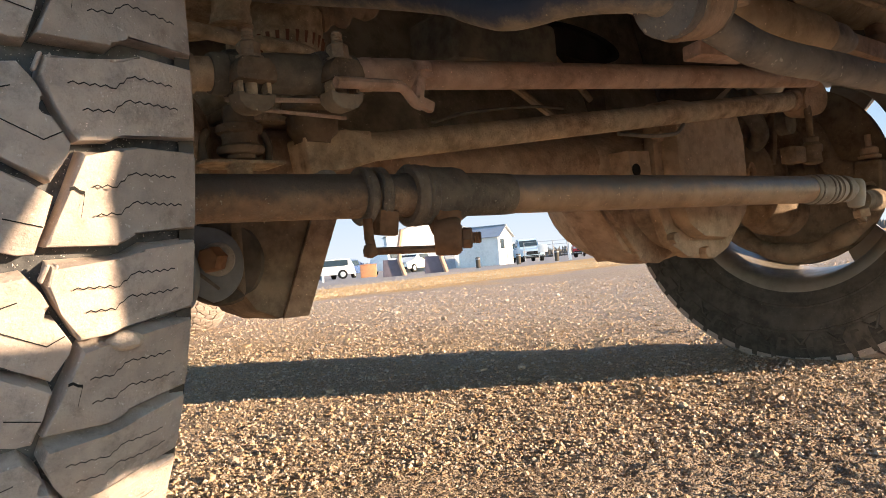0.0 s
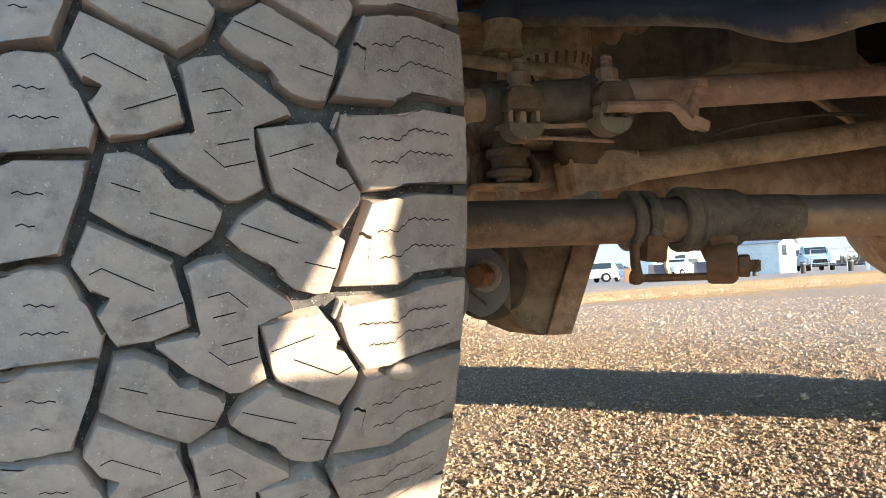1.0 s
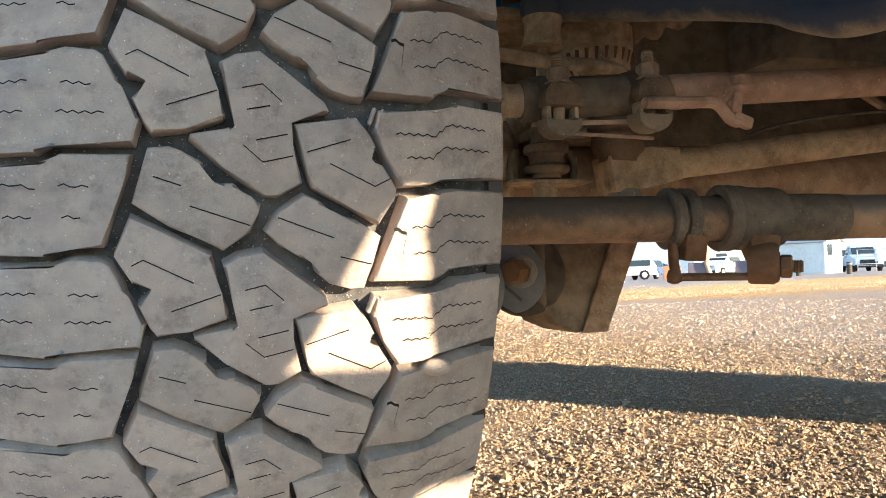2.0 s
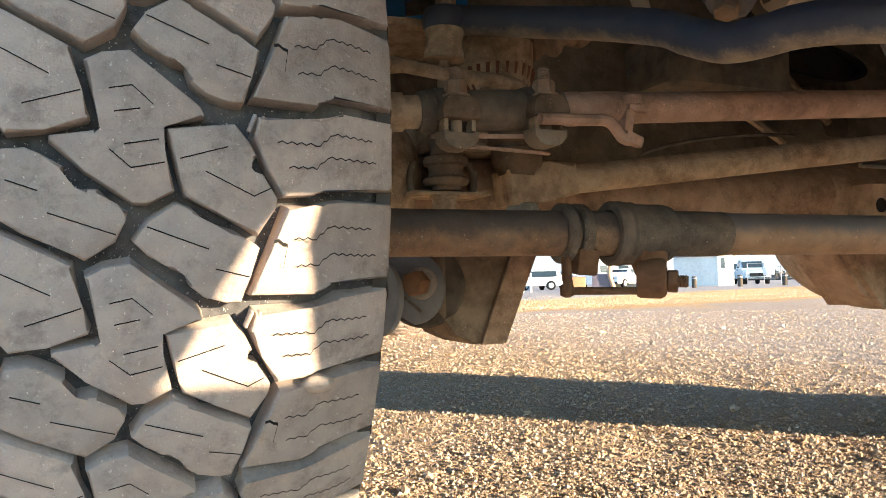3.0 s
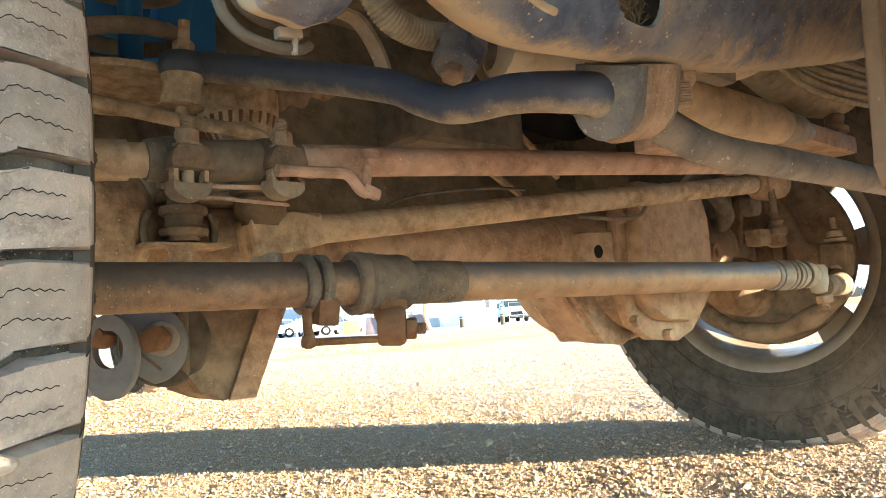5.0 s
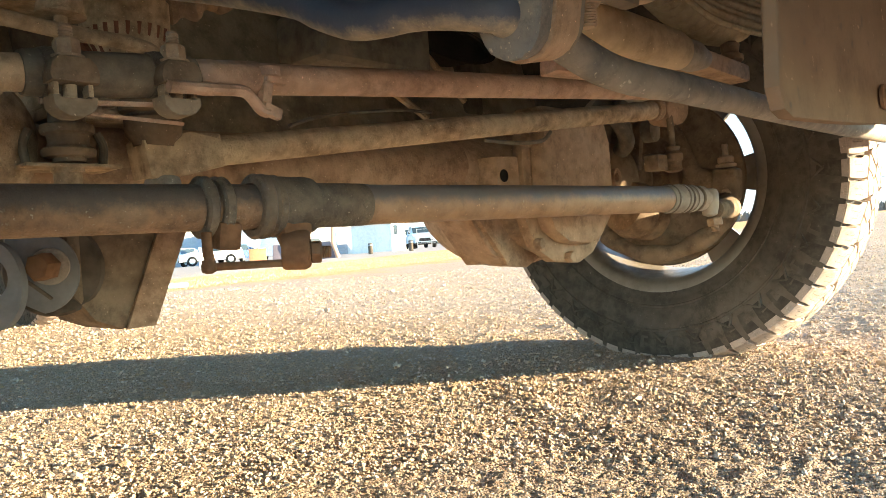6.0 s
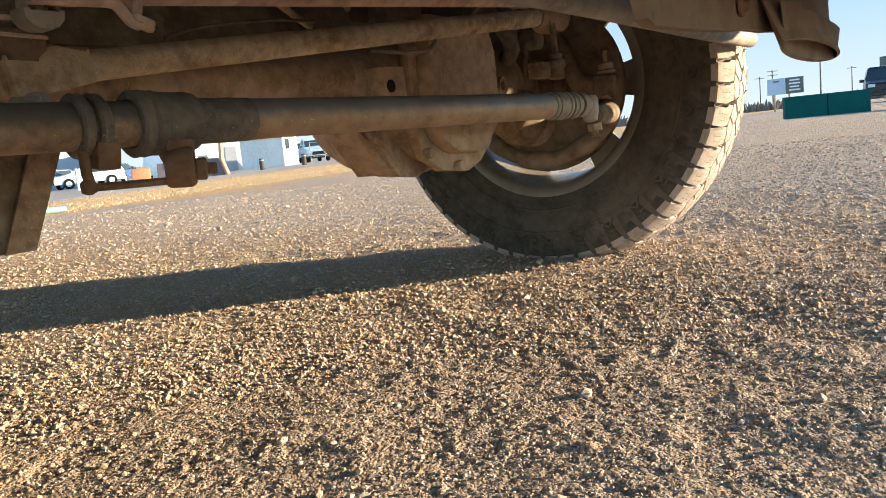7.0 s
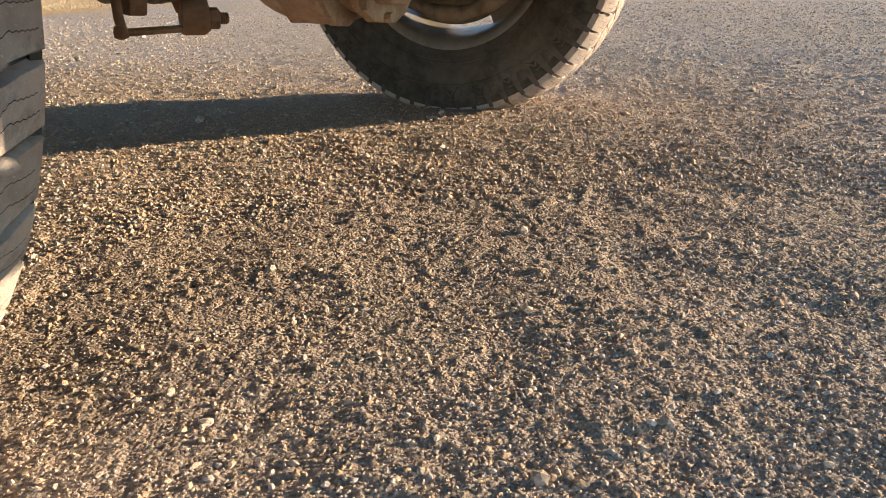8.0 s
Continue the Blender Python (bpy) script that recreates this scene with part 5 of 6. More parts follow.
# ---- bump stop, coil spring, inner fender
SPRING_ROD = [(0.18, -0.12, 0.515), (0.251, -0.12, 0.508), (0.306, -0.12, 0.503), (0.372, -0.12, 0.50), (0.40, -0.11, 0.492)]
bm = bmesh.new()
prof = [(0.015, 0.006), (0.018, -0.004), (0.033, -0.002), (0.043, 0.012), (0.0455, 0.03), (0.044, 0.06), (0.03, 0.075)]
lathe(bm, prof, along((0.410, -0.012, 0.516), (0, -0.12, 1)), 40)
bump_stop = part("bump_stop", bm, M_DIRTY, truck, "round ribbed bump stop")
for k in range(18):
    a = math.pi + math.pi * 1.3 * (k / 17 - 0.12)
    c, q = math.cos(a), math.sin(a)
    bm = bmesh.new()
    tube(bm, [(0.410 + r * c, -0.012 + r * q - 0.12 * h, 0.516 + h - 0.12 * r * q) for r, h in ((0.024, -0.004), (0.035, -0.0015), (0.0435, 0.0115), (0.0458, 0.022))], 0.0024, 7)
    part("rib", bm, M_REDRIB, bump_stop)
bm = bmesh.new()
tube(bm, spline([(0.455, -0.02, 0.575), (0.48, -0.03, 0.58), (0.505, -0.035, 0.595), (0.53, -0.03, 0.592)], 6), [0.014 + 0.004 * math.sin(i * 1.3) for i in range(19)], 12)
part("rusty_bracket", bm, M_RUST, bump_stop)
bm = bmesh.new()
pts = [(0.295 + 0.075 * math.cos(a * 0.35), 0.06 + 0.075 * math.sin(a * 0.35), 0.585 + 0.0035 * a) for a in range(0, 84)]
tube(bm, pts, 0.0095, 14)
spring = part("coil_spring", bm, M_SPRING, truck, "dusty tan-grey coil spring")
bm = bmesh.new()
tube(bm, [(0.32, 0.07, 0.60), (0.32, 0.07, 0.95)], 0.014, 18)
part("shock_absorber", bm, M_BLUE, spring, "blue shock absorber inside the spring")
bm = bmesh.new()
lathe(bm, [(0.05, 0), (0.095, 0.004), (0.095, 0.012), (0.05, 0.02)], along((0.30, 0.05, 0.572), (0, 0, 1)), 30)
tube(bm, spline(SPRING_ROD, 5), 0.007, 12)
part("spring_plate", bm, M_DIRTY, spring)
bm = bmesh.new()
box(bm, (0.44, 0.012, 0.40), Matrix.Translation((0.28, 0.24, 0.89)), 0.004)
box(bm, (0.05, 0.04, 0.3), Matrix.Translation((0.44, 0.2, 0.87)) @ pose(0, 0, 0, 0, 10, 0), 0.01)
part("inner_fender", bm, M_BLUE, truck, "blue painted inner fender panel")

# ---- engine cross member and floor above it all
bm = bmesh.new()
box(bm, (1.62, 0.02, 0.5), Matrix.Translation((0.75, 0.29, 0.70)) @ pose(0, 0, 0, -12, 0, 0), 0.006)
under = part("engine_cross_member", bm, M_UNDER, truck, "dusty brown cross member plate")
for pts, r in (([(0.77, 0.1, 0.64), (0.866, 0.1, 0.575), (0.995, 0.1, 0.512)], 0.0065), ([(0.93, 0.1, 0.675), (1.062, 0.1, 0.581), (1.10, 0.1, 0.55)], 0.006)):
    part("brace", tube(bmesh.new(), pts, r, 8), M_DIRTY, under, "thin dusty brace")
# Shallow cup in near-black: the shade of an opening is put into its colour.
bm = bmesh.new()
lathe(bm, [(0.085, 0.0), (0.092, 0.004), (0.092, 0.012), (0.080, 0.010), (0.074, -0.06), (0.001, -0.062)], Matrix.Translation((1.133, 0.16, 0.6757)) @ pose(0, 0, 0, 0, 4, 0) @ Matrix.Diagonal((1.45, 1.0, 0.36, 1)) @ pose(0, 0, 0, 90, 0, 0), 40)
part("engine_opening", bm, M_BLACKHOLE, under, "black recess painted for the shade of an opening behind the steering bars")
bm = bmesh.new()
box(bm, (0.24, 0.12, 0.09), Matrix.Translation((0.86, 0.12, 0.62)), 0.02, 3)
box(bm, (0.6, 0.9, 0.26), Matrix.Translation((0.95, 0.82, 0.68)), 0.04, 3)
box(bm, (0.16, 0.5, 0.2), Matrix.Translation((1.62, 0.35, 0.95)), 0.03)
part("oil_pan", bm, M_DARK, under, "black greasy oil pan")
bm = bmesh.new()
box(bm, (1.5, 1.3, 0.03), Matrix.Translation((0.9, 0.05, 0.86)))
box(bm, (1.25, 4.2, 0.03), Matrix.Translation((0.865, 2.6, 0.72)))
# upright backing, added to close gaps where the sky showed through
box(bm, (1.25, 0.03, 0.30), Matrix.Translation((0.865, 0.62, 0.78)))
part("floor_pan", bm, M_UNDER, truck, "muddy underside of the floor with an added backing wall")
for x in (0.42, 1.31):
    bm = bmesh.new()
    box(bm, (0.07, 4.6, 0.14), Matrix.Translation((x, 2.55, 0.63)), 0.012)
    part("frame_rail", bm, M_DARK, truck)
# ---- painted body: sides with wheel arches, bonnet, cab and bed
def arch(y0, z0, r, n=12):
    return [(y0 - r * math.cos(math.pi * k / n), z0 + r * math.sin(math.pi * k / n)) for k in range(n + 1)]


SIDE = Matrix(((0, 0, 1, 0), (1, 0, 0, 0), (0, 1, 0, 0), (0, 0, 0, 1)))
side_line = [(-0.72, 0.83), (-0.52, 0.83)] + [(y, max(z, 0.83)) for y, z in arch(0.0, 0.42, 0.50)][1:-1] + [(0.82, 0.83), (0.84, 0.62), (2.85, 0.62)] + arch(3.45, 0.48, 0.52) + [(4.1, 0.66), (5.0, 0.68), (5.0, 1.36), (2.95, 1.38), (1.05, 1.36), (-0.62, 1.28), (-0.72, 1.15)]
body = None
for x in (-0.12, 1.85):
    bm = bmesh.new()
    prism(bm, side_line, 0.06, Matrix.Translation((x, 0, 0)) @ SIDE, 0.012)
    ob = part("body_side", bm, M_BLUE, body or truck, "blue painted body side with wheel arches")
    body = body or ob
bm = bmesh.new()
prism(bm, [(-0.72, 1.26), (-0.5, 1.31), (1.05, 1.38), (1.05, 1.34), (-0.72, 1.20)], 1.93, Matrix.Translation((0.865, 0, 0)) @ SIDE, 0.008)
part("bonnet", bm, M_BLUE, body, "blue painted bonnet")
bm = bmesh.new()
box(bm, (1.62, 1.45, 0.05), Matrix.Translation((0.865, 2.12, 1.90)), 0.02)
for x in (0.06, 1.67):
    tube(bm, [(x - (0.1 if x < 1 else -0.1), 1.0, 1.36), (x, 1.45, 1.88)], 0.035, 10)
    tube(bm, [(x - (0.1 if x < 1 else -0.1), 2.92, 1.37), (x, 2.8, 1.88)], 0.04, 10)
part("cab_roof", bm, M_BLUE, body, "blue painted cab roof and pillars")
for name, a, b in (("windscreen", (1.0, 1.37), (1.43, 1.88)), ("rear_window", (2.9, 1.37), (2.82, 1.88))):
    bm = bmesh.new()
    prism(bm, [a, b, (b[0] + 0.008, b[1]), (a[0] + 0.008, a[1])], 1.6, Matrix.Translation((0.865, 0, 0)) @ SIDE)
    part(name, bm, M_PANE, body, "dark tinted glass")
for x in (0.0, 1.73):
    bm = bmesh.new()
    prism(bm, [(1.08, 1.37), (1.48, 1.86), (2.78, 1.86), (2.86, 1.37)], 0.008, Matrix.Translation((x, 0, 0)) @ SIDE)
    part("side_window", bm, M_PANE, body, "dark tinted glass")
bm = bmesh.new()
box(bm, (1.9, 2.05, 0.04), Matrix.Translation((0.865, 3.98, 0.86)), 0.008)
box(bm, (1.9, 0.04, 0.5), Matrix.Translation((0.865, 2.97, 1.12)), 0.008)
part("bed", bm, M_BLUE, body, "blue painted load bed")
bm = bmesh.new()
box(bm, (1.9, 0.05, 0.56), Matrix.Translation((0.865, 4.98, 1.08)), 0.015)
part("tailgate", bm, M_BLUE, body, "blue painted tailgate")
for x in (0.12, 1.55):
    low = 0.66 if x > 1 else 0.82
    bm = bmesh.new()
    box(bm, (0.02, 1.1, 1.26 - low), Matrix.Translation((x, 0.1, (1.26 + low) / 2)), 0.008)
    part("wheel_liner", bm, M_RUBBER, body, "black plastic wheel arch liner")
bm = bmesh.new()
box(bm, (1.9, 0.03, 0.6), Matrix.Translation((0.865, 0.95, 1.05)), 0.008)
part("firewall", bm, M_DARK, body)
bm = bmesh.new()
box(bm, (1.9, 0.04, 0.52), Matrix.Translation((0.865, -0.67, 0.995)), 0.008)
part("radiator_support", bm, M_DARK, body)
bm = bmesh.new()
box(bm, (1.4, 1.5, 0.03), Matrix.Translation((0.865, 0.15, 1.16)), 0.008)
part("engine_cover", bm, M_DARK, body)

# ---- front bumper, unseen plates added to shape the sunlight, and the splash panel with its scoop
# Outside the view; its pale inner face also sends light back to the tyre.
bm = bmesh.new()
prism(bm, [(-0.06, 0.79), (-0.06, 0.69), (0.10, 0.63), (0.24, 0.467), (1.855, 0.467), (1.855, 0.79)], 0.05, Matrix.Translation((0, -0.955, 0)) @ pose(0, 0, 0, 90, 0, 0), 0.01)
box(bm, (1.98, 0.35, 0.02), Matrix.Translation((0.865, -0.80, 0.76)), 0.006)
for x in (-0.125, 1.86):
    z0 = 0.70 if x < 0 else 0.53
    box(bm, (0.04, 0.38, 0.90 - z0), Matrix.Translation((x, -0.78, (0.90 + z0) / 2)), 0.01)
# lower lip, added to keep the sun off the splash panel
box(bm, (1.26, 0.03, 0.08), Matrix.Translation((1.25, -0.955, 0.46)), 0.006)
bumper = part("front_bumper", bm, M_UNDER, truck, "unseen dusty front bumper, kept pale to return light")
bm = bmesh.new()
box(bm, (1.3, 0.06, 0.42), Matrix.Translation((0.865, -0.76, 1.0)), 0.02)
for k in range(5):
    box(bm, (1.2, 0.03, 0.03), Matrix.Translation((0.865, -0.80, 0.85 + 0.075 * k)), 0.006)
part("grille", bm, M_DARK, truck, "dark slatted front grille")
for x in (0.05, 1.68):
    bm = bmesh.new()
    box(bm, (0.32, 0.08, 0.3), Matrix.Translation((x, -0.75, 1.02)), 0.05, 3)
    part("headlight", bm, M_SHINE, truck, "clear headlight")
# Unseen added plates; the gap between them shapes the tyre's sun patch.
bm = bmesh.new()
for outline in ([(0.25, 0.48), (0.25, 0.26), (0.40, 0.26), (0.43, 0.264), (0.43, 0.372), (0.443, 0.372), (0.453, 0.388), (0.462, 0.415), (0.474, 0.438), (0.487, 0.452), (0.487, 0.48)],
                [(0.520, 0.48), (0.520, 0.456), (0.5215, 0.439), (0.525, 0.41), (0.537, 0.385), (0.543, 0.372), (0.62, 0.372), (0.62, 0.48)],
                [(0.43, 0.264), (0.545, 0.285), (0.556, 0.308), (0.62, 0.312), (0.62, 0.372), (0.43, 0.372)], [(0.487, 0.461), (0.520, 0.461), (0.520, 0.48), (0.487, 0.48)]):
    prism(bm, outline, 0.02, Matrix.Translation((0, -0.95, 0)) @ pose(0, 0, 0, 90, 0, 0), 0.0)
part("lower_dam", bm, M_UNDER, bumper)
bm = bmesh.new()
prism(bm, [(0.622, 0.60), (0.610, 0.45), (0.603, 0.392), (0.612, 0.376), (0.63, 0.371), (0.75, 0.376), (0.85, 0.381), (0.96, 0.389), (1.05, 0.392), (1.25, 0.405), (1.58, 0.43), (1.62, 0.62)], 0.012, Matrix.Translation((0, -0.61, 0)) @ pose(0, 0, 0, 90, 0, 0), 0.003)
dam = part("splash_panel", bm, M_PANEL, truck, "flat brown dust-covered splash panel")
bm = bmesh.new()
lathe(bm, [(0.004, 0), (0.013, 0.001), (0.013, 0.004), (0.008, 0.005), (0.007, 0.01), (0.003, 0.011)], along((0.905, -0.617, 0.411), (0, -1, 0)), 20)
part("panel_bolt", bm, M_BOLT, dam)
bm = bmesh.new()
outer, inner = [], []
for k in range(40):
    a = 2 * math.pi * k / 40
    c, q = math.cos(a), math.sin(a)
    outer.append([bm.verts.new((cx + rx * c, cy + ry * q, cz + tilt * c - 0.5 * ry * q)) for cx, cy, rx, ry, cz, tilt in ((1.285, -0.6145, 0.31, 0.003, 0.475, 0.0), (1.275, -0.620, 0.285, 0.010, 0.43, 0.0), (1.245, -0.640, 0.225, 0.020, 0.372, -0.002))])
    inner.append([bm.verts.new((cx + rx * c, -0.640 + ry * q, cz + tilt * c - 0.5 * ry * q)) for cx, rx, ry, cz, tilt in ((1.245, 0.215, 0.014, 0.3725, -0.002), (1.265, 0.26, 0.006, 0.42, 0.0))])
for k in range(40):
    a, b = outer[k] + [None], outer[(k + 1) % 40]
    for i in (0, 1):
        bm.faces.new((a[i], b[i], b[i + 1], a[i + 1]))
    bm.faces.new((outer[k][2], outer[(k + 1) % 40][2], inner[(k + 1) % 40][0], inner[k][0]))
    bm.faces.new((inner[k][0], inner[(k + 1) % 40][0], inner[(k + 1) % 40][1], inner[k][1]))
part("scoop", bm, M_PANEL, dam, "curved dusty scoop with an open lower end")

# ---- far hub: rotor, knuckle, yokes, brake line
bm = bmesh.new()
lathe(bm, [(0.06, 0), (0.172, 0), (0.172, 0.012), (0.06, 0.012)], along((1.70, 0.0, 0.394), (-1, -0.035, 0)), 48, closed=True)
rotor = part("brake_rotor", bm, M_RUST, truck, "rusty brake rotor inside the wheel")
bm = bmesh.new()
lathe(bm, [(0.05, 0.0), (0.12, 0.004), (0.165, 0.0), (0.188, -0.006), (0.195, 0.002), (0.192, 0.008), (0.165, 0.006), (0.12, 0.010), (0.05, 0.006)], along((1.672, 0.0, 0.394), (-1, -0.035, 0)), 64, closed=True)
part("dust_shield", bm, M_HUB, rotor, "dark brown pressed dust shield")
bm = bmesh.new()
tube(bm, spline([(1.60, 0.02, 0.535), (1.585, -0.04, 0.52), (1.572, -0.078, 0.492), (1.565, -0.105, 0.452), (1.565, -0.122, 0.405), (1.57, -0.145, 0.384), (1.575, -0.18, 0.380)], 6), [0.020 + 0.004 * math.sin(i * 0.25) for i in range(37)], 18)
box(bm, (0.055, 0.052, 0.07), Matrix.Translation((1.575, -0.19, 0.368)) @ pose(0, 0, 0, 4, 0, 6), 0.012, 3)
tube(bm, spline([(1.575, -0.19, 0.345), (1.575, -0.188, 0.305), (1.575, -0.155, 0.272), (1.575, -0.112, 0.25), (1.575, -0.06, 0.232), (1.575, 0.0, 0.232), (1.575, 0.055, 0.25), (1.58, 0.1, 0.28)], 6), [0.019 + 0.003 * math.sin(i * 0.5) for i in range(43)], 18)
lathe(bm, [(0.02, 0), (0.062, 0.004), (0.066, 0.03), (0.05, 0.04), (0.045, 0.07), (0.02, 0.075)], along((1.65, 0.0, 0.394), (-1, 0, 0)), 32)
far_knuckle = part("knuckle", bm, M_HUB, truck, "dusty brown steering knuckle")
bm = bmesh.new()
lathe(bm, [(0.008, 0), (0.02, 0.002), (0.021, 0.008), (0.015, 0.011), (0.0165, 0.013), (0.0165, 0.022), (0.012, 0.026), (0.004, 0.027)], along((1.573, -0.192, 0.402), (0, 0.02, 1)), 20)
tube(bm, [(1.573, -0.192, 0.428), (1.573, -0.191, 0.452)], 0.006, 12)
part("ball_joint", bm, M_NUT, far_knuckle, "upper ball joint with its stud")
for y, z in ((-0.172, 0.31), (-0.196, 0.35), (-0.205, 0.335)):
    bm = bmesh.new()
    hexnut(bm, (1.555, y, z), (-1, -0.3, 0), 0.0105, 0.012)
    part("knuckle_bolt", bm, M_NUT, far_knuckle)
bm = bmesh.new()
tube(bm, spline([(1.575, -0.18, 0.335), (1.50, -0.22, 0.322), (1.40, -0.26, 0.318), (1.285, -0.279, 0.316)], 6), [0.024 - 0.0004 * i for i in range(19)], 16)
part("steering_arm", bm, M_HUB, far_knuckle)
bm = bmesh.new()
lathe(bm, [(0.02, -0.05), (0.05, -0.04), (0.058, -0.01), (0.05, 0.012), (0.053, 0.016), (0.045, 0.05), (0.02, 0.055)], along((1.40, -0.075, 0.325), (0.85, -0.2, -0.3)), 28)
part("lower_yoke", bm, M_HUB, far_knuckle, "cast yoke of the axle end")
bm = bmesh.new()
tube(bm, spline([(1.42, 0.02, 0.50), (1.45, -0.04, 0.525), (1.50, -0.06, 0.53), (1.55, -0.05, 0.525), (1.58, -0.02, 0.52)], 6), [0.022 + 0.004 * math.sin(i * 0.3) for i in range(25)], 16)
box(bm, (0.016, 0.03, 0.11), Matrix.Translation((1.45, -0.055, 0.465)) @ pose(0, 0, 0, 4, 6, 0), 0.004)
part("upper_yoke", bm, M_HUB, far_knuckle)
bm = bmesh.new()
bmesh.ops.create_uvsphere(bm, u_segments=28, v_segments=18, radius=1.0, matrix=pose(1.49, 0.0, 0.394) @ Matrix.Diagonal((0.07, 0.062, 0.062, 1)))
lathe(bm, [(0.03, -0.1), (0.06, -0.09), (0.085, -0.05), (0.085, -0.02), (0.06, 0.0), (0.05, 0.06), (0.04, 0.1)], along((1.42, 0.0, 0.394), (1, 0, 0)), 30)
part("axle_joint", bm, M_HUB, far_knuckle, "greasy universal joint")
for x, r in ((1.142, 0.0226), (1.172, 0.0232), (1.186, 0.0228), (1.203, 0.0216), (1.224, 0.0206)):
    ring_clamp(tie_at(x), TD, r, 0.004, M_SLEEVE, tie_rod, "boot_ring", 0.0012, "dark boot ring")
bm = bmesh.new()
tube(bm, [(1.362, -0.175, 0.50), (1.366, -0.175, 0.44)], 0.0062, 12)
lathe(bm, [(0.01, 0), (0.016, 0.003), (0.015, 0.02), (0.018, 0.024), (0.018, 0.034), (0.012, 0.04), (0.014, 0.048), (0.006, 0.05)], along((1.366, -0.175, 0.392), (0, 0, 1)), 20)
box(bm, (0.04, 0.03, 0.03), Matrix.Translation((1.325, -0.16, 0.41)), 0.005)
part("sway_bar_link", bm, M_HUB, truck, "thin dusty sway bar link")
bm = bmesh.new()
bar((1.335, -0.155, 0.51), (1.42, -0.165, 0.52), [(0, 0.019), (0.1, 0.022), (0.2, 0.019), (0.5, 0.024), (0.75, 0.026), (1, 0.02)], 20, bm)
part("track_bar_end", bm, M_RUST, track_bar)
bm = bmesh.new()
tube(bm, spline([(1.30, -0.06, 0.54), (1.32, -0.09, 0.50), (1.35, -0.09, 0.46), (1.38, -0.05, 0.44)], 5), 0.016, 12)
lathe(bm, [(0.01, 0), (0.022, 0.004), (0.022, 0.026), (0.01, 0.03)], along((1.40, -0.1, 0.48), (0, -1, 0)), 20)
box(bm, (0.08, 0.05, 0.12), Matrix.Translation((1.42, -0.03, 0.50)) @ pose(0, 0, 0, 0, 20, 0), 0.02, 3)
part("caliper_bracket", bm, M_DARK, truck)


# ---------------------------------------------------------------- the yard and what stands round it
M_WHITE = plain("white_paint", (0.78, 0.77, 0.74), 0.5)
M_OFFWHITE = plain("weathered_white_siding", (0.66, 0.65, 0.62), 0.7)
M_GREYROOF = plain("grey_roof", (0.32, 0.33, 0.35), 0.7)
M_GREEN = plain("teal_green_paint", (0.008, 0.075, 0.07), 0.8)
M_BLACK = plain("black_paint", (0.012, 0.013, 0.016), 0.3)
M_GLASS = plain("dark_glass", (0.03, 0.045, 0.055), 0.15)
M_RED = plain("red_paint", (0.5, 0.03, 0.03), 0.4)
M_PALEBLUE = plain("pale_blue_paint", (0.36, 0.48, 0.58), 0.4)
M_SILVER = plain("silver_paint", (0.5, 0.52, 0.54), 0.35, 0.3)
M_POST = plain("dark_post_wood", (0.09, 0.075, 0.06), 0.9)
M_ORANGE = plain("faded_orange_plastic", (0.52, 0.24, 0.12), 0.7)
M_TAN = plain("pale_tan_plank", (0.5, 0.3, 0.2), 0.8)
M_PURPLE = plain("faded_mauve_steel", (0.16, 0.13, 0.15), 0.7)
M_FARTREE = plain("bare_far_trees", (0.16, 0.135, 0.115), 0.95)
M_TYREBLACK = plain("far_tyre_black", (0.02, 0.02, 0.02), 0.9)
M_SIGNBLUE = plain("pale_blue_sign", (0.42, 0.5, 0.62), 0.5)
M_SIGNGREY = plain("dark_grey_sign", (0.10, 0.115, 0.125), 0.5)
M_POLE = plain("weathered_pole", (0.2, 0.17, 0.14), 0.9)
M_CYAN = plain("pale_teal_plastic", (0.25, 0.42, 0.42), 0.6)


def gz(x, y):
    return float(ground_z(np.array([x]), np.array([y]))[0])


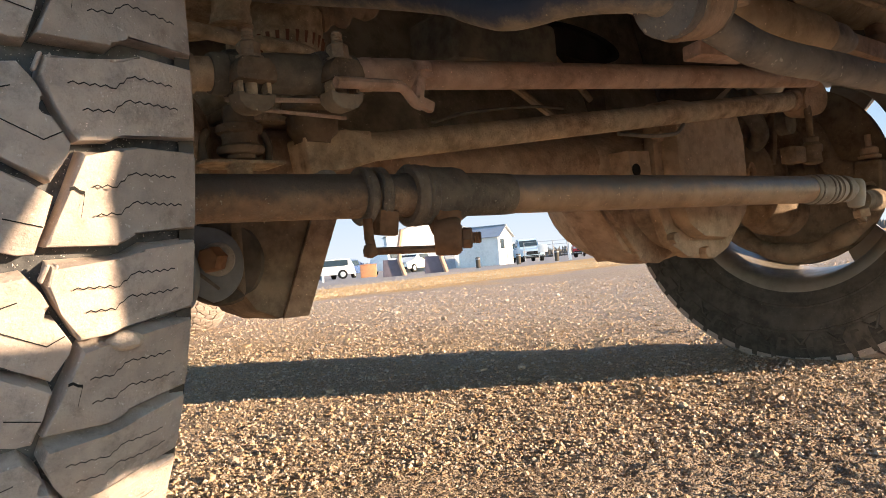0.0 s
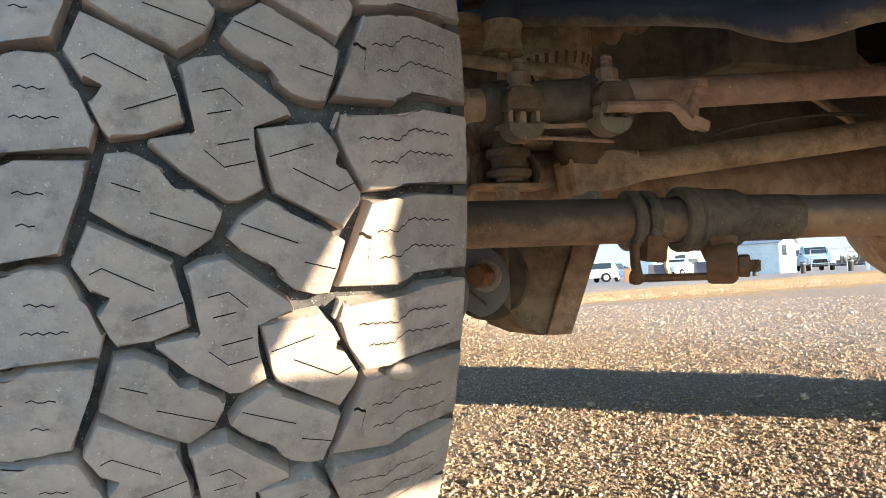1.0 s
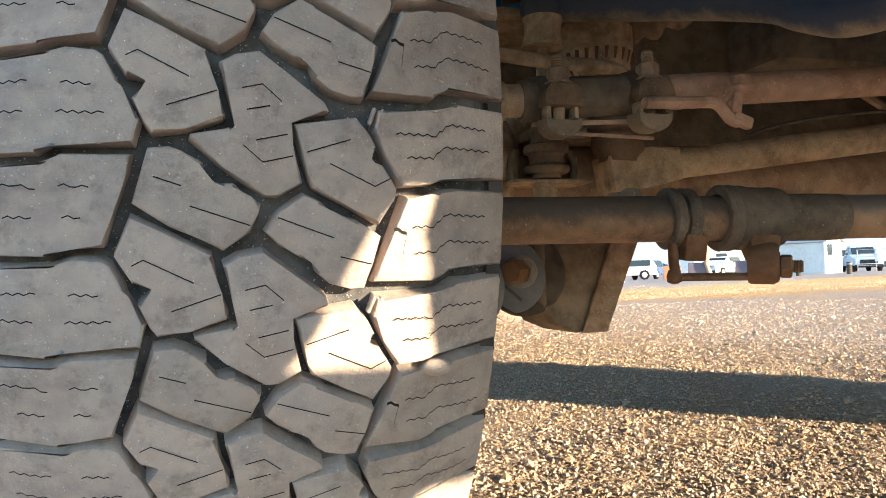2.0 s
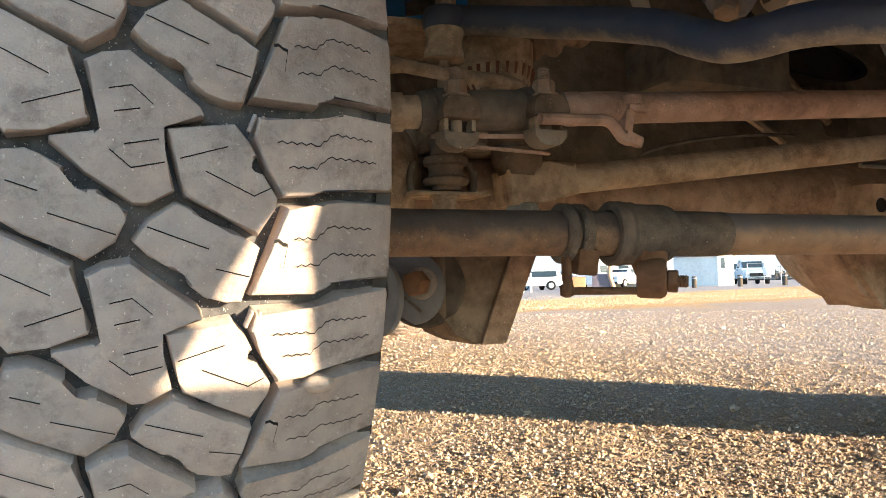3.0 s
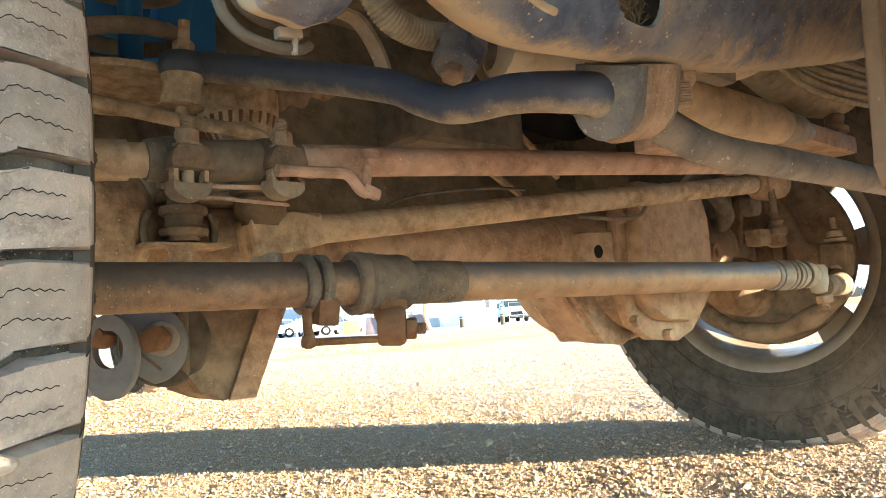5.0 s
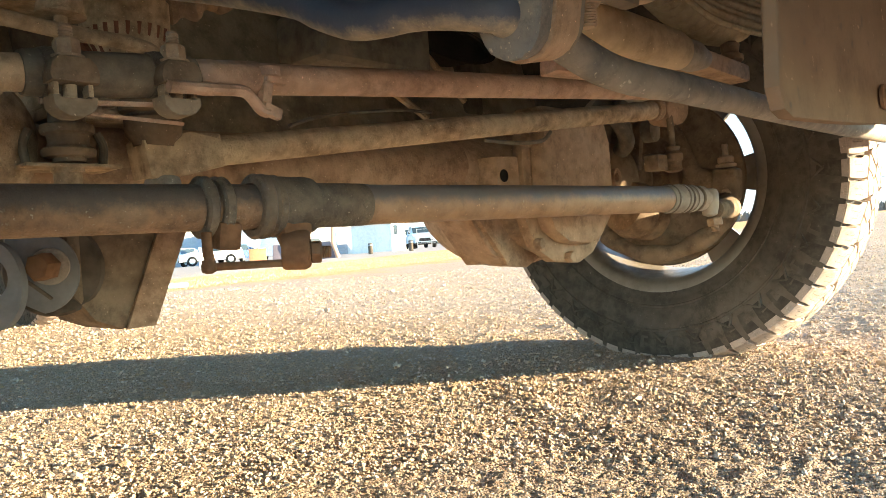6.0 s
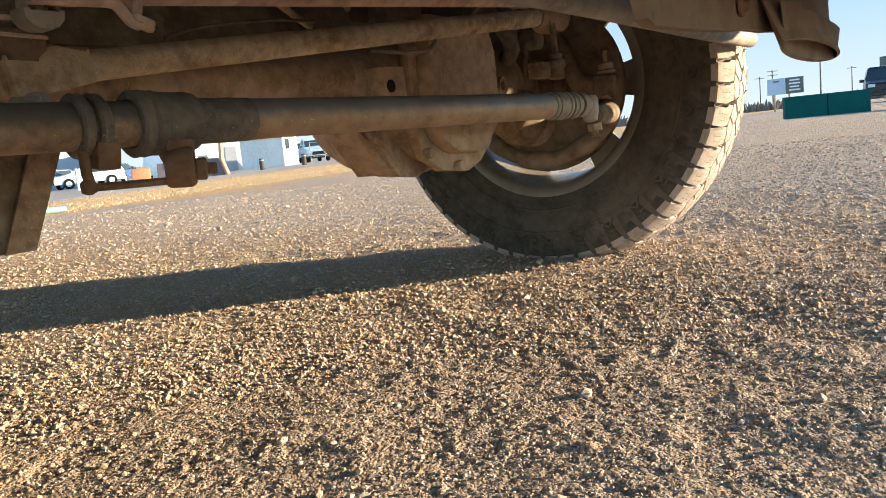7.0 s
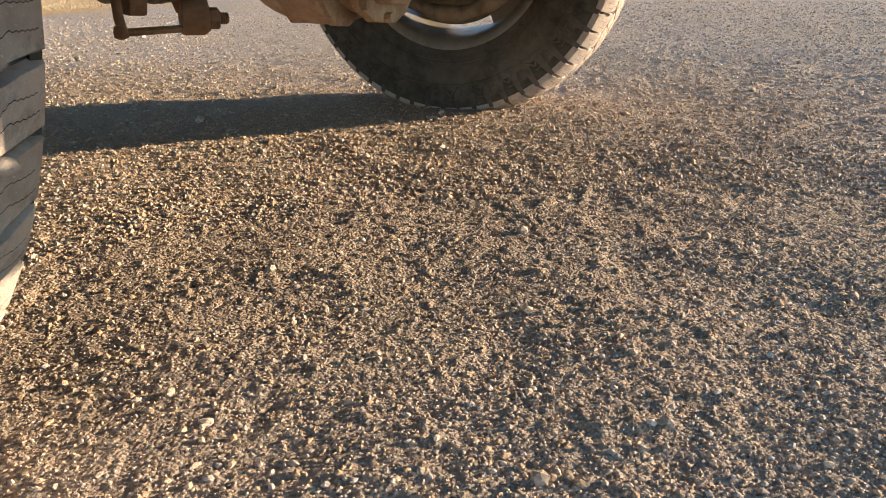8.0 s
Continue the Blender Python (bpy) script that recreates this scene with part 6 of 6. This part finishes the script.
def car(name, x, y, rz, paint, label, category, length=4.8, high=1.75, pickup=False):
    t = thing(name, x, y, gz(x, y), label, category, "parked vehicles", rz)
    W = WORLD_OF[t]
    L2, w = length / 2, 0.92
    if pickup:
        side = [(-L2, 0.55), (-L2, 0.98), (-L2 + 1.9, 1.0), (-L2 + 2.0, high), (-L2 + 3.2, high), (-L2 + 3.75, 1.12), (L2 - 0.1, 1.02), (L2, 0.85), (L2, 0.45), (-L2, 0.42)]
    else:
        side = [(-L2, 0.5), (-L2 + 0.05, 1.0), (-L2 + 0.35, high * 0.97), (-L2 + 1.2, high), (L2 - 2.0, high * 0.98), (L2 - 1.25, 1.08), (L2 - 0.1, 0.95), (L2, 0.75), (L2, 0.35), (-L2, 0.35)]
    bm = bmesh.new()
    prism(bm, side, 2 * w, W @ pose(0, 0, 0, 90, 0, 0), 0.08)
    back = W.inverted()
    for v in bm.verts:
        q = back @ v.co
        if q.z > 1.0:
            q.y *= 1 - 0.22 * (q.z - 1.0) / (high - 1.0)
            v.co = W @ q
    body = part("body", bm, paint, t)
    g0 = (-L2 + 2.15) if pickup else (-L2 + 0.5)
    g1 = (-L2 + 3.15) if pickup else (L2 - 2.05)
    for s in (-1, 1):
        bm = bmesh.new()
        box(bm, (g1 - g0, 0.01, high * 0.3), W @ Matrix.Translation(((g0 + g1) / 2, s * (w * (1 - 0.22 * (high * 0.8 - 1) / (high - 1)) + 0.01), high * 0.8)) @ pose(0, 0, 0, s * math.degrees(math.atan(0.22 * w / (high - 1.0))), 0, 0), 0.004, 1)
        part("side_window", bm, M_GLASS, body)
    bm = bmesh.new()
    xw = (-L2 + 3.49) if pickup else (L2 - 1.60)
    box(bm, (0.02, 2 * w - 0.4, high * 0.33), W @ Matrix.Translation((xw + 0.03, 0, high * 0.79)) @ pose(0, 0, 0, 0, -40, 0), 0.005, 1)
    part("windscreen", bm, M_GLASS, body)
    bm = bmesh.new()
    box(bm, (0.05, 1.1, 0.28), W @ Matrix.Translation((L2 + 0.005, 0, 0.72)), 0.02, 1)
    box(bm, (0.08, 1.75, 0.2), W @ Matrix.Translation((L2 + 0.01, 0, 0.42)), 0.03, 1)
    part("grille", bm, M_BLACK, body)
    for s in (-1, 1):
        bm = bmesh.new()
        box(bm, (0.06, 0.3, 0.16), W @ Matrix.Translation((L2 + 0.004, s * 0.68, 0.82)), 0.02, 1)
        part("headlight", bm, M_SILVER, body)
        bm = bmesh.new()
        box(bm, (0.1, 0.2, 0.15), W @ Matrix.Translation((xw - 0.35, s * (w + 0.12), 1.12)), 0.03, 1)
        part("mirror", bm, paint, body)
        for fx in (-L2 + 0.95, L2 - 0.95):
            bm = bmesh.new()
            lathe(bm, [(0.2, -0.12), (0.35, -0.12), (0.37, -0.08), (0.37, 0.08), (0.35, 0.12), (0.2, 0.12)], W @ Matrix.Translation((fx, s * (w - 0.08), 0.37)) @ pose(0, 0, 0, 90, 0, 0), 24)
            wh = part("wheel", bm, M_TYREBLACK, t)
            bm = bmesh.new()
            lathe(bm, [(0.05, -0.02), (0.19, -0.02), (0.21, 0.0), (0.19, 0.02)], W @ Matrix.Translation((fx, s * (w + 0.045), 0.37)) @ pose(0, 0, 0, 90, 0, 0), 20)
            part("rim", bm, M_SILVER, wh)
    return t


def shed(x, y, rz, sx, sy, h, ridge, label, open_side=False, mat=None):
    t = thing("shed", x, y, gz(x, y), label, "building", "", rz)
    W = WORLD_OF[t]
    bm = bmesh.new()
    prism(bm, [(-sx / 2, 0), (sx / 2, 0), (sx / 2, h), (0, h + ridge), (-sx / 2, h)], sy, W @ pose(0, 0, 0, 90, 0, 0))
    part("wall", bm, mat or M_OFFWHITE, t)
    for s in (-1, 1):
        bm = bmesh.new()
        a = math.atan2(ridge, sx / 2)
        box(bm, (math.hypot(sx / 2, ridge) + 0.3, sy + 0.4, 0.06), W @ Matrix.Translation((s * sx / 4, 0, h + ridge / 2 + 0.05)) @ Matrix.Rotation(s * a, 4, "Y"), 0.01, 1)
        part("roof", bm, M_GREYROOF, t)
    bm = bmesh.new()
    box(bm, (0.9, 0.05, 2.0), W @ Matrix.Translation((sx * 0.2, -sy / 2 - 0.02, 1.0)), 0.01, 1)
    part("door", bm, M_GREYROOF, t)
    bm = bmesh.new()
    box(bm, (0.8, 0.05, 0.7), W @ Matrix.Translation((-sx * 0.22, -sy / 2 - 0.02, 1.5)), 0.01, 1)
    part("window", bm, M_GLASS, t)
    return t


def far(az, d):
    """A place on the ground at a bearing (degrees from +y towards +x) and distance from the truck's front wheel."""
    a = radians(az)
    return 0.02 + d * math.sin(a), -0.8 + d * math.cos(a)


# ---- parked vehicles and buildings across the lot
x, y = far(42.6, 54)
shed(x, y, 28, 3.2, 3.0, 2.0, 0.75, "small white gabled shed at the edge of the lot")
x, y = far(38.2, 66)
shed(x, y, -32, 7.5, 5.0, 3.2, 1.2, "long white building behind the parked cars")
x, y = far(26.0, 70)
shed(x, y, 20, 9.0, 5.0, 3.0, 1.2, "low pale building far across the lot", mat=M_GREYROOF)
x, y = far(44.1, 66)
car("pickup_truck", x, y, -115, M_SILVER, "dark silver pickup parked on the lot", "truck", 5.4, 1.85, True)
x, y = far(45.7, 62)
car("pickup_truck", x, y, -125, M_PALEBLUE, "pale blue pickup parked across the lot", "truck", 5.4, 1.9, True)
x, y = far(50.4, 64)
car("pickup_truck", x, y, -150, M_RED, "bright red pickup parked beyond the fence", "truck", 5.4, 1.8, True)
x, y = far(32.0, 62)
car("car", x, y, 40, plain("blue_car_paint", (0.06, 0.1, 0.22), 0.3), "dark blue car parked in a row", "car", 4.6, 1.5)
x, y = far(30.2, 60)
car("car", x, y, 150, M_WHITE, "white car parked in a row", "car", 4.7, 1.6)
x, y = far(35.3, 64)
car("car", x, y, 30, M_WHITE, "white van-like car parked in a row", "car", 5.0, 2.0)
x, y = far(28.3, 63)
car("car", x, y, 30, M_SILVER, "silver car parked in a row", "car", 4.7, 1.5)
x, y = far(37.0, 63)
car("car", x, y, 200, M_WHITE, "white car parked near the long building", "car", 4.7, 1.6)


def post(az, d, h, r, mat, label, name="post"):
    x, y = far(az, d)
    t = thing(name, x, y, gz(x, y), label, "post", "posts along the grass")
    bm = bmesh.new()
    lathe(bm, [(r, -0.05), (r, h * 0.96), (r * 0.8, h)], WORLD_OF[t], 14)
    part("shaft", bm, mat, t)
    bm = bmesh.new()
    lathe(bm, [(r * 1.02, h * 0.78), (r * 1.12, h * 0.80), (r * 1.12, h * 0.86), (r * 1.02, h * 0.88)], WORLD_OF[t], 14)
    part("band", bm, M_GREYROOF, t)


for a in (41.9, 45.0, 47.9, 51.0, 54.4):
    post(a, 36, 0.52, 0.11, M_POST, "short dark timber post beside the dry grass")
post(48.9, 36, 1.7, 0.07, M_WHITE, "tall white steel post beside the dry grass")
post(29.4, 34, 0.9, 0.05, M_WHITE, "thin white fence post")
post(30.0, 34, 0.9, 0.05, M_WHITE, "thin white fence post")
post(52.6, 37, 0.6, 0.06, M_WHITE, "short white post beside the dry grass")

for a, lean in ((35.3, 0.12), (38.5, 0.12)):
    x, y = far(a, 31)
    t = thing("barrier", x, y, gz(x, y), "mauve steel barrier with a leaning tan plank", "barrier", "barriers", -a)
    bm = bmesh.new()
    prism(bm, [(-0.4, 0), (0.4, 0), (0.22, 0.7), (-0.36, 0.7)], 0.5, WORLD_OF[t] @ pose(0, 0, 0, 90, 0, 0), 0.02)
    part("body", bm, M_PURPLE, t)
    bm = bmesh.new()
    tube(bm, [WORLD_OF[t] @ Vector(v) for v in ((0.5, -0.3, 0.0), (0.32, -0.3, 0.62), (0.36, -0.3, 1.25), (0.5, -0.3, 1.9))], 0.09, 8)
    part("plank", bm, M_TAN, t, "tan plank")
x, y = far(33.5, 44)
t = thing("crate", x, y, gz(x, y), "faded orange plastic crate on the lot", "crate", "", -33)
bm = bmesh.new()
box(bm, (0.95, 0.8, 0.75), WORLD_OF[t] @ Matrix.Translation((0, 0, 0.375)), 0.04)
part("tub", bm, M_ORANGE, t)
bm = bmesh.new()
box(bm, (1.0, 0.85, 0.06), WORLD_OF[t] @ Matrix.Translation((0, 0, 0.74)), 0.02)
part("rim", bm, M_ORANGE, t)
x, y = far(27.4, 7.6)
t = thing("pipe", x, y, gz(x, y), "short pale teal pipe lying on the dry grass", "pipe", "", -20)
bm = bmesh.new()
lathe(bm, [(0.02, -0.15), (0.028, -0.15), (0.028, 0.15), (0.02, 0.15)], WORLD_OF[t] @ Matrix.Translation((0, 0, 0.028)) @ pose(0, 0, 0, 0, 90, 0), 20, closed=True)
part("tube", bm, M_CYAN, t)
x, y = far(47.1, 58)
t = thing("fence", x, y, gz(x, y), "grey wire fence panel with a white board", "fence", "", -47)
for k in range(7):
    bm = bmesh.new()
    tube(bm, [WORLD_OF[t] @ Vector((k * 1.1 - 1.6, 0, 0)), WORLD_OF[t] @ Vector((k * 1.1 - 1.6, 0, 1.5))], 0.03, 8)
    part("post", bm, M_GREYROOF, t)
for z in (0.4, 0.8, 1.2, 1.48):
    bm = bmesh.new()
    tube(bm, [WORLD_OF[t] @ Vector((-1.6, 0, z)), WORLD_OF[t] @ Vector((5.0, 0, z))], 0.018, 6)
    part("wire", bm, M_GREYROOF, t)
bm = bmesh.new()
box(bm, (0.75, 0.04, 0.6), WORLD_OF[t] @ Matrix.Translation((-0.2, -0.06, 0.95)), 0.01)
part("board", bm, M_WHITE, t)

# ---- right-hand side: low green barriers, black car, sign boards, poles
for a0, d0, a1, d1, h in ((79.9, 18.5, 85.0, 19.0, 0.48), (86.7, 19.2, 95.0, 19.0, 0.48)):
    p0, p1 = Vector(far(a0, d0)), Vector(far(a1, d1))
    c, d = (p0 + p1) / 2, p1 - p0
    t = thing("green_barrier", c.x, c.y, gz(c.x, c.y), "low teal green barrier along the yard", "barrier", "green barriers", math.degrees(math.atan2(d.y, d.x)))
    n = max(2, int(d.length / 2.4))
    for k in range(n):
        bm = bmesh.new()
        w = d.length / n
        prism(bm, [(-0.13, 0), (0.13, 0), (0.11, h), (-0.11, h)], w - 0.012, WORLD_OF[t] @ Matrix.Translation(((k + 0.5) * w - d.length / 2, 0, 0)) @ pose(0, 0, 0, 90, 0, 90), 0.02)
        part("panel", bm, M_GREEN, t)
x, y = far(85.9, 44)
car("car", x, y, 187, M_BLACK, "black off-road car parked behind the green barrier", "car", 4.7, 1.78)
x, y = far(90.4, 46)
car("car", x, y, 215, plain("dark_blue_car", (0.03, 0.05, 0.09), 0.3), "dark blue car behind the green barrier", "car", 4.6, 1.6)


def sign(az, d, w, h, z, mats, label, turn, bars=()):
    x, y = far(az, d)
    t = thing("sign_board", x, y, gz(x, y), label, "sign", "", turn)
    W = WORLD_OF[t]
    n = len(mats)
    for k, m in enumerate(mats):
        bm = bmesh.new()
        box(bm, (w / n - 0.01, 0.06, h), W @ Matrix.Translation(((k + 0.5) * w / n - w / 2, 0, z + h / 2)), 0.01, 1)
        panel = part("panel", bm, m, t)
        for j, bw in enumerate(bars[k] if k < len(bars) else ()):
            bm = bmesh.new()
            box(bm, (bw * w / n, 0.012, h * 0.09), W @ Matrix.Translation(((k + 0.5) * w / n - w / 2, -0.037, z + h * (0.82 - 0.2 * j))), 0.002, 1)
            part("bar", bm, M_WHITE if k else M_SIGNGREY, panel)
    for s in (-0.3, 0.1):
        bm = bmesh.new()
        box(bm, (0.1, 0.1, z + 0.1), W @ Matrix.Translation((s * w, 0.06, z / 2)), 0.01, 1)
        part("leg", bm, M_TAN, t)


sign(80.0, 50, 2.0, 0.95, 1.0, (M_SIGNBLUE, M_SIGNGREY), "wide sign board, pale blue half and dark grey half", -80, ((0.35,), (0.55, 0.6, 0.5, 0.62)))
sign(86.3, 72, 1.8, 0.75, 2.7, (M_SIGNGREY,), "dark billboard on posts far behind the car", -86, ((0.8,),))


def utility_pole(az, d, h, arms):
    x, y = far(az, d)
    t = thing("utility_pole", x, y, gz(x, y), "weathered wooden utility pole far away", "pole", "utility poles", -az)
    bm = bmesh.new()
    tube(bm, [WORLD_OF[t] @ Vector((0, 0, 0)), WORLD_OF[t] @ Vector((0, 0, h))], [0.17, 0.11], 10)
    part("shaft", bm, M_POLE, t)
    for k in range(arms):
        bm = bmesh.new()
        box(bm, (2.2, 0.12, 0.14), WORLD_OF[t] @ Matrix.Translation((0, 0, h - 0.4 - 0.9 * k)), 0.01, 1)
        part("crossarm", bm, M_POLE, t)


for a, d, h, k in ((82.15, 150, 7.6, 0), (79.2, 190, 9.0, 2), (78.4, 210, 8.5, 1), (84.0, 230, 9.0, 1), (77.2, 260, 9.0, 1), (88.5, 200, 8.5, 2)):
    utility_pole(a, d, h, k)


# ---- grass blades, far brush
def blades(name, label, category, count, place_of, h0, h1, w, mat, seed):
    rs = np.random.RandomState(seed)
    x, y = place_of(rs, count)
    z = ground_z(x, y)
    h = rs.uniform(h0, h1, count)
    a = rs.uniform(0, 6.283, count)
    lean = rs.uniform(-0.6, 0.6, (2, count)) * h
    co = np.zeros((count, 3, 3))
    co[:, 0] = np.stack([x - w * np.cos(a), y - w * np.sin(a), z - 0.004], -1)
    co[:, 1] = np.stack([x + w * np.cos(a), y + w * np.sin(a), z - 0.004], -1)
    co[:, 2] = np.stack([x + lean[0], y + lean[1], z + h], -1)
    me = raw_mesh(name, co.reshape(-1, 3), np.arange(count * 3).reshape(-1, 3), False)
    me.materials.append(mat)
    return tagged(place(name, me), label, category, kind="stuff")


def on_strip(rs, n):
    x = rs.uniform(0.5, 16.0, n)
    y = 5.2 + 0.12 * x + np.abs(rs.normal(0, 1, n)) * (2.0 + 0.2 * x)
    return x, y


def on_horizon(rs, n):
    a, d = np.radians(rs.uniform(20, 100, n)), rs.uniform(130, 260, n)
    return d * np.sin(a), d * np.cos(a)


M_GRASS = material("dry_tan_grass", (0.50, 0.375, 0.235), 0.9, 0, (0.42, 0.305, 0.18), (0.6, 0.475, 0.31), 3, 0, island=0.15)
blades("dry_grass", "short dry tan grass in a strip by the yard", "grass", 30000, on_strip, 0.005, 0.022, 0.004, M_GRASS, 11)
blades("far_brush", "bare brown trees and brush along the horizon", "trees", 16000, on_horizon, 0.5, 2.0, 0.45, M_FARTREE, 12)

# ---- pale haze of sky low over the horizon, far behind everything
bm = bmesh.new()
ring = [(1500 * math.sin(radians(a)), 1500 * math.cos(radians(a))) for a in range(-50, 111, 4)]
low = [bm.verts.new((x, y, -20)) for x, y in ring]
high = [bm.verts.new((x * 1.02, y * 1.02, 330)) for x, y in ring]
for i in range(len(ring) - 1):
    bm.faces.new((low[i], low[i + 1], high[i + 1], high[i]))
haze = bpy.data.materials.new("horizon_haze")
haze.use_nodes = True
hn, hl = haze.node_tree.nodes, haze.node_tree.links
hn.remove(hn["Principled BSDF"])
glow = hn.new("ShaderNodeEmission")
tc = hn.new("ShaderNodeTexCoord")
sp = hn.new("ShaderNodeSeparateXYZ")
hr = hn.new("ShaderNodeMapRange")
hr.inputs[1].default_value, hr.inputs[2].default_value = 0.0, 200.0
hm = hn.new("ShaderNodeMix")
hm.data_type = "RGBA"
hm.inputs[6].default_value, hm.inputs[7].default_value = (0.138, 0.150, 0.158, 1), (0.085, 0.120, 0.155, 1)
hl.new(tc.outputs["Object"], sp.inputs[0])
hl.new(sp.outputs[2], hr.inputs[0])
hl.new(hr.outputs[0], hm.inputs[0])
hl.new(hm.outputs[2], glow.inputs[0])
hl.new(glow.outputs[0], hn["Material Output"].inputs[0])
tagged(part("backdrop", bm, haze), "pale hazy sky low over the horizon", "sky", kind="structure")
